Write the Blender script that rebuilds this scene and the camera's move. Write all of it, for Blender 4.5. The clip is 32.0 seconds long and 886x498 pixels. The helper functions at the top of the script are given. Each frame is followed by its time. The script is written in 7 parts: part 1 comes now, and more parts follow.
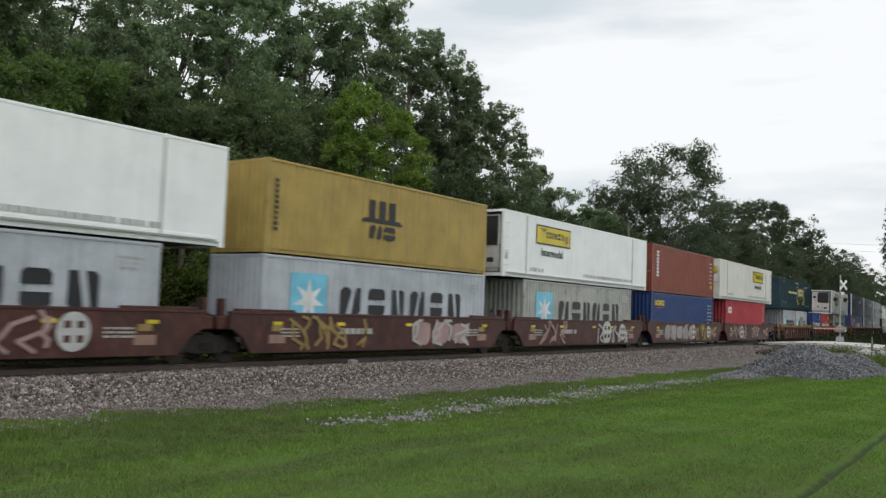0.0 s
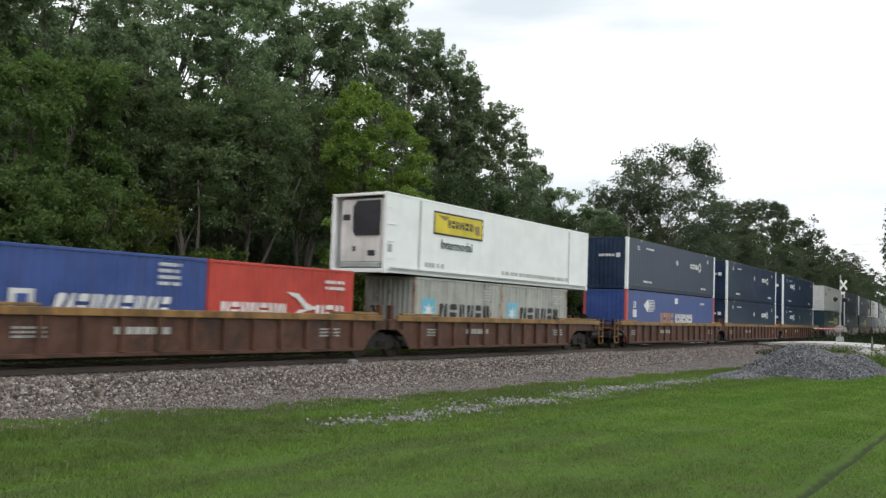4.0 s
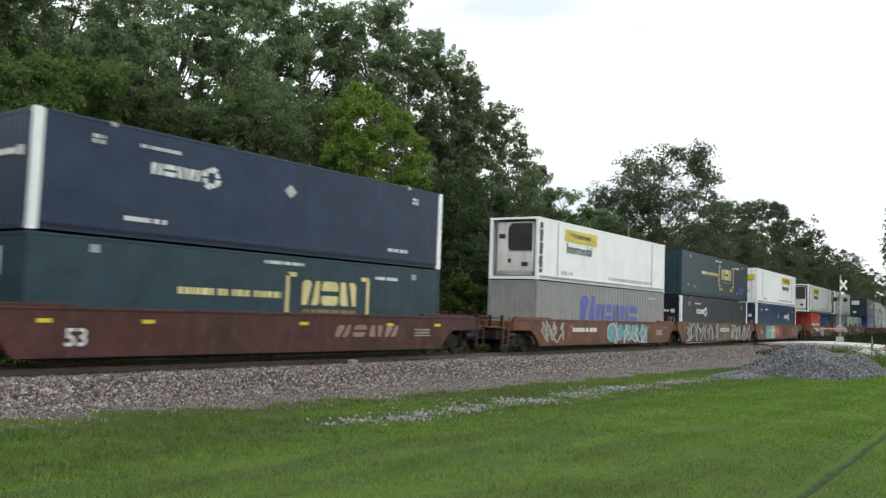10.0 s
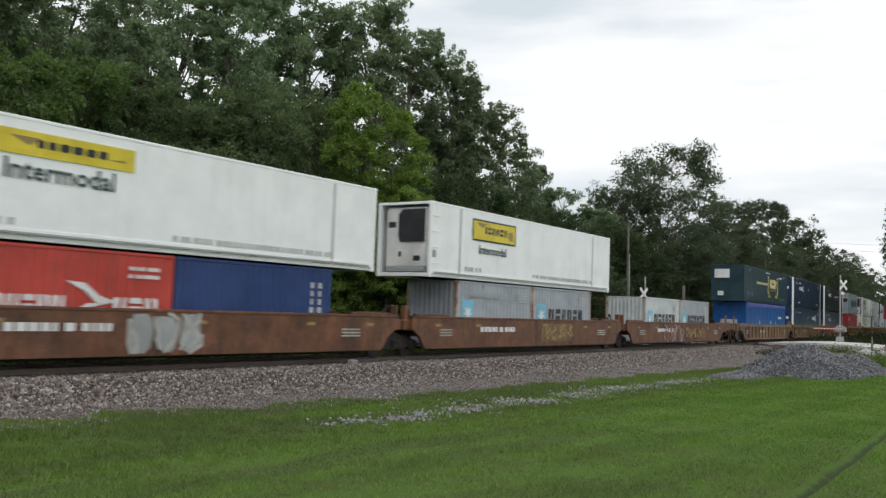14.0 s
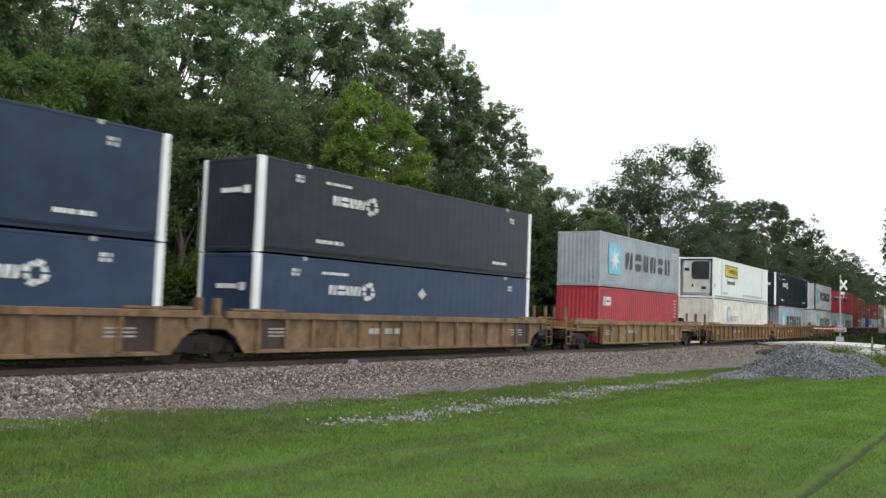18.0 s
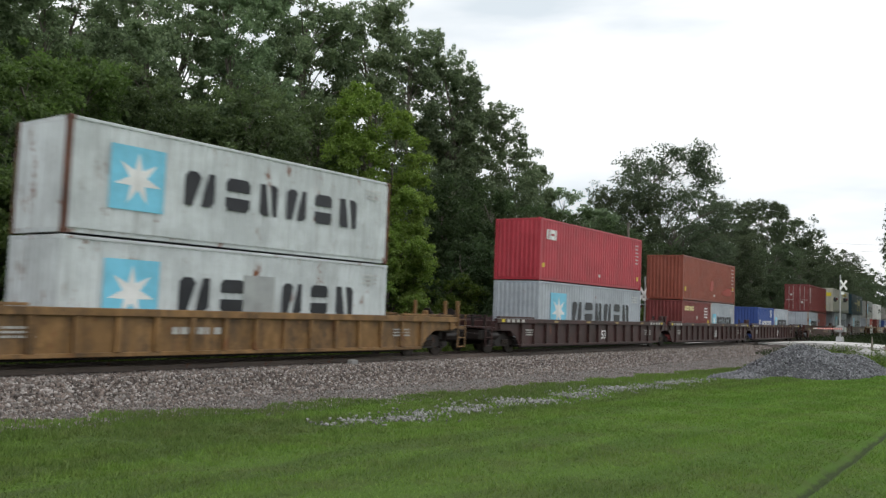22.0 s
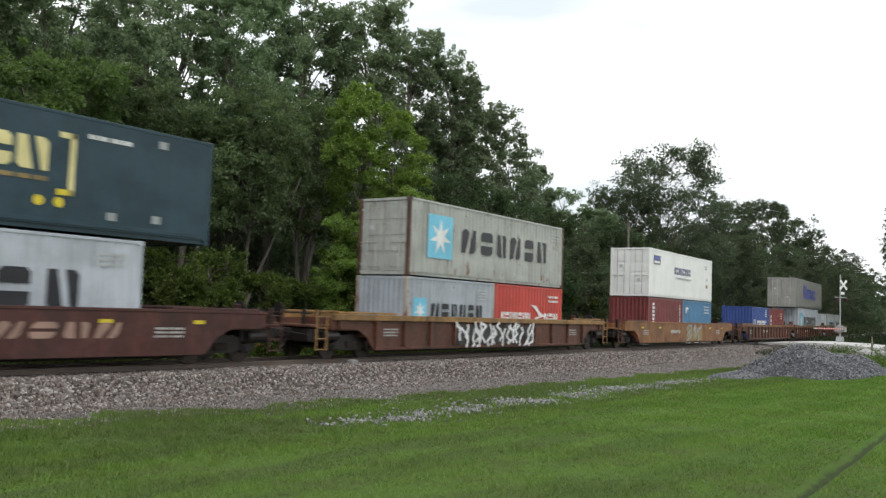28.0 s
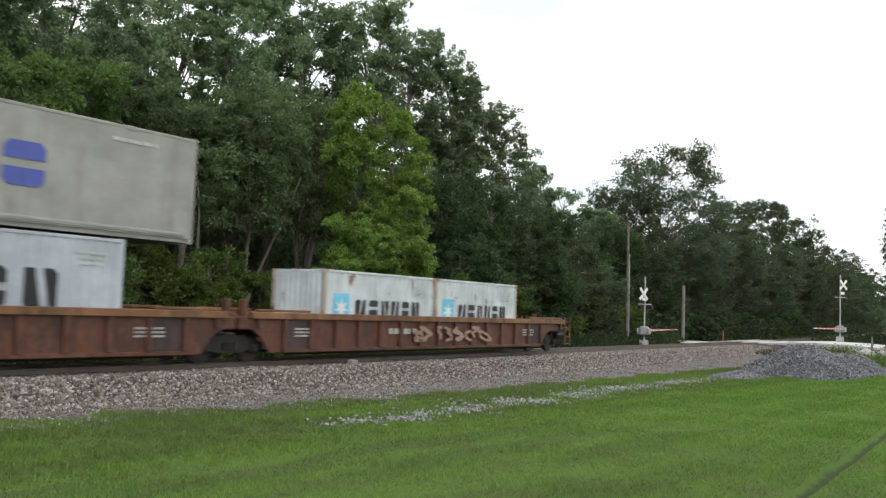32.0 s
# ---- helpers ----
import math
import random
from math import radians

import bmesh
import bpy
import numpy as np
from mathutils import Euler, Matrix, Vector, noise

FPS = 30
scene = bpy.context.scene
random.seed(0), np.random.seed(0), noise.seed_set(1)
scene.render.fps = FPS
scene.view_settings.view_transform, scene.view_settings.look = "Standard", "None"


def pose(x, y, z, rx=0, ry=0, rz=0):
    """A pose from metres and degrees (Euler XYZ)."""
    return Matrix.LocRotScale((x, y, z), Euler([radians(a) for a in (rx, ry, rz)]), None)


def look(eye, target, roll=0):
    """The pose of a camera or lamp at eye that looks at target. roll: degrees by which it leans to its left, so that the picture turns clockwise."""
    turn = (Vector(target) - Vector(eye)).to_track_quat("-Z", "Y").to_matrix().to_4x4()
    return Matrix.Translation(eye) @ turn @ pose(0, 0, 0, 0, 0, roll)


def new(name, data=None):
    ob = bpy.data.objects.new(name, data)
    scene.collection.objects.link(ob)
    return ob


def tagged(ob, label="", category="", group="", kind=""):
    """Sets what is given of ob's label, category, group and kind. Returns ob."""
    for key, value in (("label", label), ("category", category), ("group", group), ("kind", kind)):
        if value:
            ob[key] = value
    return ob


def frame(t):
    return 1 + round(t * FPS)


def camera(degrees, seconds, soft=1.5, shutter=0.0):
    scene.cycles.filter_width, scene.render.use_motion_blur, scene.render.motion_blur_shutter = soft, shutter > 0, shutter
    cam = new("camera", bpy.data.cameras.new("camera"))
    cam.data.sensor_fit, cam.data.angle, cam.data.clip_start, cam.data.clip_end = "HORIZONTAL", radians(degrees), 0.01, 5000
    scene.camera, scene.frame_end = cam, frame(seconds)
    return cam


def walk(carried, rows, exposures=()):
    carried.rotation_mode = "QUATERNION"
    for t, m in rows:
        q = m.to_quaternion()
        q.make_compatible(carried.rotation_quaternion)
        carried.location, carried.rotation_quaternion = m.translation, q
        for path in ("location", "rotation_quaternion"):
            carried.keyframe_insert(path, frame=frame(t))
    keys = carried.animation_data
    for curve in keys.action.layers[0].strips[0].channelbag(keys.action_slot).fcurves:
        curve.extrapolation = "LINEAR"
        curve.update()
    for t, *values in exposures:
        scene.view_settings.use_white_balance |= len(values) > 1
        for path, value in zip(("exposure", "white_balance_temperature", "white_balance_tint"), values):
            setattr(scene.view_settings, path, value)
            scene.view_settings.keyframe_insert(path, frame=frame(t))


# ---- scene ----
# ---- camera ----
cam = camera(54.498, 32.0, soft=1.35, shutter=0.22)
EYE = Vector((0, -20.9496, 1.7782))
YAW, PITCH = radians(37.3934), radians(4.0157)
still = look(EYE, EYE + Vector((math.cos(YAW) * math.cos(PITCH), math.sin(YAW) * math.cos(PITCH), math.sin(PITCH))), 2.1392)
walk(cam, [(0, still), (32.0, still)], [
    (0, -0.65), (1, -0.63), (2, -0.61), (3, -0.54), (4.5, -0.33), (6, -0.23), (7, -0.19), (8, -0.23), (9, -0.28), (10, -0.25), (11, -0.38), (12, -0.48),
    (13, -0.57), (14, -0.58), (15.5, -0.28), (17, -0.13), (18, -0.13), (19, -0.13), (20, -0.46), (21, -0.66), (22, -0.44), (23, -0.30), (24, -0.18), (25, -0.13),
    (26.5, -0.18), (28, -0.26), (29, -0.38), (30, -0.38), (31, -0.15), (32.0, -0.10)])

# ---- daylight: a bright overcast sky with a weak, wide sun ----
world = bpy.data.worlds.new("overcast_sky")
scene.world = world
world.use_nodes = True
wn, wl = world.node_tree.nodes, world.node_tree.links
wn.clear()
w_out, w_bg = wn.new("ShaderNodeOutputWorld"), wn.new("ShaderNodeBackground")
w_sky = wn.new("ShaderNodeTexSky")
w_sky.sky_type, w_sky.sun_disc = "NISHITA", False
w_sky.sun_elevation, w_sky.sun_rotation = radians(48), radians(200)
w_gain = wn.new("ShaderNodeVectorMath")
w_gain.operation = "SCALE"
w_gain.inputs["Scale"].default_value = 0.11
w_tc, w_map, w_noise, w_ramp = wn.new("ShaderNodeTexCoord"), wn.new("ShaderNodeMapping"), wn.new("ShaderNodeTexNoise"), wn.new("ShaderNodeValToRGB")
w_map.inputs["Scale"].default_value = (1.0, 1.0, 5.0)
w_noise.inputs["Scale"].default_value, w_noise.inputs["Detail"].default_value = 2.6, 5
w_ramp.color_ramp.elements[0].position, w_ramp.color_ramp.elements[0].color = 0.30, (1.09, 1.20, 1.28, 1)
w_ramp.color_ramp.elements[1].position, w_ramp.color_ramp.elements[1].color = 0.50, (1.595, 1.62, 1.645, 1)
w_mix = wn.new("ShaderNodeMix")
w_mix.data_type = "RGBA"
w_mix.inputs["Factor"].default_value = 0.92
wl.new(w_tc.outputs["Generated"], w_map.inputs["Vector"])
wl.new(w_map.outputs["Vector"], w_noise.inputs["Vector"])
wl.new(w_noise.outputs["Fac"], w_ramp.inputs["Fac"])
wl.new(w_sky.outputs["Color"], w_gain.inputs[0])
wl.new(w_gain.outputs["Vector"], w_mix.inputs["A"])
wl.new(w_ramp.outputs["Color"], w_mix.inputs["B"])
wl.new(w_mix.outputs["Result"], w_bg.inputs["Color"])
wl.new(w_bg.outputs["Background"], w_out.inputs["Surface"])
w_bg.inputs["Strength"].default_value = 1.0

sun_data = bpy.data.lights.new("sun", "SUN")
sun_data.energy, sun_data.angle, sun_data.color = 1.35, radians(40), (1.0, 0.97, 0.92)
sun = new("sun", sun_data)
sun.matrix_world = look((0, 0, 60), (18, 22, 10))


# ---- materials ----
def material(name):
    m = bpy.data.materials.new(name)
    m.use_nodes = True
    n, l = m.node_tree.nodes, m.node_tree.links
    return m, n, l, n["Principled BSDF"]


def mix_rgb(n, l, fac, a, b, blend="MIX"):
    k = n.new("ShaderNodeMix")
    k.data_type, k.blend_type = "RGBA", blend
    for socket, value in (("Factor", fac), ("A", a), ("B", b)):
        if isinstance(value, (int, float)):
            k.inputs[socket].default_value = value
        elif isinstance(value, tuple):
            k.inputs[socket].default_value = (*value, 1)
        else:
            l.new(value, k.inputs[socket])
    return k.outputs["Result"]


def noise_tex(n, l, scale, detail=4, rough=0.6, stretch=(1, 1, 1), shift=None):
    tc, mp, t = n.new("ShaderNodeTexCoord"), n.new("ShaderNodeMapping"), n.new("ShaderNodeTexNoise")
    mp.inputs["Scale"].default_value = stretch
    l.new(tc.outputs["Object"], mp.inputs["Vector"])
    if shift is not None:
        l.new(shift, mp.inputs["Location"])
    l.new(mp.outputs["Vector"], t.inputs["Vector"])
    t.inputs["Scale"].default_value, t.inputs["Detail"].default_value, t.inputs["Roughness"].default_value = scale, detail, rough
    return t.outputs["Fac"]


def ramp(n, l, fac, a, b):
    r = n.new("ShaderNodeMapRange")
    r.inputs["From Min"].default_value, r.inputs["From Max"].default_value = a, b
    l.new(fac, r.inputs["Value"])
    return r.outputs["Result"]


def times_(n, l, a, b):
    k = n.new("ShaderNodeMath")
    k.operation = "MULTIPLY"
    l.new(a, k.inputs[0])
    if isinstance(b, (int, float)):
        k.inputs[1].default_value = b
    else:
        l.new(b, k.inputs[1])
    return k.outputs[0]


def bump(n, l, p, height, strength, distance=0.02):
    b = n.new("ShaderNodeBump")
    b.inputs["Strength"].default_value, b.inputs["Distance"].default_value = strength, distance
    l.new(height, b.inputs["Height"])
    l.new(b.outputs["Normal"], p.inputs["Normal"])


PAINTS = {}


def paint(name, rgb, dirt=0.35, rust=0.0, rough=0.5, metal=0.0, dirt_rgb=(0.10, 0.085, 0.07), fade=0.16):
    """Weathered paint: vertical grime streaks, blotchy fading, and rust patches where asked."""
    if name in PAINTS:
        return PAINTS[name]
    m, n, l, p = material(name)
    lum = 0.3 * rgb[0] + 0.6 * rgb[1] + 0.1 * rgb[2]
    dirt_rgb = tuple(c * min(1.0, 0.25 + 3.2 * lum) for c in dirt_rgb)
    info = n.new("ShaderNodeObjectInfo")
    off = n.new("ShaderNodeVectorMath")
    off.operation = "SCALE"
    off.inputs[0].default_value = (37, 11, 23)
    l.new(info.outputs["Random"], off.inputs["Scale"])
    shift = off.outputs["Vector"]
    blotch = noise_tex(n, l, 0.7, 5, 0.65, (1, 1, 1.3), shift)
    streak = noise_tex(n, l, 3.2, 4, 0.7, (1, 1, 0.10), shift)
    fine = noise_tex(n, l, 26, 3, 0.7, (1, 1, 1), shift)
    faded = mix_rgb(n, l, ramp(n, l, blotch, 0.38, 0.62), tuple(c * (1 - fade) for c in rgb), tuple(min(1, c * (1 + fade / 2) + 0.05 * fade) for c in rgb))
    grime = times_(n, l, ramp(n, l, streak, 0.47, 0.70), dirt)
    c = mix_rgb(n, l, grime, faded, dirt_rgb)
    c = mix_rgb(n, l, times_(n, l, ramp(n, l, fine, 0.48, 0.70), dirt * 0.35), c, dirt_rgb)
    if rust:
        patch = noise_tex(n, l, 1.9, 8, 0.75, (1, 1, 0.45), shift)
        c = mix_rgb(n, l, ramp(n, l, patch, 0.66 - 0.34 * rust, 0.72 - 0.30 * rust), c, (0.16, 0.055, 0.022))
    if rough >= 0.7:
        soot = noise_tex(n, l, 0.9, 7, 0.75, (1, 1, 0.7), shift)
        c = mix_rgb(n, l, times_(n, l, ramp(n, l, soot, 0.46, 0.62), 0.6), c, (0.022, 0.018, 0.016))
        dust = noise_tex(n, l, 2.3, 7, 0.8, (1, 1, 0.5), shift)
        c = mix_rgb(n, l, times_(n, l, ramp(n, l, dust, 0.50, 0.64), 0.6), c, tuple(min(0.5, q * 1.6 + 0.014) for q in rgb))
    l.new(c, p.inputs["Base Color"])
    l.new(ramp(n, l, blotch, -0.6 / max(rough, 0.1) * rough, 1.4 / max(rough, 0.1) * 0.9), p.inputs["Roughness"])
    p.inputs["Roughness"].default_value = rough
    p.inputs["Metallic"].default_value = metal
    p.inputs["Specular IOR Level"].default_value = 0.28
    bump(n, l, p, fine, 0.12, 0.01)
    PAINTS[name] = m
    return m


def leaf_material(name, dark, light, through_rgb):
    m, n, l, p = material(name)
    geo, info = n.new("ShaderNodeNewGeometry"), n.new("ShaderNodeObjectInfo")
    c = mix_rgb(n, l, geo.outputs["Random Per Island"], dark, light)
    hue = n.new("ShaderNodeHueSaturation")
    l.new(c, hue.inputs["Color"])
    mr = n.new("ShaderNodeMapRange")
    mr.inputs["To Min"].default_value, mr.inputs["To Max"].default_value = 0.86, 1.16
    l.new(info.outputs["Random"], mr.inputs["Value"])
    l.new(mr.outputs["Result"], hue.inputs["Value"])
    mr2 = n.new("ShaderNodeMapRange")
    mr2.inputs["To Min"].default_value, mr2.inputs["To Max"].default_value = 0.485, 0.515
    l.new(info.outputs["Random"], mr2.inputs["Value"])
    l.new(mr2.outputs["Result"], hue.inputs["Hue"])
    l.new(hue.outputs["Color"], p.inputs["Base Color"])
    p.inputs["Roughness"].default_value = 0.55
    p.inputs["Specular IOR Level"].default_value = 0.25
    tr, add = n.new("ShaderNodeBsdfTranslucent"), n.new("ShaderNodeMixShader")
    tint = mix_rgb(n, l, 1.0, hue.outputs["Color"], through_rgb, "MULTIPLY")
    l.new(tint, tr.inputs["Color"])
    add.inputs["Fac"].default_value = 0.52
    l.new(p.outputs["BSDF"], add.inputs[1])
    l.new(tr.outputs["BSDF"], add.inputs[2])
    l.new(add.outputs["Shader"], n["Material Output"].inputs["Surface"])
    return m


def bark_material():
    m, n, l, p = material("bark")
    a = noise_tex(n, l, 6, 6, 0.7, (1, 1, 0.2))
    l.new(mix_rgb(n, l, a, (0.055, 0.046, 0.038), (0.22, 0.195, 0.165)), p.inputs["Base Color"])
    p.inputs["Roughness"].default_value = 0.95
    bump(n, l, p, a, 0.6, 0.05)
    return m


def stone_material(name, a, b, c, rough=0.92):
    m, n, l, p = material(name)
    geo = n.new("ShaderNodeNewGeometry")
    k = mix_rgb(n, l, geo.outputs["Random Per Island"], a, b)
    g = noise_tex(n, l, 30, 4, 0.7)
    k = mix_rgb(n, l, ramp(n, l, g, 0.45, 0.8), k, c)
    l.new(k, p.inputs["Base Color"])
    p.inputs["Roughness"].default_value = rough
    bump(n, l, p, g, 0.4, 0.01)
    return m


def ground_material(name, pairs, fine_scale, bump_d):
    """Two-scale ground: pairs are the two patch colours and the two speckle colours."""
    m, n, l, p = material(name)
    big = noise_tex(n, l, 0.22, 6, 0.65)
    mid = noise_tex(n, l, 1.7, 5, 0.7)
    fine = noise_tex(n, l, fine_scale, 5, 0.8)
    c = mix_rgb(n, l, ramp(n, l, big, 0.32, 0.68), pairs[0], pairs[1])
    c = mix_rgb(n, l, times_(n, l, ramp(n, l, mid, 0.42, 0.72), 0.7), c, pairs[2])
    c = mix_rgb(n, l, ramp(n, l, fine, 0.40, 0.75), c, pairs[3])
    l.new(c, p.inputs["Base Color"])
    p.inputs["Roughness"].default_value = 0.97
    bump(n, l, p, fine, 0.8, bump_d)
    return m


def lawn_and_gravel():
    """Lawn, fine gravel, ballast bed and wood floor on one sheet; the sheet's own masks say which, with ragged borders."""
    m, n, l, p = material("lawn_and_gravel")
    big, mid, fine = noise_tex(n, l, 0.16, 6, 0.65), noise_tex(n, l, 1.1, 6, 0.7), noise_tex(n, l, 24, 5, 0.85)
    grit, stripe = noise_tex(n, l, 30, 5, 0.9), noise_tex(n, l, 0.9, 3, 0.6, (0.16, 1.0, 1.0))

    def zone(name, ragged=0.55):
        a, k = n.new("ShaderNodeAttribute"), n.new("ShaderNodeMath")
        a.attribute_name = name
        k.operation = "ADD"
        l.new(a.outputs["Fac"], k.inputs[0])
        w = n.new("ShaderNodeMapRange")
        w.inputs["To Min"].default_value, w.inputs["To Max"].default_value = -ragged, ragged
        w.inputs["From Min"].default_value, w.inputs["From Max"].default_value = 0.25, 0.75
        l.new(noise_tex(n, l, 3.3, 6, 0.8), w.inputs["Value"])
        l.new(w.outputs["Result"], k.inputs[1])
        return ramp(n, l, k.outputs[0], 0.40, 0.60)

    lush = n.new("ShaderNodeAttribute")
    lush.attribute_name = "lush"
    lawn = mix_rgb(n, l, ramp(n, l, big, 0.35, 0.65), (0.066, 0.100, 0.030), (0.072, 0.124, 0.024))
    lawn = mix_rgb(n, l, times_(n, l, lush.outputs["Fac"], 0.8), lawn, (0.074, 0.160, 0.014))
    lawn = mix_rgb(n, l, times_(n, l, ramp(n, l, stripe, 0.44, 0.58), 0.6), lawn, (0.100, 0.185, 0.026))
    lawn = mix_rgb(n, l, times_(n, l, ramp(n, l, mid, 0.46, 0.66), 0.55), lawn, (0.084, 0.096, 0.036))
    lawn = mix_rgb(n, l, times_(n, l, ramp(n, l, fine, 0.45, 0.62), 0.14), lawn, (0.045, 0.075, 0.018))
    gravel = mix_rgb(n, l, ramp(n, l, big, 0.35, 0.65), (0.120, 0.111, 0.105), (0.152, 0.143, 0.137))
    gravel = mix_rgb(n, l, ramp(n, l, grit, 0.50, 0.62), gravel, (0.34, 0.32, 0.305))
    gravel = mix_rgb(n, l, ramp(n, l, fine, 0.52, 0.64), gravel, (0.085, 0.078, 0.072))
    bed = mix_rgb(n, l, ramp(n, l, fine, 0.38, 0.66), (0.105, 0.088, 0.079), (0.022, 0.018, 0.016))
    wood = mix_rgb(n, l, mid, (0.035, 0.04, 0.02), (0.07, 0.075, 0.03))
    # drainage line: thin ground, with its edge's shadow painted into the dark green
    soil = mix_rgb(n, l, fine, (0.032, 0.050, 0.016), (0.055, 0.080, 0.028))
    c = mix_rgb(n, l, zone("gravelly"), lawn, gravel)
    c = mix_rgb(n, l, zone("ballasted"), c, bed)
    c = mix_rgb(n, l, zone("wooded"), c, wood)
    c = mix_rgb(n, l, zone("worn", 0.32), c, soil)
    l.new(c, p.inputs["Base Color"])
    p.inputs["Roughness"].default_value = 0.97
    p.inputs["Specular IOR Level"].default_value = 0.2
    bump(n, l, p, fine, 0.8, 0.05)
    return m


def blade_material():
    """Grass blades: green, straw and dark patches, with a little change from blade to blade."""
    m, n, l, p = material("grass_blades")
    geo = n.new("ShaderNodeNewGeometry")
    big, mid = noise_tex(n, l, 0.16, 6, 0.65), noise_tex(n, l, 1.1, 6, 0.7)
    stripe, tuft = noise_tex(n, l, 0.9, 3, 0.6, (0.16, 1.0, 1.0)), noise_tex(n, l, 2.4, 5, 0.7)
    lush = n.new("ShaderNodeAttribute")
    lush.attribute_name = "lush"
    c = mix_rgb(n, l, ramp(n, l, big, 0.35, 0.65), (0.098, 0.146, 0.044), (0.104, 0.176, 0.037))
    c = mix_rgb(n, l, times_(n, l, lush.outputs["Fac"], 0.8), c, (0.098, 0.230, 0.017))
    c = mix_rgb(n, l, times_(n, l, ramp(n, l, stripe, 0.44, 0.58), 0.7), c, (0.150, 0.270, 0.038))
    c = mix_rgb(n, l, times_(n, l, ramp(n, l, mid, 0.46, 0.66), 0.6), c, (0.130, 0.142, 0.056))
    c = mix_rgb(n, l, times_(n, l, ramp(n, l, tuft, 0.50, 0.66), 0.5), c, (0.072, 0.120, 0.032))
    c = mix_rgb(n, l, times_(n, l, geo.outputs["Random Per Island"], 0.35), c, (0.220, 0.290, 0.085))
    l.new(c, p.inputs["Base Color"])
    p.inputs["Roughness"].default_value = 0.6
    p.inputs["Specular IOR Level"].default_value = 0.2
    tr, add = n.new("ShaderNodeBsdfTranslucent"), n.new("ShaderNodeMixShader")
    l.new(c, tr.inputs["Color"])
    add.inputs["Fac"].default_value = 0.35
    l.new(p.outputs["BSDF"], add.inputs[1])
    l.new(tr.outputs["BSDF"], add.inputs[2])
    l.new(add.outputs["Shader"], n["Material Output"].inputs["Surface"])
    return m


BARK = bark_material()
GROUND = lawn_and_gravel()
ASPHALT = ground_material("worn_road", ((0.44, 0.435, 0.42), (0.50, 0.495, 0.48), (0.40, 0.39, 0.38), (0.54, 0.53, 0.515)), 60, 0.008)
BALLAST_STONE = stone_material("ballast_stone", (0.046, 0.041, 0.038), (0.45, 0.418, 0.394), (0.15, 0.126, 0.112))
PILE_STONE = stone_material("pile_stone", (0.024, 0.026, 0.029), (0.280, 0.288, 0.305), (0.068, 0.071, 0.078))
PALE_STONE = stone_material("pale_stone", (0.10, 0.10, 0.096), (0.36, 0.36, 0.35), (0.20, 0.196, 0.188))
BROWN_STONE = stone_material("brown_ballast_stone", (0.042, 0.034, 0.030), (0.24, 0.194, 0.170), (0.095, 0.074, 0.064))
# mound below the loose stones; shade between them is put into its dark colour
PILE_SHADE = stone_material("pile_shade", (0.050, 0.052, 0.058), (0.065, 0.068, 0.075), (0.040, 0.042, 0.046))
BLADES = blade_material()
LEAVES = {
    "tall": leaf_material("leaves_grey_green", (0.124, 0.168, 0.100), (0.260, 0.328, 0.196), (1.0, 1.1, 0.9)),
    "oak": leaf_material("leaves_dark_oak", (0.116, 0.154, 0.098), (0.238, 0.298, 0.186), (1.0, 1.1, 0.85)),
    # darker copy of the oak leaves; dimmer light beyond the crossing is in the colour
    "deep": leaf_material("leaves_deep_green_dimmed", (0.058, 0.077, 0.050), (0.128, 0.160, 0.098), (1.0, 1.1, 0.8)),
    # haze and sky glow over the domed tree are put into this lighter colour
    "dome": leaf_material("leaves_hazy_green", (0.066, 0.088, 0.060), (0.142, 0.176, 0.118), (1.0, 1.1, 0.85)),
    # shade at the foot of the wood is put into this dark leaf colour
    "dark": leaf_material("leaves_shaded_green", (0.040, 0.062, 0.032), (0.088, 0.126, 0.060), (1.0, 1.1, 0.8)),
    "open": leaf_material("leaves_woodland", (0.090, 0.126, 0.068), (0.180, 0.240, 0.124), (1.0, 1.1, 0.7)),
    "maple": leaf_material("leaves_maple", (0.074, 0.120, 0.042), (0.152, 0.222, 0.078), (1.0, 1.15, 0.7)),
    "bright": leaf_material("leaves_fresh_green", (0.130, 0.200, 0.052), (0.265, 0.372, 0.102), (1.0, 1.15, 0.6)),
    "grey": leaf_material("leaves_silvery", (0.062, 0.086, 0.050), (0.136, 0.172, 0.098), (1.0, 1.1, 0.8)),
    # undergrowth leaves darkened in colour for the shade below the canopy
    "under": leaf_material("leaves_undergrowth_shade", (0.026, 0.040, 0.020), (0.058, 0.082, 0.038), (1.0, 1.1, 0.8)),
    "shrub": leaf_material("leaves_shrub", (0.050, 0.080, 0.020), (0.126, 0.164, 0.044), (1.0, 1.1, 0.5)),
}
RAIL_SIDE = paint("rusty_rail", (0.140, 0.110, 0.092), 0.4, 0.2, 0.65)
RAIL_HEAD = paint("polished_rail", (0.45, 0.43, 0.41), 0.15, 0, 0.3, 0.9)
SLEEPER = paint("weathered_sleeper", (0.075, 0.058, 0.046), 0.5, 0, 0.95)
STEEL_DARK = paint("dark_running_gear", (0.015, 0.011, 0.010), 0.15, 0.08, 0.65)
WHEEL = paint("worn_wheel_steel", (0.042, 0.032, 0.027), 0.4, 0.15, 0.6, 0.4)
GALV = paint("galvanised_steel", (0.42, 0.43, 0.43), 0.3, 0, 0.5, 0.3)
POLE_WOOD = paint("grey_pole_wood", (0.19, 0.170, 0.145), 0.4, 0, 0.9)
WHITE_BOARD = paint("white_sign_paint", (0.78, 0.78, 0.76), 0.2, 0, 0.5)
RED_BAND = paint("red_band_paint", (0.55, 0.03, 0.03), 0.2, 0, 0.5)
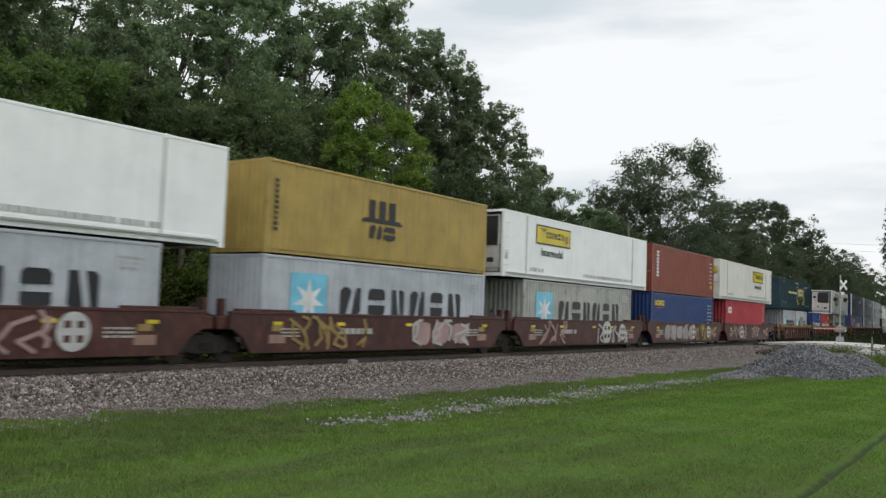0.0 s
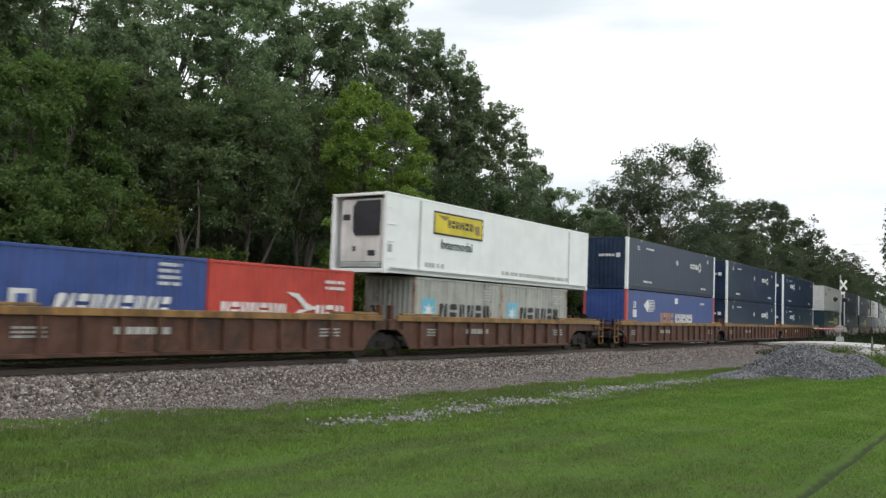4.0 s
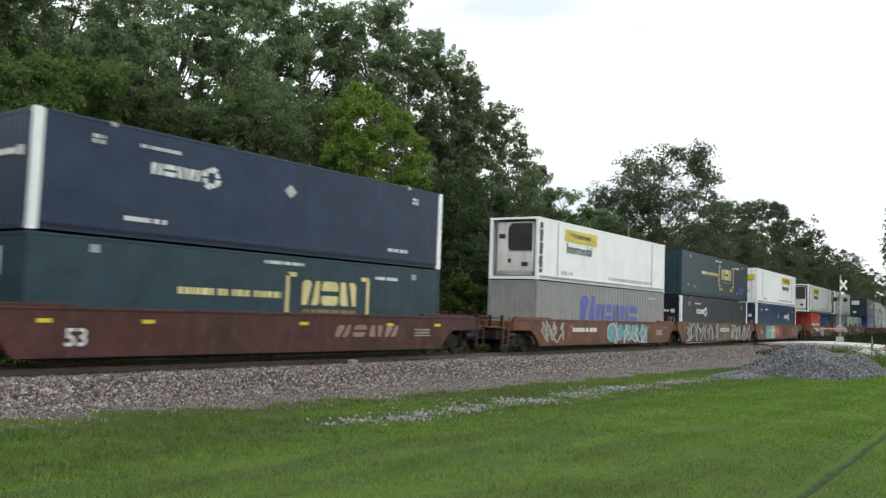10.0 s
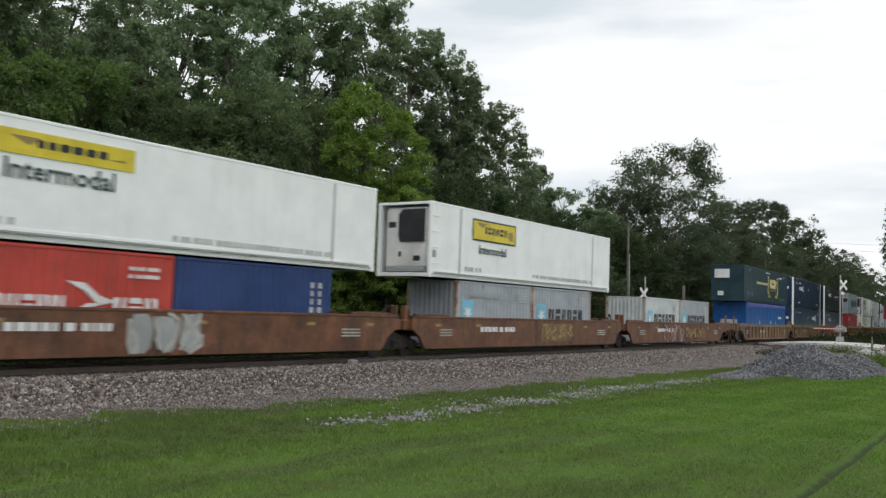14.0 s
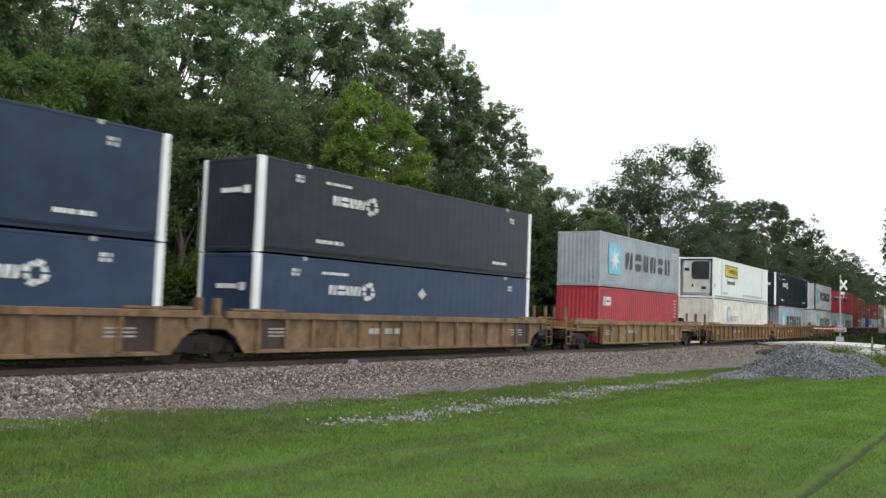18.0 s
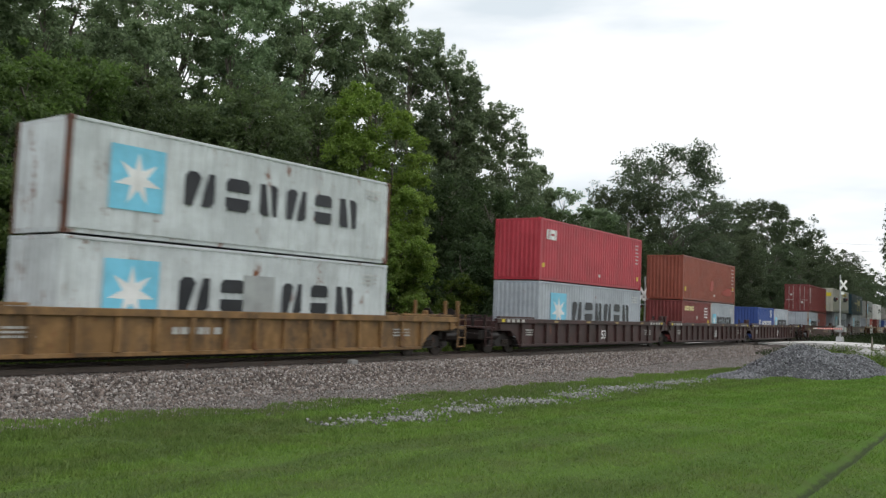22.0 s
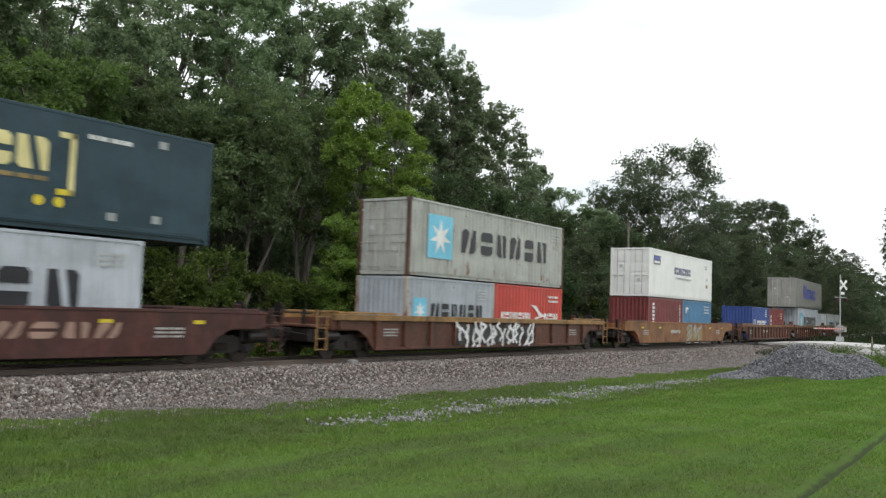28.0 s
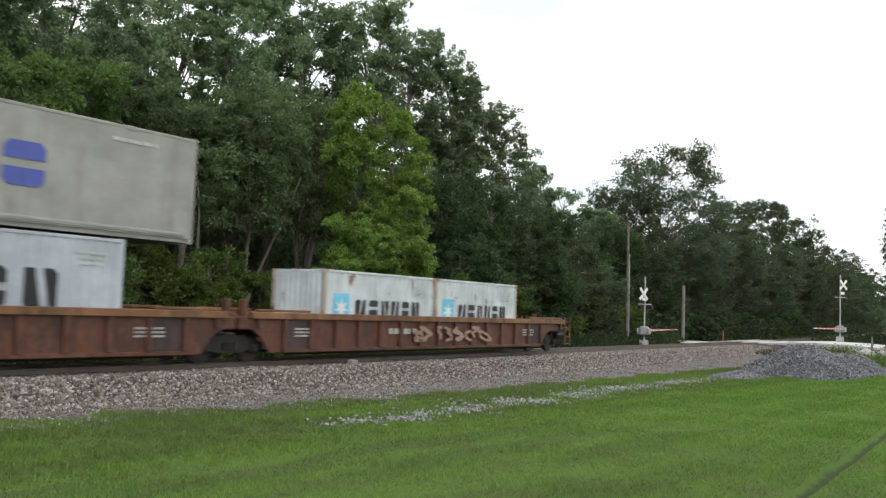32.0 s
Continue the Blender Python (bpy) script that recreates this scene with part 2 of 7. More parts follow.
SIGNAL_BLACK = paint("signal_black", (0.02, 0.02, 0.02), 0.3, 0, 0.5)
LENS_RED = paint("red_lens", (0.09, 0.01, 0.01), 0.1, 0, 0.25)


# ---- mesh building ----
class Geo:
    """Collects vertices and faces of one part."""

    def __init__(self):
        self.v, self.f = [], []

    def add(self, verts, faces):
        k = len(self.v)
        self.v += [tuple(p) for p in verts]
        self.f += [tuple(i + k for i in f) for f in faces]
        return self

    def box(self, x0, x1, y0, y1, z0, z1, c=0.0):
        """A box with chamfered edges of width c."""
        if c <= 0:
            v = [(x, y, z) for z in (z0, z1) for y in (y0, y1) for x in (x0, x1)]
            return self.add(v, [(0, 2, 3, 1), (4, 5, 7, 6), (0, 1, 5, 4), (2, 6, 7, 3), (0, 4, 6, 2), (1, 3, 7, 5)])
        c = min(c, (x1 - x0) * 0.45, (y1 - y0) * 0.45, (z1 - z0) * 0.45)
        v, idx = [], {}
        for i, x in enumerate((x0, x1)):
            for j, y in enumerate((y0, y1)):
                for k, z in enumerate((z0, z1)):
                    dx, dy, dz = (c, -c)[i], (c, -c)[j], (c, -c)[k]
                    for a, p in enumerate(((x, y + dy, z + dz), (x + dx, y, z + dz), (x + dx, y + dy, z))):
                        idx[i, j, k, a] = len(v)
                        v.append(p)
        f = []
        for i in (0, 1):
            f.append(tuple(idx[q] for q in ((i, 0, 0, 0), (i, 1, 0, 0), (i, 1, 1, 0), (i, 0, 1, 0))))
            f.append(tuple(idx[q] for q in ((0, i, 0, 1), (1, i, 0, 1), (1, i, 1, 1), (0, i, 1, 1))))
            f.append(tuple(idx[q] for q in ((0, 0, i, 2), (1, 0, i, 2), (1, 1, i, 2), (0, 1, i, 2))))
            for j in (0, 1):
                f.append(tuple(idx[q] for q in ((i, j, 0, 0), (i, j, 1, 0), (i, j, 1, 1), (i, j, 0, 1))))
                f.append(tuple(idx[q] for q in ((i, 0, j, 0), (i, 1, j, 0), (i, 1, j, 2), (i, 0, j, 2))))
                f.append(tuple(idx[q] for q in ((0, i, j, 1), (1, i, j, 1), (1, i, j, 2), (0, i, j, 2))))
                for k in (0, 1):
                    f.append((idx[i, j, k, 0], idx[i, j, k, 1], idx[i, j, k, 2]))
        return self.add(v, f)

    def prism(self, poly, y0, y1):
        """A polygon of (x, z) pulled from y0 to y1."""
        k = len(poly)
        v = [(x, y0, z) for x, z in poly] + [(x, y1, z) for x, z in poly]
        f = [tuple(range(k)), tuple(range(2 * k - 1, k - 1, -1))]
        f += [(i, (i + 1) % k + 0, (i + 1) % k + k, i + k) for i in range(k)]
        return self.add(v, f)

    def tube(self, p0, p1, r0, r1=None, sides=8, caps=True):
        r1 = r0 if r1 is None else r1
        p0, p1 = Vector(p0), Vector(p1)
        q = (p1 - p0).to_track_quat("Z", "Y")
        v = []
        for p, r in ((p0, r0), (p1, r1)):
            v += [p + q @ Vector((r * math.cos(2 * math.pi * i / sides), r * math.sin(2 * math.pi * i / sides), 0)) for i in range(sides)]
        f = [(i, (i + 1) % sides, (i + 1) % sides + sides, i + sides) for i in range(sides)]
        if caps:
            f += [tuple(range(sides - 1, -1, -1)), tuple(range(sides, 2 * sides))]
        return self.add(v, f)

    def profile(self, pts, a, b, axis):
        """A strip: pts are (along, across), pulled from a to b in z ('z') or along y ('y')."""
        k = len(pts)
        if axis == "z":
            v = [(x, y, a) for x, y in pts] + [(x, y, b) for x, y in pts]
        else:
            v = [(x, a, y) for x, y in pts] + [(x, b, y) for x, y in pts]
        return self.add(v, [(i, i + 1, i + 1 + k, i + k) for i in range(k - 1)])

    def mesh(self, name, smooth=False):
        me = bpy.data.meshes.new(name)
        me.from_pydata(self.v, [], self.f)
        me.validate()
        bm = bmesh.new()
        bm.from_mesh(me)
        bmesh.ops.recalc_face_normals(bm, faces=bm.faces)
        bm.to_mesh(me)
        bm.free()
        if smooth:
            me.polygons.foreach_set("use_smooth", [True] * len(me.polygons))
        return me


def part(name, geo, mat, parent=None, label="", at=None, smooth=False):
    """Links a Geo, or a finished mesh, as one object under its thing. Shared meshes take their colour on the object."""
    me = geo if isinstance(geo, bpy.types.Mesh) else geo.mesh(name, smooth)
    if not me.materials:
        me.materials.append(mat)
    ob = new(name, me)
    if me.materials[0] is not mat:
        ob.material_slots[0].link = "OBJECT"
        ob.material_slots[0].material = mat
    if parent is not None:
        ob.parent = parent
    if at is not None:
        ob.matrix_basis = at if isinstance(at, Matrix) else Matrix.Translation(at)
    if label:
        tagged(ob, label)
    return ob


def thing(name, label, category, group="", kind="", at=None):
    ob = new(name)
    ob.empty_display_size = 0.3
    tagged(ob, label, category, group, kind)
    if at is not None:
        ob.matrix_basis = at
    return ob


# ---- the line of the track: nearly straight, easing into straight beyond 200 m ----
K0, S1 = 1.2211e-3, 200.0


def heading(s):
    q = min(max(s, -10.0), S1)
    return K0 * (q if q < 0 else q - q * q / (2 * S1))


LINE_S = np.arange(-300.0, 1400.01, 0.5)
LINE_H = np.array([heading(s) for s in LINE_S])
LINE_X = np.concatenate([[0], np.cumsum(0.25 * (np.cos(LINE_H[1:]) + np.cos(LINE_H[:-1])))])
LINE_Y = np.concatenate([[0], np.cumsum(0.25 * (np.sin(LINE_H[1:]) + np.sin(LINE_H[:-1])))])
LINE_X -= LINE_X[600]
LINE_Y -= LINE_Y[600]


def on_line(s, w=0.0, z=0.0):
    """The place s metres along the track and w metres beyond it."""
    h = heading(s)
    return Vector((float(np.interp(s, LINE_S, LINE_X)) - w * math.sin(h), float(np.interp(s, LINE_S, LINE_Y)) + w * math.cos(h), z))


def pose_on(s, w=0.0, z=0.0, turn=0.0):
    return Matrix.Translation(on_line(s, w, z)) @ Matrix.Rotation(heading(s) + turn, 4, "Z")


def near_off(s, w):
    """Arrays of world x, y for arrays of s, w."""
    h = np.interp(s, LINE_S, LINE_H)
    return np.interp(s, LINE_S, LINE_X) - w * np.sin(h), np.interp(s, LINE_S, LINE_Y) + w * np.cos(h)


def fast_mesh(name, verts, faces, mat):
    """A mesh from arrays: verts n x 3, faces m x k."""
    me = bpy.data.meshes.new(name)
    k = faces.shape[1]
    me.vertices.add(len(verts))
    me.vertices.foreach_set("co", np.ascontiguousarray(verts, dtype=np.float32).ravel())
    me.loops.add(faces.size)
    me.loops.foreach_set("vertex_index", np.ascontiguousarray(faces, dtype=np.int32).ravel())
    me.polygons.add(len(faces))
    me.polygons.foreach_set("loop_start", np.arange(0, faces.size, k, dtype=np.int32))
    me.polygons.foreach_set("loop_total", np.full(len(faces), k, dtype=np.int32))
    me.update(calc_edges=True)
    me.validate()
    me.materials.append(mat)
    return me


rng = np.random.default_rng(5)
OCTA = np.array([(1, 0, 0), (-1, 0, 0), (0, 1, 0), (0, -1, 0), (0, 0, 1), (0, 0, -1)], float)
OCTA_F = np.array([(0, 2, 4), (2, 1, 4), (1, 3, 4), (3, 0, 4), (2, 0, 5), (1, 2, 5), (3, 1, 5), (0, 3, 5)])


def stones(name, x, y, z, size, mat):
    """Broken stones at the given places: one mesh of uneven eight-faced lumps."""
    n = len(x)
    a = rng.normal(size=(n, 3, 3))
    q, _ = np.linalg.qr(a)
    shape = OCTA[None] * rng.uniform(0.55, 1.15, (n, 6, 1)) * rng.uniform(0.65, 1.2, (n, 1, 3)) * size[:, None, None]
    v = np.einsum("nij,nkj->nki", q, shape) + np.stack([x, y, z], -1)[:, None, :]
    f = OCTA_F[None] + 6 * np.arange(n)[:, None, None]
    return fast_mesh(name, v.reshape(-1, 3), f.reshape(-1, 3), mat)


# ---- ground ----
PROFILE_W = np.array([-900, -60, -24, -14, -9.0, -7.2, -6.0, -4.7, -3.7, -2.35, -1.9, 1.9, 2.35, 3.7, 5.0, 8.0, 20, 60, 900.0])
PROFILE_Z = np.array([-0.8, -0.75, -0.62, -0.74, -0.84, -0.82, -0.74, -0.70, -0.60, -0.22, -0.18, -0.18, -0.22, -0.60, -0.62, -0.45, -0.35, -0.3, -0.3])


def wobble(s, w):
    return 0.035 * np.sin(s * 0.55 + w * 0.9) * np.sin(w * 0.7 - s * 0.21) + 0.02 * np.sin(s * 1.7 + 1.1 * w)


def ruts(s, w):
    """The shallow drainage line that runs down the lawn."""
    centre = -17.58 + 0.036 * (np.clip(s, 0, 45) - 13.1)
    d = (w - centre) / 0.12
    return -0.11 * np.exp(-d * d) * np.clip((s - 7) / 3, 0, 1) * np.clip((34 - s) / 8, 0, 1)


def lift_to_road(s, w):
    """The shoulders rise to the road where it crosses."""
    k = np.clip(1 - np.abs(s - 80) / 14, 0, 1)
    k = k * k * (3 - 2 * k)
    return k


def ground_z(s, w):
    base = np.interp(w, PROFILE_W, PROFILE_Z)
    soft = np.clip((np.abs(w) - 2.6) / 2, 0, 1) * np.clip(1 - np.abs(w) / 70, 0, 1)
    base = base + wobble(s, w) * soft + ruts(s, w)
    k = lift_to_road(s, w) * np.clip((np.abs(w) - 1.9) / 0.5, 0, 1) * np.clip((26 - np.abs(w)) / 10, 0, 1)
    return base * (1 - k) + k * np.where(w < 0, np.clip(-0.06 * w - 0.16, -0.1, 0.06) * np.clip((16 + w) / 8, 0, 1) - 0.3 * np.clip((-8 - w) / 6, 0, 1), -0.62)


def grass_edge(s):
    """Where gravel gives way to grass, metres on the near side."""
    return -(4.95 + np.clip((s - 8) / 10, 0, 1) * 1.15 + np.clip((s - 24) / 18, 0, 1) * 0.8) + 0.18 * np.sin(s * 1.3) + 0.12 * np.sin(s * 3.1 + 1)


gs = np.concatenate([np.array([-290, -200, -120, -70, -45]), np.arange(-30, 60, 0.5), np.arange(60, 130, 1.0), np.array([135, 150, 175, 200, 240, 300, 380, 500, 700, 1000, 1390.0])])
gw = np.concatenate([np.array([-900, -500, -250, -140, -90, -60, -42]), np.arange(-32, -20, 0.8), np.arange(-20, -16, 0.11), np.arange(-16, -9, 0.4), np.arange(-9, 9.01, 0.22), np.array([10, 12, 15, 20, 28, 40, 60, 100, 180, 350, 900.0])])
GS, GW = np.meshgrid(gs, gw, indexing="ij")
# the rows near the drainage line follow it
GW = GW + 0.036 * (np.clip(GS, 0, 45) - 13.1) * np.clip(3.0 - np.abs(GW + 17.58) / 0.9, 0, 1)
gx, gy = near_off(GS.ravel(), GW.ravel())
gz = ground_z(GS.ravel(), GW.ravel())
ni, nj = GS.shape
ii, jj = np.meshgrid(np.arange(ni - 1), np.arange(nj - 1), indexing="ij")
i0 = (ii * nj + jj).ravel()
ground_me = fast_mesh("ground", np.stack([gx, gy, gz], -1), np.stack([i0, i0 + nj, i0 + nj + 1, i0 + 1], -1), GROUND)
fs, fw = GS.ravel(), GW.ravel()


def step_up(v, a, b):
    k = np.clip((v - a) / (b - a), 0, 1)
    return k * k * (3 - 2 * k)


def lushness(s, w):
    """How thick the mown grass grows: thin by the shoulder, lush away from it."""
    return step_up(s + 0.55 * (-w - 9), 13, 27) * step_up(-w, 8.6, 11.5)


zones = {
    "lush": lushness(fs, fw),
    "gravelly": np.maximum(step_up(fw - grass_edge(fs), -1.1, 0.9), step_up(fs, 60, 68) * (1 - step_up(fs, 86, 90)) * step_up(fw, -13, -9)),
    "ballasted": step_up(-np.abs(fw), -3.8, -3.0),
    "wooded": np.maximum(step_up(fw, 4.2, 5.6), step_up(fs, 87, 92) * step_up(fw, -16, -12) * (1 - step_up(fw, -1.9, -1.2))),
    # follows the rut's depth; the colour there also carries its shadow
    "worn": np.clip(-ruts(fs, fw) / 0.11, 0, 1) * 0.8,
}
for zone_name, values in zones.items():
    ground_me.attributes.new(zone_name, "FLOAT", "POINT").data.foreach_set("value", np.ascontiguousarray(values, dtype=np.float32))
ground_me.polygons.foreach_set("use_smooth", np.ones(len(ground_me.polygons), bool))
ground = tagged(new("ground", ground_me), "mown green lawn beside the gravel shoulder of a railway", "ground", kind="structure")

# ---- track ----
track = thing("railway_track", "single railway track with rusty rails on worn wooden sleepers", "railway track", kind="structure")


def rail_mesh(w0):
    """One rail: foot, web and head, swept along the line."""
    shape = [(-0.07, -0.17), (-0.07, -0.155), (-0.012, -0.135), (-0.012, -0.045), (-0.036, -0.035), (-0.036, -0.008), (-0.028, 0.0),
             (0.028, 0.0), (0.036, -0.008), (0.036, -0.035), (0.012, -0.045), (0.012, -0.135), (0.07, -0.155), (0.07, -0.17)]
    ss = np.concatenate([np.arange(-60, 220, 4.0), np.arange(220, 1301, 60.0)])
    k = len(shape)
    v = []
    for s in ss:
        for dw, z in shape:
            v.append(on_line(s, w0 + dw, z))
    f = []
    for i in range(len(ss) - 1):
        for j in range(k):
            f.append((i * k + j, i * k + (j + 1) % k, (i + 1) * k + (j + 1) % k, (i + 1) * k + j))
    me = bpy.data.meshes.new("rail")
    me.from_pydata(v, [], f)
    me.materials.append(RAIL_SIDE)
    me.materials.append(RAIL_HEAD)
    me.polygons.foreach_set("material_index", [1 if i % k == 6 else 0 for i in range(len(f))])
    return me


for w0 in (-0.755, 0.755):
    ob = new("rail", rail_mesh(w0))
    ob.parent = track
    tagged(ob, "rust-brown steel rail with a polished head")
tie = Geo().box(-0.115, 0.115, -1.3, 1.3, -0.36, -0.165, 0.012).mesh("sleeper")
for i in range(230):
    s = -12 + i * 0.53
    if 73 < s < 87:
        continue
    part("sleeper", tie, SLEEPER, track, at=pose_on(s + random.uniform(-0.03, 0.03), random.uniform(-0.04, 0.04), random.uniform(-0.008, 0.004), random.uniform(-0.012, 0.012)))
plate = Geo().box(-0.09, 0.09, -0.16, 0.16, -0.172, -0.158, 0.004).mesh("tie_plate")
for i in range(36):
    part("tie_plate", plate, RAIL_SIDE, track, at=pose_on(2 + i * 0.53, -0.755, 0.006))

# ballast stones on the near shoulder, thinning out down the slope
for n, stone_mat in ((34000, BALLAST_STONE), (46000, BROWN_STONE)):
    bs = 6 + 64 * rng.random(n) ** 1.6
    deep = rng.random(n)
    bw = np.where(deep < 0.66, rng.uniform(-3.9, -1.0, n), -3.7 + (grass_edge(bs) + 3.5) * rng.random(n) ** 1.2)
    bx, by = near_off(bs, bw)
    size = rng.uniform(0.020, 0.072, n) * np.where(bw < -3.9, 0.55, 1.0)
    part("ballast_stones", stones("ballast_stones", bx, by, ground_z(bs, bw) + 0.3 * size, size, stone_mat), stone_mat, track)["kind"] = "stuff"
n = 9000
bs, bw = rng.uniform(5, 60, n), rng.uniform(1.0, 3.6, n)
bx, by = near_off(bs, bw)
size = rng.uniform(0.02, 0.05, n)
part("ballast_stones", stones("ballast_stones", bx, by, ground_z(bs, bw) + 0.3 * size, size, BALLAST_STONE), BALLAST_STONE, track)["kind"] = "stuff"

# pale stones scattered in the grass by the shoulder
n = 2600
ps = rng.uniform(13.2, 35.5, n)
ps = np.where((np.sin(2.1 * ps) + np.sin(5.3 * ps + 1) < -0.5) & (rng.random(n) < 0.75), ps + 0.9, ps)
pw = -7.85 + rng.normal(0, 0.55, n) * (0.35 + 0.65 * rng.random(n)) + 0.15 * np.sin(ps) + 0.12 * np.sin(2.7 * ps) - 0.012 * (ps - 20)
pxx, pyy = near_off(ps, pw)
size = rng.uniform(0.014, 0.064, n)
tagged(new("scattered_stones", stones("scattered_stones", pxx, pyy, ground_z(ps, pw) + 0.02 + 0.3 * size, size, PALE_STONE)), "pale stones washed into the grass along the shoulder", "stones", kind="stuff")
n = 700
ps, pw = rng.uniform(7.5, 16, n), rng.normal(0, 0.18, n)
pw = pw + grass_edge(ps)
pxx, pyy = near_off(ps, pw)
size = rng.uniform(0.010, 0.035, n)
tagged(new("edge_stones", stones("edge_stones", pxx, pyy, ground_z(ps, pw) + 0.25 * size, size, PALE_STONE)), "pale stones strewn along the edge of the grass", "stones", kind="stuff")


# ---- heap of crushed stone beside the crossing ----
def heap_z(s, w):
    """A ridge of tipped stone with an uneven crest, and a low spill at its far end."""
    ax, ay, bx_, by_ = 43.6, -10.2, 50.5, -12.2
    t = np.clip(((s - ax) * (bx_ - ax) + (w - ay) * (by_ - ay)) / ((bx_ - ax) ** 2 + (by_ - ay) ** 2), 0, 1)
    d = np.hypot(s - ax - t * (bx_ - ax), w - ay - t * (by_ - ay))
    crest = 1.66 - 0.68 * t ** 1.6 + 0.05 * np.sin(9 * t + 0.6) + 0.06 * np.sin(23 * t)
    a = crest - 0.60 * np.sqrt(d * d + 0.30) - 0.05 * np.sin(3 * s + 2 * w)
    e = np.hypot((s - 40.0) / 3.0, (w + 8.6) / 1.1)
    return np.maximum(np.maximum(a, 0.28 * (1 - e)), -0.12)


def heap(name, label):
    hs, hw = np.meshgrid(np.arange(34, 66, 0.3), np.arange(-18, -6, 0.25), indexing="ij")
    z = heap_z(hs.ravel(), hw.ravel())
    x, y = near_off(hs.ravel(), hw.ravel())
    gzz = ground_z(hs.ravel(), hw.ravel())
    a, b = hs.shape
    ii, jj = np.meshgrid(np.arange(a - 1), np.arange(b - 1), indexing="ij")
    q = (ii * b + jj).ravel()
    top = thing(name, label, "gravel pile", kind="stuff")
    body = new("mound", fast_mesh("mound", np.stack([x, y, gzz + z + rng.normal(0, 0.02, len(z))], -1), np.stack([q, q + b, q + b + 1, q + 1], -1), PILE_SHADE))
    body.parent = top
    n = 46000
    s, w = rng.uniform(34.5, 57, n), rng.uniform(-16.5, -7, n)
    k = heap_z(s, w) > -0.02 + 0.1 * rng.random(n) ** 2
    s, w = s[k], w[k]
    x, y = near_off(s, w)
    size = rng.uniform(0.03, 0.08, len(s))
    loose = new("loose_stones", stones("loose_stones", x, y, ground_z(s, w) + heap_z(s, w) + 0.02, size, PILE_STONE))
    loose.parent = top
    tagged(loose, kind="stuff")
    return top


heap("gravel_pile", "long heap of blue-grey crushed stone beside the lawn")


def boulder(name, label, s, w, z, r):
    bm = bmesh.new()
    bmesh.ops.create_icosphere(bm, subdivisions=2, radius=r)
    for v in bm.verts:
        k = 1 + 0.28 * noise.noise(v.co * (1.6 / r))
        v.co = Vector((v.co.x * 1.5 * k, v.co.y * k, v.co.z * 0.65 * k))
    me = bpy.data.meshes.new(name)
    bm.to_mesh(me)
    bm.free()
    me.materials.append(PALE_STONE)
    ob = tagged(new(name, me), label, "boulder")
    ob.matrix_basis = pose_on(s, w, z, 0.4)


boulder("boulder", "pale weathered boulder beside the road crossing", 68.6, -9.9, -0.35, 0.62)
boulder("boulder", "pale weathered boulder beside the road crossing", 69.6, -10.9, -0.35, 0.50)



def soil_heap():
    """A low dark mound of soil and stones beyond the boulders."""
    n = 5200
    a, k = rng.random(n) * 2 * np.pi, np.sqrt(rng.random(n))
    s, w = 76 + 4.5 * k * np.cos(a), -12.6 + 2.6 * k * np.sin(a)
    x, y = near_off(s, w)
    z = ground_z(s, w) + 1.15 * (1 - k ** 1.6) - 0.05
    top = thing("soil_pile", "low mound of dark soil and rubble beside the road", "soil pile", kind="stuff")
    part("lump", stones("lump", x, y, z, rng.uniform(0.08, 0.2, n), BROWN_STONE), BROWN_STONE, top)


soil_heap()

# ---- road over the track ----
road = thing("road", "pale worn road that crosses the track", "road", kind="structure")
g = Geo()
ws = [-40, -24, -14, -8, -5, -3, -1.75]
zs = [-0.9, -0.6, -0.2, 0.14, 0.18, 0.08, 0.0]
for (wa, za), (wb, zb) in zip(list(zip(ws, zs))[:-1], list(zip(ws, zs))[1:]):
    pts = [on_line(s, w, z) for w, z in ((wa, za), (wb, zb)) for s in (74.5, 85.5)]
    low = [p - Vector((0, 0, 0.7)) for p in pts]
    g.add(pts + low, [(0, 1, 3, 2), (0, 2, 6, 4), (1, 5, 7, 3)])
part("approach", g, ASPHALT, road, "pale worn road surface")
g = Geo()
ws, zs = [1.75, 3, 5, 20, 60], [-0.01, -0.14, -0.42, -0.55, -0.6]
for (wa, za), (wb, zb) in zip(list(zip(ws, zs))[:-1], list(zip(ws, zs))[1:]):
    pts = [on_line(s, w, z) for w, z in ((wa, za), (wb, zb)) for s in (74.5, 85.5)]
    low = [p - Vector((0, 0, 0.7)) for p in pts]
    g.add(pts + low, [(0, 1, 3, 2), (0, 2, 6, 4), (1, 5, 7, 3)])
part("approach", g, ASPHALT, road, "pale worn road surface")
panel = Geo().box(-1.3, 1.3, -0.45, 0.45, -0.15, -0.012, 0.02).mesh("crossing_panel")
for w0 in (-1.28, -0.22, 0.22, 1.28):
    for k in range(4):
        part("crossing_panel", panel, ASPHALT, road, at=pose_on(75.9 + k * 2.66, w0 * (1.0 if abs(w0) > 1 else 1.0), -0.004) @ Matrix.Diagonal((1, 0.9 if abs(w0) > 1 else 0.45, 1, 1)))


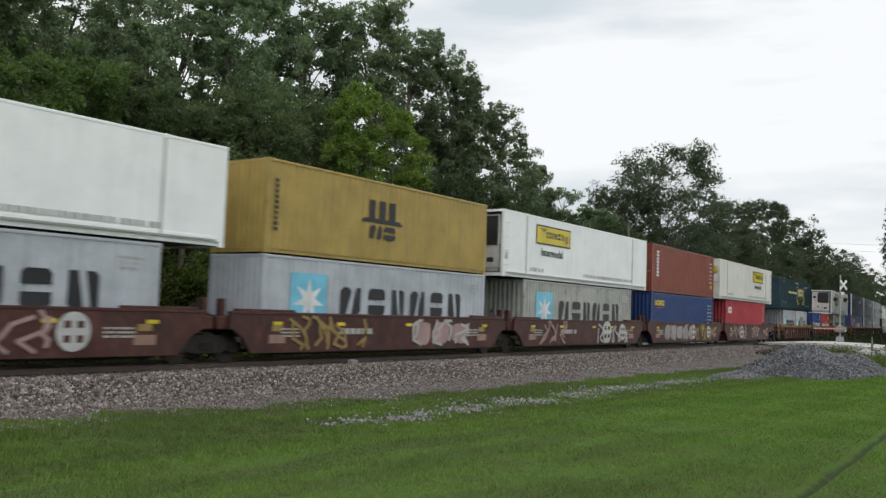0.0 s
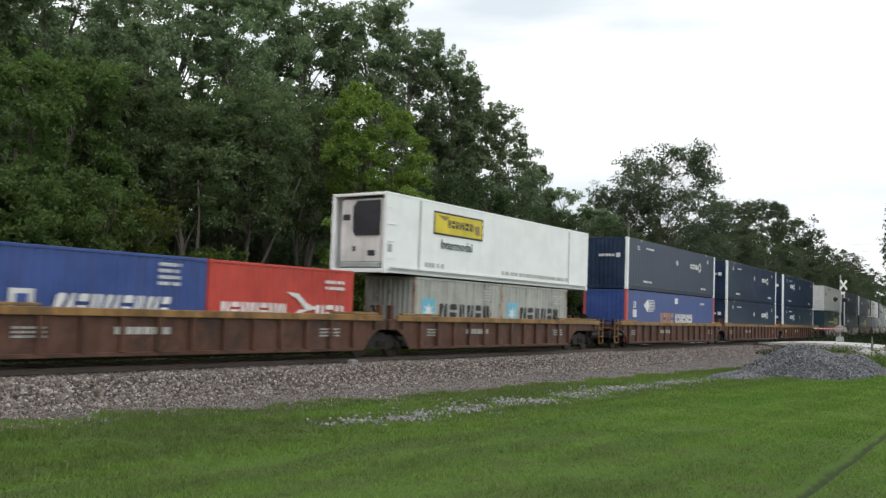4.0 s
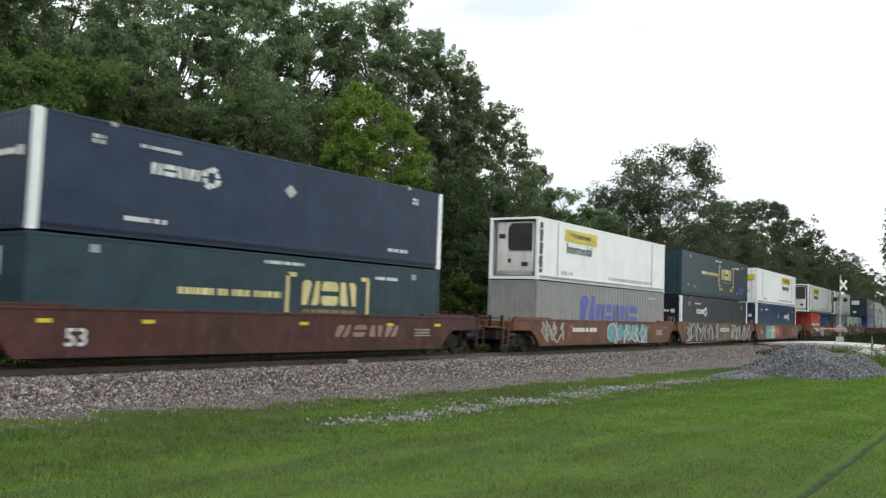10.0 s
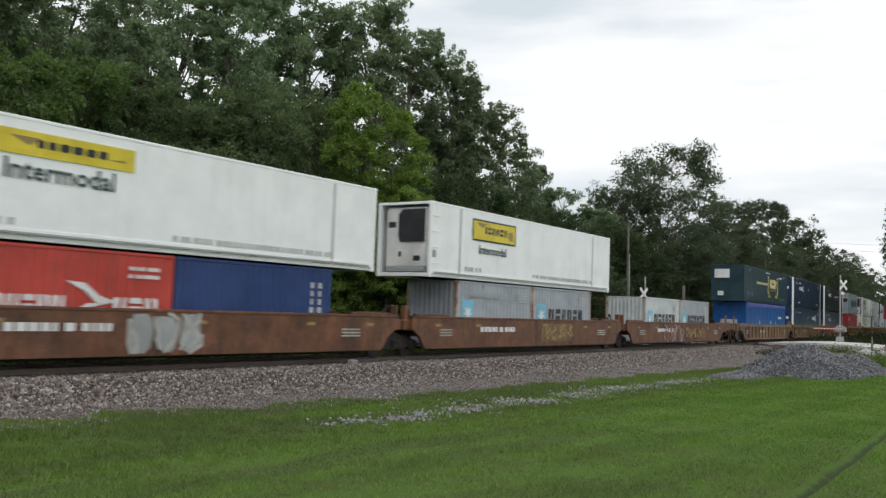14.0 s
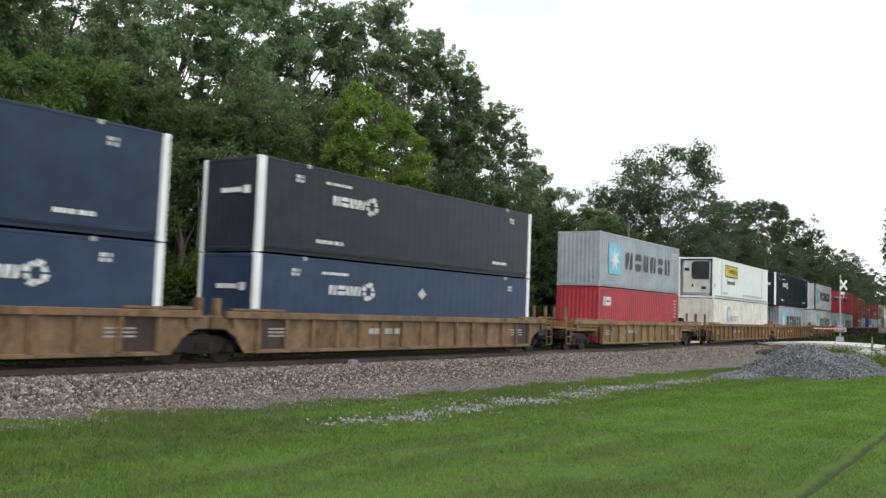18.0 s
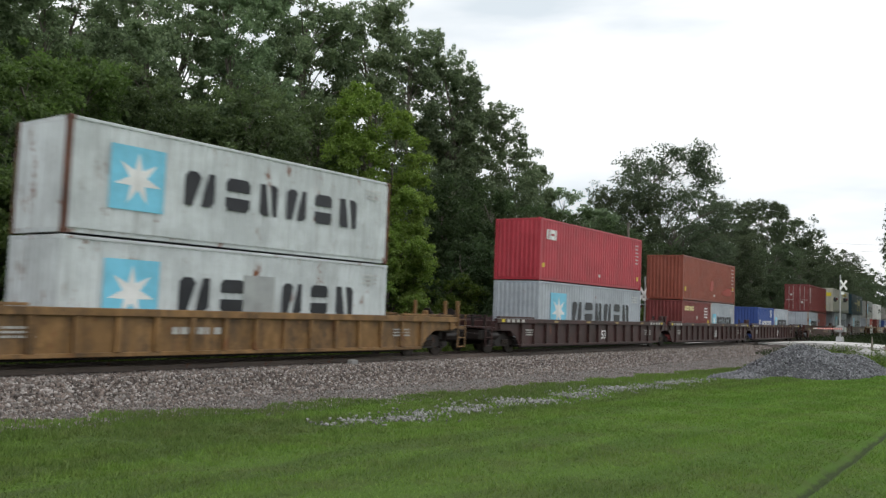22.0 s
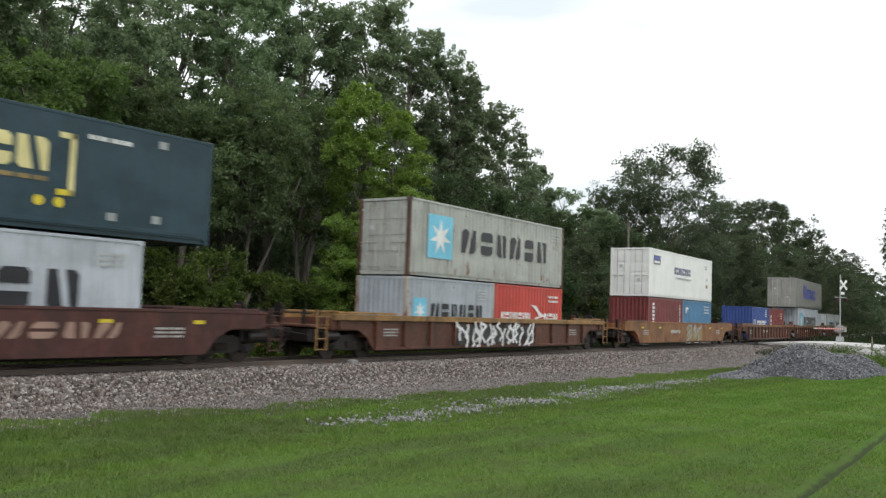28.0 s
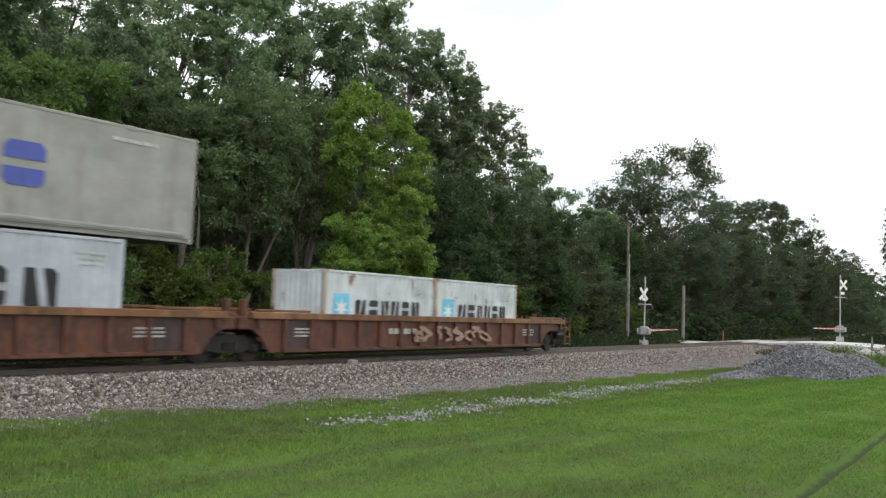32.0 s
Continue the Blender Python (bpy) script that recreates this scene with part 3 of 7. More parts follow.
# ---- crossing signals ----
def crossing_signal(label, m, h, side, reach=13.0, drop=0.95):
    """Mast, crossbuck, lamps, gate machine, counterweights and a lowered arm that reaches towards side (-1 or 1) along x."""
    top = thing("crossing_signal", label, "crossing signal", "signals at the crossing", at=m)
    part("base", Geo().prism([(-0.35, 0), (0.35, 0), (0.2, 0.45), (-0.2, 0.45)], -0.3, 0.3), GALV, top)
    part("mast", Geo().tube((0, 0, 0.4), (0, 0, h), 0.07, 0.06, 10), GALV, top)
    face = -28
    turn_to = Matrix.Rotation(radians(face), 4, "Z")
    for a in (45, -45):
        b = part("crossbuck_board", Geo().box(-0.62, 0.62, -0.015, 0.015, -0.115, 0.115, 0.006), WHITE_BOARD, top)
        b.matrix_basis = turn_to @ pose(0.28 * -side, -0.11 - (0.03 if a > 0 else 0), h - drop, 0, a, 0)
    part("track_plate", Geo().box(-0.22, 0.22, -0.02, 0.02, -0.12, 0.12, 0.01), WHITE_BOARD, top, at=turn_to @ Matrix.Translation((0.2 * -side, -0.11, h - 1.75)))
    part("lamp_arm", Geo().tube((-0.75, -0.05, h - 2.15), (0.75, -0.05, h - 2.15), 0.035, 0.035, 8), GALV, top, at=turn_to)
    for x in (-0.65, 0.65):
        lamp = part("lamp", Geo().tube((x, -0.22, h - 2.35), (x, 0.02, h - 2.35), 0.11, 0.13, 12), SIGNAL_BLACK, top, "black flashing lamp hood", at=turn_to)
        part("backing", Geo().tube((x, -0.03, h - 2.35), (x, 0.0, h - 2.35), 0.25, 0.25, 16), SIGNAL_BLACK, lamp)
        part("lens", Geo().tube((x, -0.235, h - 2.35), (x, -0.222, h - 2.35), 0.10, 0.10, 12), LENS_RED, lamp)
    part("gate_machine", Geo().box(-0.28, 0.28, -0.3, 0.3, 0.85, 1.5, 0.06), GALV, top)
    for y in (-0.42, 0.42):
        part("counterweight", Geo().box(-0.55, 0.25, y - 0.05, y + 0.05, 0.9, 1.35, 0.05) if side > 0 else Geo().box(-0.25, 0.55, y - 0.05, y + 0.05, 0.9, 1.35, 0.05), GALV, top)
    arm = part("gate_arm", Geo().prism([(side * 0.2, 1.12), (side * 0.2, 1.28), (side * reach, 1.23), (side * reach, 1.17)], -0.30, -0.26), WHITE_BOARD, top, "lowered gate arm with red and white bands")
    for k in range(int(reach / 0.78) - 1):
        x0 = side * (0.6 + k * 0.78)
        part("red_band", Geo().box(min(x0, x0 + side * 0.38), max(x0, x0 + side * 0.38), -0.312, -0.248, 1.115 + 0.003 * k, 1.285 - 0.003 * k), RED_BAND, arm)
    return top


crossing_signal("grey crossing signal with white crossbuck and lowered gate", pose_on(63.0, 4.9, -0.45, 0.15), 5.35, 1, 13.0, 1.35)
crossing_signal("grey crossing signal with white crossbuck and lowered gate beside the road", pose_on(88.5, -5.3, 0.15, -0.1), 6.35, -1, 10.0)


def post(name, label, category, s, w, z, h, r0, r1, mat, lean=0.0):
    top = thing(name, label, category, at=pose_on(s, w, z) @ pose(0, 0, 0, 0, lean, 0))
    part("pole", Geo().tube((0, 0, 0), (0, 0, h), r0, r1, 10), mat, top)
    part("cap", Geo().tube((0, 0, h), (0, 0, h + 0.04), r1 * 1.08, r1 * 0.6, 10), mat, top)
    return top


pole = post("utility_pole", "tall weathered grey wooden utility pole behind the track", "pole", 62.8, 6.2, -0.55, 9.6, 0.14, 0.09, POLE_WOOD, -1.5)
part("ground_wire_cover", Geo().box(-0.03, 0.03, -0.165, -0.10, 0.0, 7.2, 0.01), GALV, pole)
post("wooden_post", "short weathered grey wooden post near the crossing", "post", 76.0, 6.0, -0.3, 5.0, 0.15, 0.14, POLE_WOOD)
marker = post("marker_post", "small orange marker post beside the track", "post", 80.5, 3.6, -0.3, 1.0, 0.05, 0.05, paint("orange_marker", (0.30, 0.10, 0.06), 0.3))
box = thing("track_box", "small pale concrete block beside the rail", "concrete block", at=pose_on(21.0, -1.55, -0.2))
part("block", Geo().box(-0.15, 0.15, -0.11, 0.11, 0.0, 0.21, 0.02), PALE_STONE, box)
post("fence_post", "old grey wooden fence post beyond the road", "post", 72.0, -9.9, -0.5, 1.35, 0.09, 0.06, POLE_WOOD)

# overhead wires beyond the road
wires = thing("overhead_wires", "thin dark overhead wires across the road", "wires")
for k, (z0, z1) in enumerate(((16.3, 15.2), (17.3, 16.6))):
    g = Geo()
    prev = None
    for i in range(25):
        u = i / 24
        p = on_line(150 + 25 * u, 30 - 75 * u, z0 + (z1 - z0) * u - 4 * 1.6 * u * (1 - u))
        if prev is not None:
            g.tube(prev, p, 0.018, 0.018, 5, False)
        prev = p
    part("wire", g, STEEL_DARK, wires)


# ---- trees ----
KINDS = {  # where the crown starts, clumps, leaves, clump size, leaf half-length in metres
    "tall": (0.28, 84, 31000, 0.22, 0.115), "oak": (0.20, 90, 32000, 0.23, 0.115), "dark": (0.05, 75, 26000, 0.26, 0.11), "open": (0.46, 60, 20000, 0.26, 0.11),
    "maple": (0.08, 75, 24000, 0.26, 0.105), "bright": (0.06, 58, 38000, 0.21, 0.095), "deep": (0.16, 100, 36000, 0.20, 0.098), "dome": (0.30, 105, 27000, 0.145, 0.082), "grey": (0.02, 60, 17000, 0.26, 0.10), "shrub": (0.0, 50, 16000, 0.28, 0.085)}


def crown_points(seed, kind, height, radius):
    """Limb tips, leaf places and leaf axes of a lobed crown at its true size."""
    r = np.random.default_rng(seed)
    low, clumps, leaves, spread, leaf = KINDS[kind]
    big = max(1.0, radius * height / 70)
    clumps = round(clumps * big ** 0.6)
    spread = spread / big ** 0.2
    leaves = round(leaves * min(big, 3.0) ** 0.35)
    z = low + (0.925 - low) * r.random(clumps) ** 0.9
    k = (z - low) / (1 - low)
    mid_k = 0.30 if kind == "dome" else 0.46
    off_k = np.abs(k - mid_k) / np.where(k > mid_k, 0.92 - mid_k + (0.14 if kind != "dome" else 0.06), 0.60)
    wide = np.sqrt(np.clip(1 - off_k ** (2.6 if kind in ("oak", "dark", "deep") else 2.2), 0.05, 1))
    ang = r.random(clumps) * 2 * np.pi
    lobe = 1.06 + 0.06 * np.sin(4 * ang) if kind == "dome" else 1 + 0.22 * np.sin(3 * ang + seed) + 0.14 * np.sin(5 * ang + 2 * seed + 9 * k)
    rad = wide * lobe * np.sqrt(r.uniform(0.10, 1.0, clumps)) * 0.79
    tips = np.stack([rad * np.cos(ang) * radius, rad * np.sin(ang) * radius, z * height], -1)
    cs = spread * r.uniform(0.5, 1.25, clumps)
    # each bough carries several twigs, each twig a small spray of leaves
    twigs = clumps * 9
    of = r.integers(0, clumps, twigs)
    e = r.normal(size=(twigs, 3))
    e *= (r.random(twigs) ** 0.42 / np.linalg.norm(e, axis=1))[:, None]
    flat = 0.75 if kind in ("tall", "oak", "open", "deep") else 0.9
    twig = tips[of] + e * (1.25 * cs[of] * radius)[:, None] * np.array([1.0, 1.0, flat])
    twig[:, 2] -= 0.25 * np.hypot(e[:, 0], e[:, 1]) ** 2 * cs[of] * radius
    ts = (0.17 + 0.045 * radius) * r.uniform(0.6, 1.5, twigs)
    idx = r.integers(0, twigs, leaves)
    d = r.normal(size=(leaves, 3))
    d *= (r.random(leaves) ** 0.5 / np.linalg.norm(d, axis=1))[:, None]
    c = twig[idx] + d * ts[idx][:, None] * np.array([1.15, 1.15, 0.8])
    c[:, 2] = np.clip(c[:, 2], 0.05, None)
    a, b = r.normal(size=(leaves, 3)), r.normal(size=(leaves, 3))
    a[:, 2] = a[:, 2] * 0.6 - 0.35
    b[:, 2] *= 0.5
    a /= np.linalg.norm(a, axis=1)[:, None]
    b -= a * (a * b).sum(1)[:, None]
    b /= np.linalg.norm(b, axis=1)[:, None]
    ls = leaf * min(max(math.sqrt(radius * height / 70), 0.85), 2.2) * r.uniform(0.6, 1.4, leaves)[:, None]
    return tips, c, a * ls, b * ls * 0.62


def tree_mesh_pair(seed, kind, height, radius):
    """The crown and the trunk with its limbs."""
    tips, c, a, b = crown_points(seed, kind, height, radius)
    v = np.stack([c - a, c + a * 0.55 - b * 0.95, c + a * 0.75 + b * 0.85], 1).reshape(-1, 3)
    crown = fast_mesh("crown", v, np.arange(len(v)).reshape(-1, 3), LEAVES[kind])
    g = Geo()
    r0 = 0.0105 * height + 0.05
    n = 7
    lean = [(0.07 * radius * math.sin(seed * 1.7 + i * 0.9), 0.07 * radius * math.cos(seed * 2.3 + i * 1.1)) for i in range(n + 1)]
    pts = [Vector((lean[i][0] * i / 2, lean[i][1] * i / 2, height * 0.86 * i / n - (0.3 if i == 0 else 0))) for i in range(n + 1)]
    for i in range(n):
        k0, k1 = 1 - i / n * 0.85, 1 - (i + 1) / n * 0.85
        g.tube(pts[i], pts[i + 1], r0 * k0 * (1.25 if i == 0 else 1), r0 * k1, 8, i in (0, n - 1))
    if kind in ("open", "tall"):
        # a second stem that forks off low down
        p0 = pts[1]
        side = Vector((math.cos(seed), math.sin(seed), 0)) * radius * 0.16
        for i in range(1, 5):
            p1 = pts[i + 1] + side * i
            g.tube(p0, p1, r0 * (0.7 - 0.1 * i), r0 * (0.6 - 0.1 * i), 7, False)
            p0 = p1
    for i, t in enumerate(tips):
        if i % 2 and kind != "shrub":
            continue
        tip = Vector(t)
        at = min(max(tip.z - 0.28 * radius - 0.06 * height, 0.12 * height), height * 0.8)
        k = at / (height * 0.86) * n
        j = min(int(k), n - 1)
        base = pts[j].lerp(pts[j + 1], k - j)
        mid = base.lerp(tip, 0.5) + Vector((0, 0, 0.03 * height))
        rb = r0 * (1 - k / n * 0.85) * 0.42
        g.tube(base, mid, rb, rb * 0.6, 5, False)
        g.tube(mid, tip, rb * 0.6, rb * 0.15, 5, False)
    trunk = g.mesh("trunk")
    trunk.materials.append(BARK)
    return crown, trunk


WOODS = {
    "tall": [(10.5, 16, 17.6, 3.9), (17.5, 19, 18.7, 3.4), (17.5, 14, 16.2, 2.8), (22.3, 18, 20.3, 3.4), (22.7, 14, 18.2, 3.0), (27.8, 17, 23.1, 3.6), (27.7, 13, 19.5, 3.1),
             (36.4, 19, 22.5, 3.4), (36.3, 16, 25.2, 3.9), (39.9, 15, 23.4, 3.7), (71.7, 19, 17.7, 2.0), (19, 25, 15.5, 4.3), (26, 26, 17, 4.5), (12, 24, 14, 4.2), (31.2, 28, 16, 4.8), (39.7, 28, 14.5, 5.3), (52.2, 28, 15.5, 5.5), (38.5, 22, 18.0, 4.0), (15, 33, 20.5, 5), (23, 33, 21.5, 5), (31, 34, 22.5, 5), (40, 34, 19.5, 4.8)],
    "oak": [(47.5, 17, 23.8, 3.9), (49.8, 15, 22.0, 3.6), (53.0, 14, 18.9, 3.3), (61.5, 16, 17.2, 3.2), (74.5, 18, 15.4, 3.0), (82.3, 18, 14.4, 3.4), (90, 19, 14.5, 4.0), (65.9, 28, 15.5, 6.0), (79.7, 28, 15, 5.6), (50.8, 16.5, 23.4, 2.0), (53.6, 16.0, 21.8, 1.4)],
    "dome": [(98.7, 15, 23.8, 9.6)],
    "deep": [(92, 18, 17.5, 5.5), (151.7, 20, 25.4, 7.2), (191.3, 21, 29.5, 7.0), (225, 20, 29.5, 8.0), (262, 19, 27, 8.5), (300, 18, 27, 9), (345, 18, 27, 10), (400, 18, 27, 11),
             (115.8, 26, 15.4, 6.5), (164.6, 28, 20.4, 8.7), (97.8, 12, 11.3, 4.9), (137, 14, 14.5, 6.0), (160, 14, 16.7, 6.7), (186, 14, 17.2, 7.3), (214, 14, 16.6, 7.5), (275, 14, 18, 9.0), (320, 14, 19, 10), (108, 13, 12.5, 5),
             # rows with negative w stand out of view, added to shade the far train
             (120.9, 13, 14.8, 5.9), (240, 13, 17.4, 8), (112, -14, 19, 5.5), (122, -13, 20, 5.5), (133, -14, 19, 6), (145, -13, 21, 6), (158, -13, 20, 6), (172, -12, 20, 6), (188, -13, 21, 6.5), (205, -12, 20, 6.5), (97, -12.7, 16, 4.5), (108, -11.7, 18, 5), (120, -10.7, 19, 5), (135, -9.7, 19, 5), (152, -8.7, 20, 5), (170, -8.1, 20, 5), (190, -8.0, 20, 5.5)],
    "maple": [(14.1, 7.0, 6.6, 2.4), (12.0, 7.0, 6.5, 2.2), (14.7, 9, 11.4, 2.6), (17.9, 10.5, 12.2, 2.6), (11.8, 9, 11.3, 2.6), (16.9, 7.0, 7.0, 2.1)],
    "open": [(23.2, 11, 12.0, 3.2), (27.2, 11, 13.4, 3.4), (32.0, 12, 13.5, 3.2), (20.0, 12, 12.5, 3.0)],
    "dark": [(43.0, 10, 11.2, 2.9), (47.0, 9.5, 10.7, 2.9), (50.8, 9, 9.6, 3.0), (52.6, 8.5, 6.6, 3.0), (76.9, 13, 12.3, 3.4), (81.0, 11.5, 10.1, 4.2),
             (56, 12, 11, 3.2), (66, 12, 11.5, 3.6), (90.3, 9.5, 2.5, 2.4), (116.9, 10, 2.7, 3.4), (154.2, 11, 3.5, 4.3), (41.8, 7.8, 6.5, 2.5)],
    "bright": [(32.6, 8.5, 14.5, 2.6), (34.8, 7.8, 13.2, 2.4), (33.5, 7.2, 8.7, 2.3), (30.2, 7.2, 6.7, 1.9)],
    "grey": [(58.5, 8.5, 8.8, 2.8), (62.9, 8.5, 6.5, 2.5)],
    "shrub": [(18.9, 7.2, 6.2, 1.8), (22.0, 6.8, 4.6, 1.6), (24.4, 6.8, 3.7, 1.5), (27.4, 7.2, 3.5, 1.5), (20.0, 6.4, 3.8, 1.3), (34.4, 7.2, 5.4, 1.9),
              (30.6, 6.8, 3.9, 1.6), (72.7, 10, 3.3, 2.0), (53.4, 7.8, 3.9, 2.2), (60.6, 9.0, 3.7, 2.0), (45.2, 7.3, 4.3, 1.9), (39.6, 7.3, 4.4, 1.8), (69, 9.5, 3, 1.8)],
}
TREE_WORDS = {
    "tall": ("tall slender tree with fine grey-green leaves at the wood's edge", "tree"),
    "oak": ("broad dark green oak with an uneven open crown", "tree"),
    "dome": ("broad domed tree with fine hazy green leaves beyond the crossing", "tree"),
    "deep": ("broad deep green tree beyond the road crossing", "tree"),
    "dark": ("dense shaded dark green tree behind the track", "tree"),
    "open": ("forked woodland tree with bare lower stems and dark leaves", "tree"),
    "maple": ("mid-green leafy tree at the edge of the wood", "tree"),
    "bright": ("fresh yellow-green young tree beside the track", "tree"),
    "grey": ("pale silvery green bushy tree beside the track", "tree"),
    "shrub": ("leafy yellow-green shrub beside the track", "shrub"),
}
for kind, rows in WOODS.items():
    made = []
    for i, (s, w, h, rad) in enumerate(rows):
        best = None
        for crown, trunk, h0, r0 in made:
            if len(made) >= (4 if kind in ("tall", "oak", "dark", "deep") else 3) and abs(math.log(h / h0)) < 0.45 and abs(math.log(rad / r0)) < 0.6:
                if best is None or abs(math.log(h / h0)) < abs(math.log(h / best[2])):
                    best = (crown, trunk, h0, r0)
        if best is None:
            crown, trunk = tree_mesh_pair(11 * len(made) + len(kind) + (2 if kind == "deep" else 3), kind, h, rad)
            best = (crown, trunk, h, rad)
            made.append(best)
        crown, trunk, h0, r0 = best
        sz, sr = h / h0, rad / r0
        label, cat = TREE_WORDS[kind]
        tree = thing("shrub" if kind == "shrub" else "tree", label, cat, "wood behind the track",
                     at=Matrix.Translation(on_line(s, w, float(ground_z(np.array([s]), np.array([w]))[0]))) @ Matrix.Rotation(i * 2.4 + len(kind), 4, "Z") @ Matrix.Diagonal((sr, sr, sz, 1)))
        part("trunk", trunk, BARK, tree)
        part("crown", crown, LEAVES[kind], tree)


def leaf_bank(name, label, s0, s1, w0, w1, h, count, size, mat, seed):
    """Undergrowth or distant woods: loose leaves in an uneven bank, thinning out towards its top."""
    r = np.random.default_rng(seed)
    s = r.uniform(s0, s1, count)
    w = r.uniform(w0, w1, count)
    top = h * (0.62 + 0.22 * np.sin(s * 7.0 / (h + 3) + seed) + 0.16 * np.sin(s * 17.0 / (h + 3) + w))
    z = ground_z(s, w) + top * r.random(count) ** 0.8
    x, y = near_off(s, w)
    c = np.stack([x, y, z], -1)
    a = r.normal(size=(count, 3))
    b = r.normal(size=(count, 3))
    a /= np.linalg.norm(a, axis=1)[:, None]
    b -= a * (a * b).sum(1)[:, None]
    b /= np.linalg.norm(b, axis=1)[:, None]
    k = size * r.uniform(0.5, 1.3, count)[:, None]
    v = np.stack([c - a * k, c - b * k * 0.6, c + a * k, c + b * k * 0.7], 1).reshape(-1, 3)
    return tagged(new(name, fast_mesh(name, v, np.arange(len(v)).reshape(-1, 4), mat)), label, "undergrowth", kind="stuff")


leaf_bank("undergrowth", "low weeds and saplings along the edge of the wood", -2, 44, 4.6, 7.6, 1.5, 18000, 0.085, LEAVES["shrub"], 3)
# banks with the darkened leaves carry the wood's shade in their colour
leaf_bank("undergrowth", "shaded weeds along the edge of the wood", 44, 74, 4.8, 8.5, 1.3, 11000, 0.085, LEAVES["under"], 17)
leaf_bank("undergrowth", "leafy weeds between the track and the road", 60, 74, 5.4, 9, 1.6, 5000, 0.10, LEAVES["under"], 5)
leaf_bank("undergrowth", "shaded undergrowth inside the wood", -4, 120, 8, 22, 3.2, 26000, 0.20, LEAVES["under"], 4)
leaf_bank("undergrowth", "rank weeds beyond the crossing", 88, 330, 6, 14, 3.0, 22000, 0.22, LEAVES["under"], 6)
leaf_bank("far_woods", "dense dark woods deep behind the edge trees", -25, 110, 30, 42, 16.5, 42000, 0.50, LEAVES["oak"], 8)
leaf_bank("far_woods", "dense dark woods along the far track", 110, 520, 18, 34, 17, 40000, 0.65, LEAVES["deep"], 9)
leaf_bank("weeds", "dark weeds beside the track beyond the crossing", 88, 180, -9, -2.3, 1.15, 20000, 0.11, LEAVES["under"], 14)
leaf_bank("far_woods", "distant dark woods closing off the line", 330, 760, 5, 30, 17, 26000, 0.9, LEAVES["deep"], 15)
leaf_bank("weeds", "weeds growing by the gravel pile", 55, 73.5, -15, -7, 0.8, 9000, 0.07, LEAVES["shrub"], 12)
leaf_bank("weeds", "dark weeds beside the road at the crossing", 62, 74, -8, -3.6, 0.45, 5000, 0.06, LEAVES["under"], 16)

# grass blades on the lawn, densest in the foreground
n = 240000
rs = rng.uniform(0, 1, n) ** 1.4
s = 3.5 + 48 * rs
w = grass_edge(s) + 0.35 - (rng.random(n) ** 0.95) * (17 - 0.12 * s)
x, y = near_off(s, w)
far = np.hypot(x, y + 20.95)
keep = far > 5
x, y, s, w, far = x[keep], y[keep], s[keep], w[keep], far[keep]
z = ground_z(s, w)
rut_c = -17.58 + 0.036 * (np.clip(s, 0, 45) - 13.1)
keep = np.abs(w - rut_c) > 0.17
x, y, z, s, w, far = x[keep], y[keep], z[keep], s[keep], w[keep], far[keep]
hgt = rng.uniform(0.02, 0.07, len(x)) * (1 + 1.3 * np.exp(-((w - grass_edge(s)) / 0.6) ** 2) + 0.5 * np.sin(1.3 * s + w) * np.sin(0.9 * w - 0.6 * s))
wid = rng.uniform(0.003, 0.007, len(x)) * (1 + far / 14)
ang = rng.random(len(x)) * 2 * np.pi
tilt = rng.normal(0, 0.03, (len(x), 2))
p = np.stack([x, y, z], -1)
side = np.stack([np.cos(ang) * wid, np.sin(ang) * wid, 0 * wid], -1)
tipv = p + np.concatenate([tilt, hgt[:, None]], 1)
v = np.stack([p - side, p + side, tipv], 1).reshape(-1, 3)
grass_me = fast_mesh("grass", v, np.arange(len(v)).reshape(-1, 3), BLADES)
grass_me.attributes.new("lush", "FLOAT", "POINT").data.foreach_set("value", np.repeat(lushness(s, w), 3).astype(np.float32))
tagged(new("grass", grass_me), "short mown grass blades covering the lawn", "grass", kind="stuff")

# rough tufts between the gravel and the mown lawn
n = 5200
ts = 4 + 40 * rng.random(n) ** 1.3
tw = grass_edge(ts) + 0.55 - 5.0 * rng.random(n) ** 1.5
tall = rng.uniform(0.04, 0.12, n) * (0.7 + 0.6 * np.sin(1.7 * ts + 2 * tw) ** 2) * np.where(tw - grass_edge(ts) > -0.3, 0.75, 1.0)
near_strip = (np.abs(tw + 7.9) < 0.45) & (ts > 12.5) & (rng.random(n) < 0.7)
ts, tw, tall = ts[~near_strip], tw[~near_strip], tall[~near_strip]
n, per = len(ts), 14
s, w = np.repeat(ts, per) + rng.normal(0, 0.07, n * per), np.repeat(tw, per) + rng.normal(0, 0.07, n * per)
x, y = near_off(s, w)
z = ground_z(s, w)
hgt = np.repeat(tall, per) * rng.uniform(0.5, 1.2, n * per)
wid = rng.uniform(0.004, 0.009, n * per) * (1 + np.hypot(x, y + 20.95) / 18)
ang = rng.random(n * per) * 2 * np.pi
p = np.stack([x, y, z], -1)
side = np.stack([np.cos(ang) * wid, np.sin(ang) * wid, 0 * wid], -1)
tipv = p + np.concatenate([rng.normal(0, 0.45, (n * per, 2)) * hgt[:, None], hgt[:, None]], 1)
v = np.stack([p - side, p + side, tipv], 1).reshape(-1, 3)
tagged(new("verge_grass", fast_mesh("verge_grass", v, np.arange(len(v)).reshape(-1, 3), BLADES)), "rough unmown grass tufts along the gravel shoulder", "grass", kind="stuff")


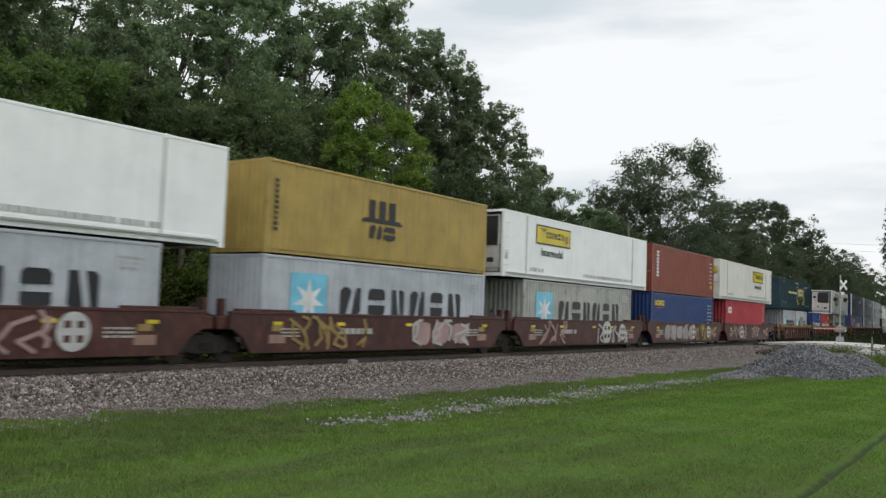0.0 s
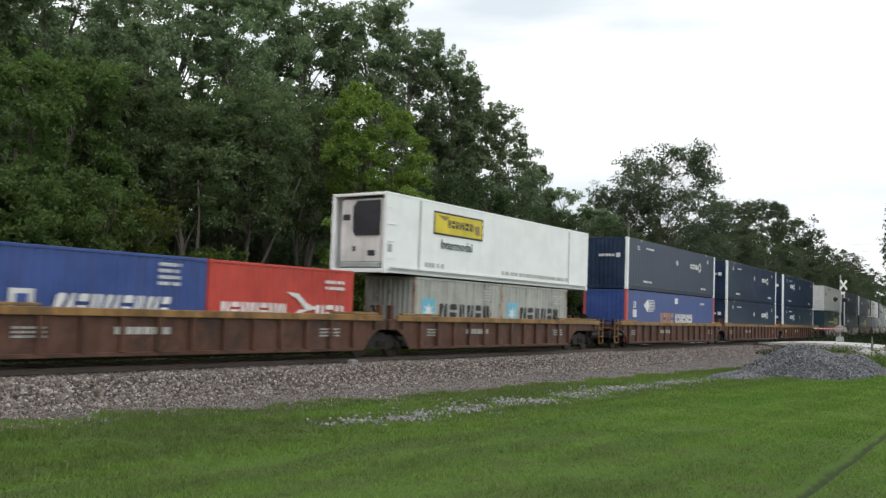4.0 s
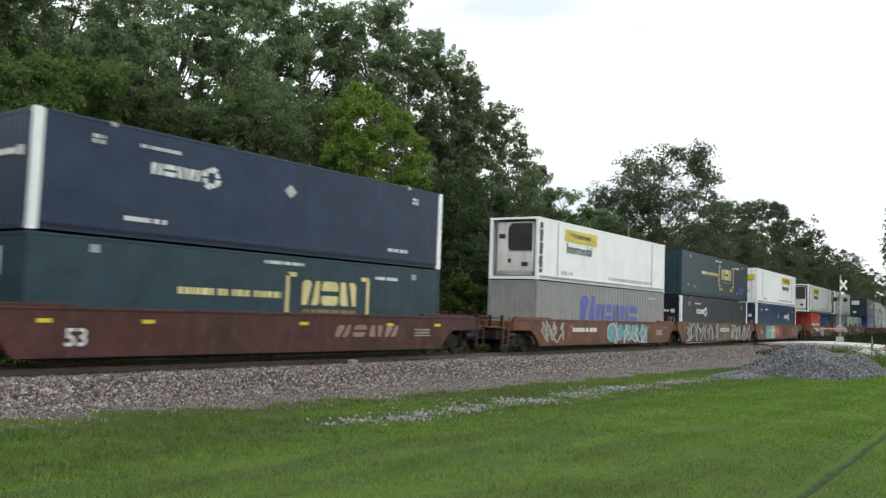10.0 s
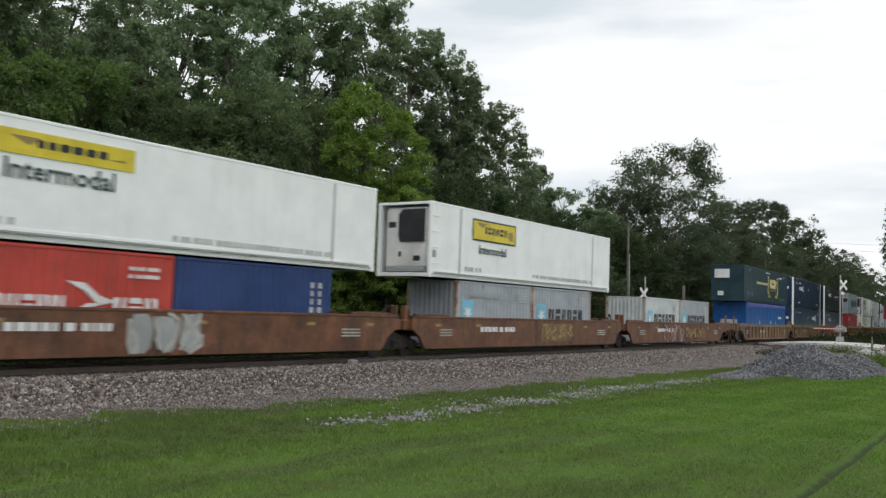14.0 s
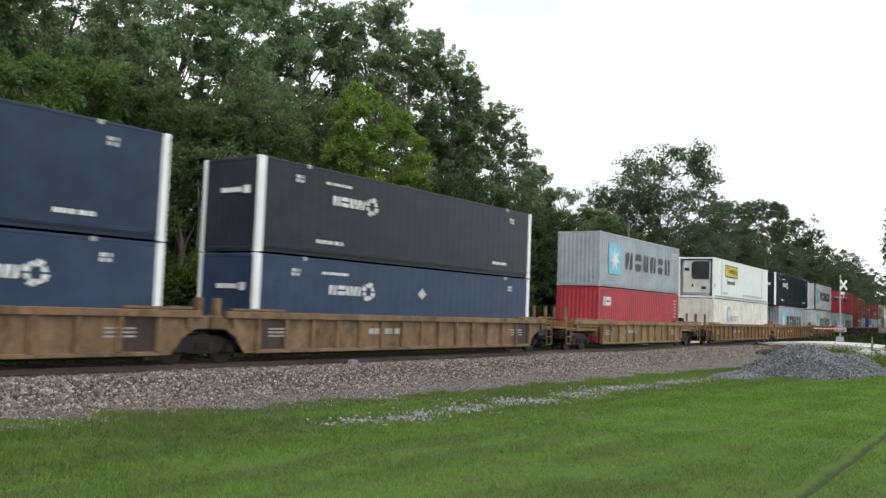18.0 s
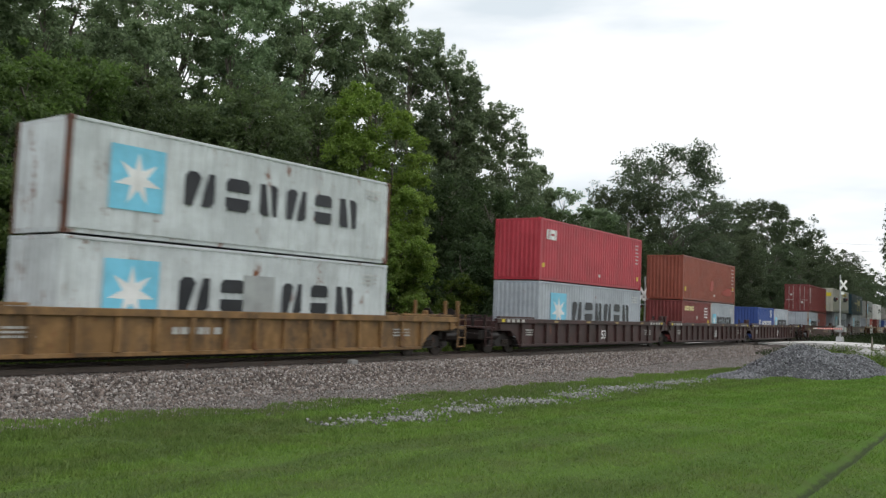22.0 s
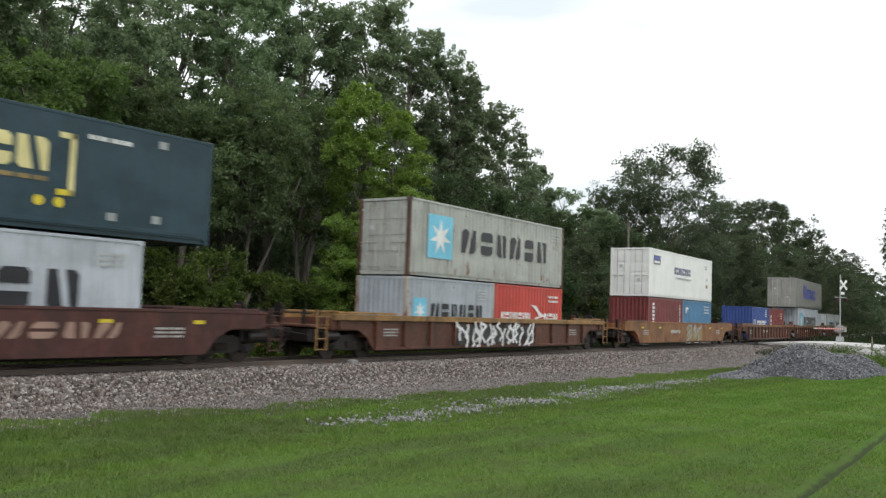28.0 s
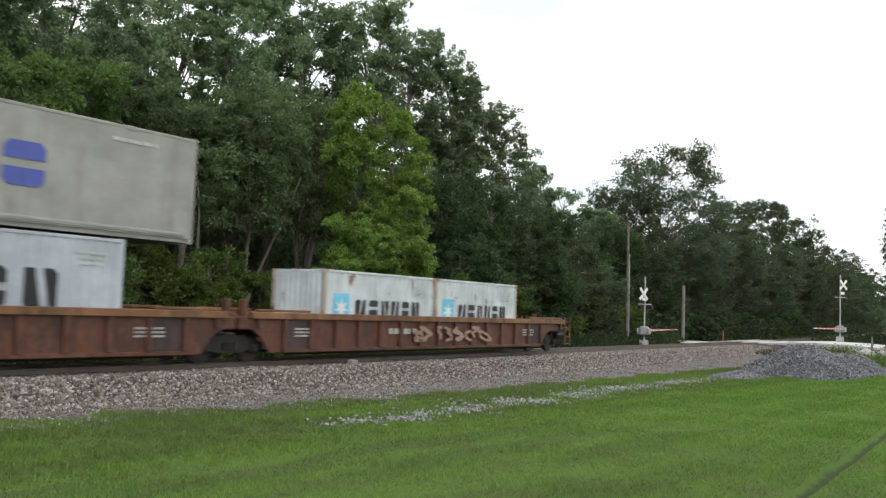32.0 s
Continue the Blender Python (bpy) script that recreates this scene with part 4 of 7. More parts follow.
# ---- paint colours of the train ----
P_WHITE = paint("white_container", (0.85, 0.875, 0.885), 0.06, fade=0.05)
P_IVORY = paint("ivory_white_container", (0.75, 0.745, 0.70), 0.12, fade=0.06)
P_CREAM = paint("cream_container", (0.52, 0.51, 0.44), 0.30, 0.05)
P_NAVY = paint("navy_container", (0.014, 0.031, 0.071), 0.16)
P_NAVY2 = paint("faded_navy_container", (0.024, 0.046, 0.100), 0.2)
P_BLACKNAVY = paint("black_navy_container", (0.011, 0.016, 0.028), 0.16)
P_TEAL = paint("dark_teal_container", (0.017, 0.046, 0.063), 0.18)
P_GREYBLUE = paint("pale_grey_blue_container", (0.355, 0.390, 0.430), 0.20, 0.05)
P_GREYLIGHT = paint("light_grey_blue_container", (0.44, 0.475, 0.525), 0.16, 0.04)
P_BEIGE = paint("grey_beige_container", (0.40, 0.415, 0.385), 0.40, 0.22)
P_PALE = paint("pale_stained_container", (0.54, 0.585, 0.60), 0.28, 0.22)
P_MUSTARD = paint("mustard_container", (0.40, 0.285, 0.078), 0.28, 0.05)
P_REDBROWN = paint("red_brown_container", (0.235, 0.060, 0.040), 0.25, 0.1)
P_ORANGEBROWN = paint("orange_brown_container", (0.245, 0.066, 0.044), 0.25, 0.1)
P_MAROON = paint("maroon_container", (0.175, 0.040, 0.040), 0.25, 0.1)
P_RED = paint("red_container", (0.40, 0.040, 0.058), 0.22)
P_ORANGE = paint("orange_red_container", (0.50, 0.060, 0.045), 0.22)
P_BLUE = paint("deep_blue_container", (0.018, 0.050, 0.175), 0.22)
P_MIDBLUE = paint("mid_blue_container", (0.042, 0.082, 0.270), 0.22)
P_SKYBLUE = paint("faded_blue_container", (0.075, 0.210, 0.370), 0.35, 0.12)
P_BRIGHTBLUE = paint("bright_blue_container", (0.008, 0.082, 0.285), 0.14)
P_LILAC = paint("lilac_strip", (0.115, 0.135, 0.42), 0.2)
P_WARMGREY = paint("warm_grey_container", (0.30, 0.297, 0.278), 0.30)
P_COOLGREY = paint("steel_grey_container", (0.26, 0.265, 0.26), 0.25)
D_WHITE = paint("white_marking", (0.74, 0.75, 0.75), 0.2)
D_BLACK = paint("dark_marking", (0.020, 0.022, 0.028), 0.2)
D_YELLOW = paint("yellow_marking", (0.66, 0.53, 0.035), 0.15)
D_CREAMY = paint("cream_marking", (0.70, 0.62, 0.30), 0.15)
D_SKY = paint("sky_blue_marking", (0.17, 0.52, 0.70), 0.15)
D_BLUE = paint("violet_blue_marking", (0.085, 0.110, 0.42), 0.25)
D_GREYPATCH = paint("grey_patch", (0.33, 0.35, 0.35), 0.2)
D_FAINT = paint("faint_marking", (0.50, 0.515, 0.51), 0.2)
D_RED = paint("red_marking", (0.60, 0.05, 0.05), 0.2)
D_DARKGREEN = paint("dark_green_marking", (0.05, 0.085, 0.075), 0.2)
D_TEAL = paint("teal_spray", (0.11, 0.33, 0.34), 0.25)
D_PINK = paint("pink_spray", (0.37, 0.25, 0.24), 0.25)
D_SILVER = paint("silver_spray", (0.44, 0.44, 0.42), 0.25)
D_SOOT = paint("black_spray", (0.03, 0.03, 0.03), 0.2)
D_OCHRE = paint("ochre_spray", (0.29, 0.205, 0.075), 0.25)
D_WORN = paint("worn_pink_marking", (0.33, 0.21, 0.165), 0.4)
UNIT_WHITE = paint("reefer_unit_white", (0.70, 0.70, 0.68), 0.3)
GRILLE_AND_SHADE = paint("reefer_grille_and_shade", (0.035, 0.036, 0.042), 0.2)
W_BROWN = paint("red_brown_well_car", (0.070, 0.023, 0.019), 0.40, 0.12, 0.7)
W_PATCH = paint("dark_repaint", (0.050, 0.030, 0.030), 0.35, 0.1, 0.7)
W_DARK = paint("dark_brown_well_car", (0.046, 0.020, 0.019), 0.35, 0.08, 0.7)
W_RUST = paint("rusted_brown_well_car", (0.105, 0.040, 0.024), 0.45, 0.30, 0.8)
W_RUSTDARK = paint("dull_rust_well_car", (0.098, 0.044, 0.028), 0.45, 0.30, 0.8)
W_TTX = paint("orange_rust_well_car", (0.150, 0.064, 0.033), 0.45, 0.30, 0.8)
W_TAN = paint("tan_well_car", (0.205, 0.128, 0.068), 0.50, 0.16, 0.8)
W_GOLD = paint("gold_tan_well_car", (0.205, 0.114, 0.042), 0.50, 0.22, 0.8)
W_YELLOW = paint("yellow_well_car", (0.255, 0.165, 0.070), 0.55, 0.22, 0.8)
CHORD_YELLOW = paint("yellow_brown_chord", (0.27, 0.150, 0.048), 0.45, 0.12, 0.7)

MESH = {}


def shared(key, build):
    if key not in MESH:
        MESH[key] = build().mesh(key[0])
    return MESH[key]


# ---- containers ----
def ribbed_wall(x0, x1, z0, z1, pitch, depth, y):
    """A corrugated wall along x: flat outer faces at y, troughs depth behind it."""
    n = max(2, round((x1 - x0) / pitch))
    p = (x1 - x0) / n
    pts = []
    for i in range(n):
        a = x0 + i * p
        pts += [(a, y), (a + 0.27 * p, y), (a + 0.5 * p, y + depth), (a + 0.77 * p, y + depth)]
    pts.append((x1, y))
    return Geo().profile(pts, z0, z1, "z")


def lettering(words, height, mat, parent, x, y, z, name="lettering", turn=0):
    cu = bpy.data.curves.new(name, "FONT")
    cu.body, cu.size, cu.extrude, cu.resolution_u = words, height * 1.38, 0.002, 2
    cu.offset = 0.028 * height
    tmp = bpy.data.objects.new(name, cu)
    me = bpy.data.meshes.new_from_object(tmp)
    bpy.data.objects.remove(tmp)
    me.materials.clear()
    me.materials.append(mat)
    ob = new(name, me)
    ob.parent = parent
    ob.matrix_basis = Matrix.Translation((x, y, z)) @ Matrix.Rotation(radians(90), 4, "X") @ Matrix.Rotation(turn, 4, "Z")
    return ob


class Side:
    """Markings on the near side of a box of length ln and width wd: x from its leading end, z from its bottom."""

    def __init__(self, top, ln, wd):
        self.top, self.ln, self.y = top, ln, -wd / 2

    def rect(self, x0, x1, z0, z1, mat, name="marking", proud=0.006):
        return part(name, Geo().box(x0 - self.ln / 2, x1 - self.ln / 2, self.y - proud, self.y + 0.004, z0, z1), mat, self.top)

    def poly(self, pts, mat, name="emblem", proud=0.008):
        return part(name, Geo().prism([(x - self.ln / 2, z) for x, z in pts], self.y - proud, self.y + 0.003), mat, self.top)

    def blocks(self, x0, x1, z0, z1, widths, mat, name="wordmark", gap=0.30, slant=0.0, proud=0.008):
        """A brand's wordmark as a row of plain blocks."""
        unit = (x1 - x0) / (sum(widths) + gap * (len(widths) - 1))
        x = x0
        for i, k in enumerate(widths):
            a, b = x - self.ln / 2, x + k * unit - self.ln / 2
            part(name, self.figure(a, b, z0, z1, slant, proud, 1 + i % 3 if z1 - z0 > 0.26 else 0), mat, self.top)
            x += (k + gap) * unit

    def figure(self, a, b, z0, z1, slant, proud, cut):
        """One plain figure of a wordmark: a block with cut corners, whole or split by a slanting gap (1, 3) or a level one (2)."""
        g, h, w = Geo(), z1 - z0, b - a
        c = 0.14
        k = c * w / h

        def slab(pts):
            g.prism([(a + x * w + slant * z, z0 + z * h) for x, z in pts], self.y - proud, self.y + 0.003)

        if not cut:
            slab([(c, 0), (1 - c, 0), (1, k), (1, 1 - k), (1 - c, 1), (c, 1), (0, 1 - k), (0, k)])
        elif cut == 1:
            slab([(0, 0), (0.28, 0), (0.54, 1 - k), (0.40, 1), (c, 1), (0, 1 - k)])
            slab([(0.56, 0), (1 - c, 0), (1, k), (1, 1), (0.80, 1)])
        elif cut == 2:
            slab([(c, 0), (1 - c, 0), (1, k), (1, 0.40), (0, 0.40), (0, k)])
            slab([(0, 0.60), (1, 0.60), (1, 1 - k), (1 - c, 1), (c, 1), (0, 1 - k)])
        else:
            slab([(c, 0), (0.52, 0), (0.30, 1), (0, 1), (0, k)])
            slab([(0.80, 0), (1, 0), (1, 1 - k), (1 - c, 1), (0.56, 1)])
        return g

    def bars(self, x0, x1, z0, rows, h, mat, step=None, name="small_print", seed=1):
        """Writing too small to read: broken bars."""
        r = random.Random(seed)
        g = Geo()
        for i in range(rows):
            z, x = z0 - i * (step or h * 1.9), x0
            while x < x1 - 0.02:
                k = min(r.uniform(0.5, 1.4) * h, x1 - x)
                g.box(x - self.ln / 2, x + k - self.ln / 2, self.y - 0.006, self.y + 0.003, z, z + h)
                x += k + h * r.choice((0.25, 0.3, 0.35, 0.9))
        return tagged(part(name, g, mat, self.top), kind="stuff")

    def column(self, x, z0, z1, n, w, mat, seed=2):
        """A column of stacked marks."""
        r, g = random.Random(seed), Geo()
        p = (z1 - z0) / n
        for i in range(n):
            k = w * r.uniform(0.7, 1.0)
            g.box(x - k / 2 - self.ln / 2, x + k / 2 - self.ln / 2, self.y - 0.006, self.y + 0.003, z0 + i * p, z0 + (i + 0.68) * p)
        return tagged(part("number_column", g, mat, self.top), kind="stuff")

    def star(self, x, z, r, mat, points=7, inner=0.38, proud=0.013):
        pts = []
        for i in range(points * 2):
            a = math.pi / 2 + i * math.pi / points
            k = r if i % 2 == 0 else r * inner
            pts.append((x + k * math.cos(a), z + k * math.sin(a)))
        return self.poly(pts, mat, "star", proud)

    def ring(self, x, z, r, mat):
        """A knot emblem: four lobes about an open centre."""
        g = Geo()
        for i in range(8):
            a, b = i * math.pi / 4 + 0.1, (i + 1) * math.pi / 4 - 0.1
            k = r * (1.0 if i % 2 else 0.86)
            g.prism([(x - self.ln / 2 + q * math.cos(t), z + q * math.sin(t)) for q, t in ((k, a), (k, b), (r * 0.48, b), (r * 0.48, a))], self.y - 0.008, self.y + 0.003)
        return part("emblem", g, mat, self.top)


def box_frame(top, key, ln, wd, ht, mat, post_mat, post=0.14, castings=True):
    """Corner posts, castings, rails, floor and roof of a container."""
    hx, hy = ln / 2, wd / 2
    p = shared(("corner_post", post, ht), lambda: Geo().box(-post / 2, post / 2, -0.07, 0.07, 0.02, ht - 0.02, 0.012))
    for i in (-1, 1):
        for j in (-1, 1):
            part("corner_post", p, post_mat, top, at=(i * (hx - post / 2), j * (hy - 0.07), 0))
    if castings:
        c = shared(("corner_casting", wd), lambda: Geo().box(-0.09, 0.09, -0.085, 0.085, -0.06, 0.06, 0.012))
        for i in (-1, 1):
            for j in (-1, 1):
                for z in (0.062, ht - 0.058):
                    part("corner_casting", c, post_mat, top, at=(i * (hx - 0.088), j * (hy - 0.080), z))
    rail = shared(("bottom_rail", ln), lambda: Geo().box(-hx + 0.15, hx - 0.15, -0.04, 0.04, 0.03, 0.17, 0.01))
    trail = shared(("top_rail", ln, ht), lambda: Geo().box(-hx + 0.15, hx - 0.15, -0.035, 0.035, ht - 0.09, ht - 0.005, 0.012))
    for j in (-1, 1):
        part("bottom_rail", rail, mat, top, at=(0, j * (hy - 0.105), 0))
        part("top_rail", trail, mat, top, at=(0, j * (hy - 0.04), 0))
    part("floor", shared(("floor", ln, wd), lambda: Geo().box(-hx + 0.16, hx - 0.16, -hy + 0.09, hy - 0.09, 0.06, 0.17)), STEEL_DARK, top)
    part("roof", shared(("roof", ln, wd, ht), lambda: Geo().box(-hx + 0.06, hx - 0.06, -hy + 0.075, hy - 0.075, ht - 0.05, ht - 0.02, 0.01)), mat, top)
    for i in (-1, 1):
        part("end_sill", shared(("end_sill", wd), lambda: Geo().box(-0.05, 0.05, -hy + 0.15, hy - 0.15, 0.02, 0.16, 0.01)), mat, top, at=(i * (hx - 0.06), 0, 0))
        part("end_header", shared(("end_header", wd, ht), lambda: Geo().box(-0.05, 0.05, -hy + 0.15, hy - 0.15, ht - 0.11, ht - 0.008, 0.01)), mat, top, at=(i * (hx - 0.06), 0, 0))


def end_panel(top, x, wd, ht, mat, sign, depth=0.04):
    g = shared(("end_panel", wd, ht, depth), lambda: ribbed_wall(-wd / 2 + 0.14, wd / 2 - 0.14, 0.15, ht - 0.10, 0.25, depth, 0.0))
    part("end_panel", g, mat, top, at=Matrix.Translation((x, 0, 0)) @ Matrix.Rotation(-sign * math.pi / 2, 4, "Z"))


def end_doors(top, x, wd, ht, mat, sign, rods=D_SILVER, notes=None):
    """Two door leaves, each with pressed panels, locking rods and handles."""
    hy = wd / 2 - 0.15
    for j in (-1, 1):
        g = Geo().box(-0.025, 0.025, 0.012, hy, 0.17, ht - 0.12, 0.01)
        for k in range(4):
            z0 = 0.30 + k * (ht - 0.5) / 4
            g.box(-0.045, -0.02, 0.14, hy - 0.12, z0, z0 + (ht - 0.5) / 4 - 0.14, 0.012)
        leaf = part("door_leaf", MESH.setdefault(("door", wd, ht), g.mesh("door_leaf")), mat, top)
        leaf.matrix_basis = Matrix.Translation((x, 0, 0)) @ Matrix.Diagonal((1 if sign < 0 else -1, j, 1, 1))
        for k in range(4 if sign < 0 else 0):
            part("hinge", shared(("hinge", 1), lambda: Geo().box(-0.05, -0.01, -0.05, 0.05, -0.04, 0.04, 0.008)), mat, leaf, at=(0, hy - 0.02, 0.42 + k * (ht - 0.85) / 3))
        if sign < 0:
            part("placard", shared(("placard", 1), lambda: Geo().box(-0.052, -0.04, -0.10, 0.10, -0.09, 0.09)), D_FAINT, leaf, at=(0, hy * 0.52, ht * (0.62 if j > 0 else 0.34)))
        for k in (0.32, 0.72):
            rod = part("locking_rod", shared(("locking_rod", ht), lambda: Geo().tube((-0.065, 0, 0.2), (-0.065, 0, ht - 0.15), 0.018, 0.018, 6)), rods, leaf, at=(0, hy * k, 0))
            part("handle", shared(("handle", 1), lambda: Geo().box(-0.085, -0.06, 0.0, 0.34, 0.0, 0.035, 0.008)), rods, leaf, at=(0, hy * k, ht * 0.42))


def iso_box(name, ln, ht, mat, label, category="container", doors=False, post_mat=None, group="containers on the train"):
    wd = 2.438
    top = thing(name, label, category, group)
    box_frame(top, name, ln, wd, ht, mat, post_mat or mat)
    g = shared(("side_panel", ln, ht), lambda: ribbed_wall(-ln / 2 + 0.14, ln / 2 - 0.14, 0.15, ht - 0.085, 0.278, 0.036, -wd / 2 + 0.012))
    part("side_panel", g, mat, top)
    part("side_panel", g, mat, top, at=Matrix.Rotation(math.pi, 4, "Z"))
    if doors:
        end_doors(top, -ln / 2 + 0.07, wd, ht, mat, -1)
    else:
        end_panel(top, -ln / 2 + 0.03, wd, ht, mat, -1)
    end_panel(top, ln / 2 - 0.03, wd, ht, mat, 1)
    return top, Side(top, ln, wd)


def road_box(name, mat, label, front="plain", post_mat=None, post=0.14, pitch=0.42, depth=0.0025, category="container", ln=16.15):
    """A 53-foot box: nearly smooth sides with fine ribs and posts at the 40-foot lifting points."""
    wd, ht = 2.59, 2.896
    top = thing(name, label, category, "containers on the train")
    box_frame(top, name, ln, wd, ht, mat, post_mat or mat, post)
    g = shared(("side_panel53", pitch, depth, ln), lambda: ribbed_wall(-ln / 2 + 0.14, ln / 2 - 0.14, 0.15, ht - 0.085, pitch, depth, -wd / 2 + 0.012))
    part("side_panel", g, mat, top)
    part("side_panel", g, mat, top, at=Matrix.Rotation(math.pi, 4, "Z"))
    for j in (-1, 1):
        part("bottom_band", shared(("bottom_band", ln, j), lambda: Geo().box(-ln / 2 + 0.26, ln / 2 - 0.26, min(j * 1.27, j * 1.303), max(j * 1.27, j * 1.303), 0.19, 0.30, 0.006)), mat, top)
    lp = shared(("lifting_post", 1), lambda: Geo().box(-0.075, 0.075, -0.012, 0.03, 0.14, 2.82, 0.008))
    for x in (-6.02, 6.02):
        for j in (-1, 1):
            part("lifting_post", lp, mat, top, at=(x, j * (wd / 2 - 0.004) + (0.03 if j < 0 else -0.03) - (0.0 if j < 0 else 0.018), 0))
            part("lifting_casting", shared(("lifting_casting", 1), lambda: Geo().box(-0.09, 0.09, -0.05, 0.05, -0.06, 0.06, 0.01)), D_SILVER if mat in (P_NAVY, P_NAVY2, P_BLACKNAVY) else mat, top, at=(x, j * (wd / 2 - 0.048), 2.84))
    if front == "doors":
        end_doors(top, -ln / 2 + 0.07, wd, ht, mat, -1)
        end_panel(top, ln / 2 - 0.03, wd, ht, mat, 1)
    else:
        end_doors(top, ln / 2 - 0.07, wd, ht, mat, 1)
        if front == "reefer":
            x0 = -ln / 2
            part("bulkhead", Geo().box(x0 + 0.62, x0 + 0.66, -1.22, 1.22, 0.16, 2.80), mat, top)
            # dark sheet on the bulkhead: the shade of the recess is put into its colour
            part("recess_lining", Geo().box(x0 + 0.60, x0 + 0.62, -1.14, 1.14, 0.16, 2.78), GRILLE_AND_SHADE, top)
            unit = part("cooling_unit", Geo().box(x0 + 0.14, x0 + 0.60, -0.98, 0.98, 0.36, 2.70, 0.06), UNIT_WHITE, top, "white cooling unit with a dark grille")
            part("grille", Geo().prism([(-0.92, 1.36), (0.24, 1.36), (0.34, 1.55), (0.34, 2.42), (0.16, 2.62), (-0.92, 2.62)], -x0 - 0.15, -x0 - 0.09), GRILLE_AND_SHADE, unit, at=Matrix.Rotation(math.pi / 2, 4, "Z"))
            part("control_box", Geo().box(x0 + 0.11, x0 + 0.17, 0.50, 0.86, 1.92, 2.14, 0.02), GRILLE_AND_SHADE, unit)
            part("fan_guard", Geo().box(x0 + 0.115, x0 + 0.17, -0.72, -0.38, 0.62, 0.82, 0.02), GRILLE_AND_SHADE, unit)
            part("gauge", Geo().box(x0 + 0.115, x0 + 0.17, 0.20, 0.34, 0.78, 0.98, 0.02), GRILLE_AND_SHADE, unit)
            part("tank", Geo().box(x0 + 0.12, x0 + 0.55, -0.95, 0.95, 0.18, 0.40, 0.05), D_GREYPATCH, top)
            for z in (0.55, 1.15, 1.75, 2.35):
                part("end_rung", shared(("end_rung", 1), lambda: Geo().box(-0.02, 0.34, -0.025, 0.025, -0.02, 0.02, 0.006)), mat, top, at=(x0 + 0.14, -1.285, z))
            part("hatch", Geo().box(x0 + 0.14, x0 + 0.40, -1.285, -1.25, 0.75, 1.05, 0.01), D_GREYPATCH, top)
        elif front == "slats":
            part("end_panel", Geo().box(-ln / 2 + 0.03, -ln / 2 + 0.06, -1.2, 1.2, 0.15, 2.8), mat, top)
            for k in range(9):
                part("end_slat", shared(("end_slat", 1), lambda: Geo().box(-0.03, 0.03, -1.12, 1.12, -0.05, 0.05, 0.02)), mat, top, at=(-ln / 2 + 0.02, 0, 0.38 + k * 0.28))
            part("vent", Geo().box(-ln / 2 - 0.02, -ln / 2 + 0.02, 0.15, 0.45, 1.05, 1.35, 0.03), GRILLE_AND_SHADE, top)
        else:
            end_panel(top, -ln / 2 + 0.03, wd, ht, mat, -1, 0.010)
    return top, Side(top, ln, wd)


def star_box(mat=P_GREYBLUE, label="pale grey-blue shipping container with a white star on sky blue", doors=False, patched=False, post=None):
    top, d = iso_box("shipping_container", 12.192, 2.896, mat, label, doors=doors, post_mat=post)
    d.rect(1.18, 2.80, 0.74, 2.40, D_SKY, "emblem_square")
    d.star(1.99, 1.55, 0.70, D_WHITE)
    d.blocks(3.45, 10.45, 1.10, 2.04, (1.2, 1.05, 0.8, 0.95, 0.9, 0.95), D_BLACK, gap=0.48)
    if patched:
        d.rect(5.7, 6.9, 1.0, 2.2, D_GREYPATCH, "repair_patch", 0.02)
    d.bars(10.9, 11.7, 2.45, 3, 0.07, D_FAINT, seed=4)
    return top


def star_box_small(mat=P_PALE, label="pale stained 20-foot shipping container with a small sky-blue emblem", patched=0, doors=False, word=True):
    top, d = iso_box("shipping_container", 6.058, 2.591, mat, label, doors=doors, post_mat=paint("rusty_pale_frame", (0.42, 0.37, 0.32), 0.5, 0.45))
    d.rect(0.45, 1.25, 0.90, 1.82, D_SKY, "emblem_square")
    d.star(0.85, 1.33, 0.34, D_WHITE)
    if word:
        d.blocks(1.55, 5.1, 1.10, 1.64, (1.2, 1.05, 0.8, 0.95, 0.9, 0.95), D_BLACK, gap=0.48)
    else:
        d.blocks(1.0, 3.3, 1.95, 2.10, (1,) * 12, D_GREYPATCH, gap=0.25)
    if patched:
        d.rect(2.1, 4.05, 0.85, 1.98, D_GREYPATCH, "repair_patch", 0.02)
    d.bars(4.7, 5.5, 2.2, 4, 0.06, D_FAINT, seed=5)
    return top


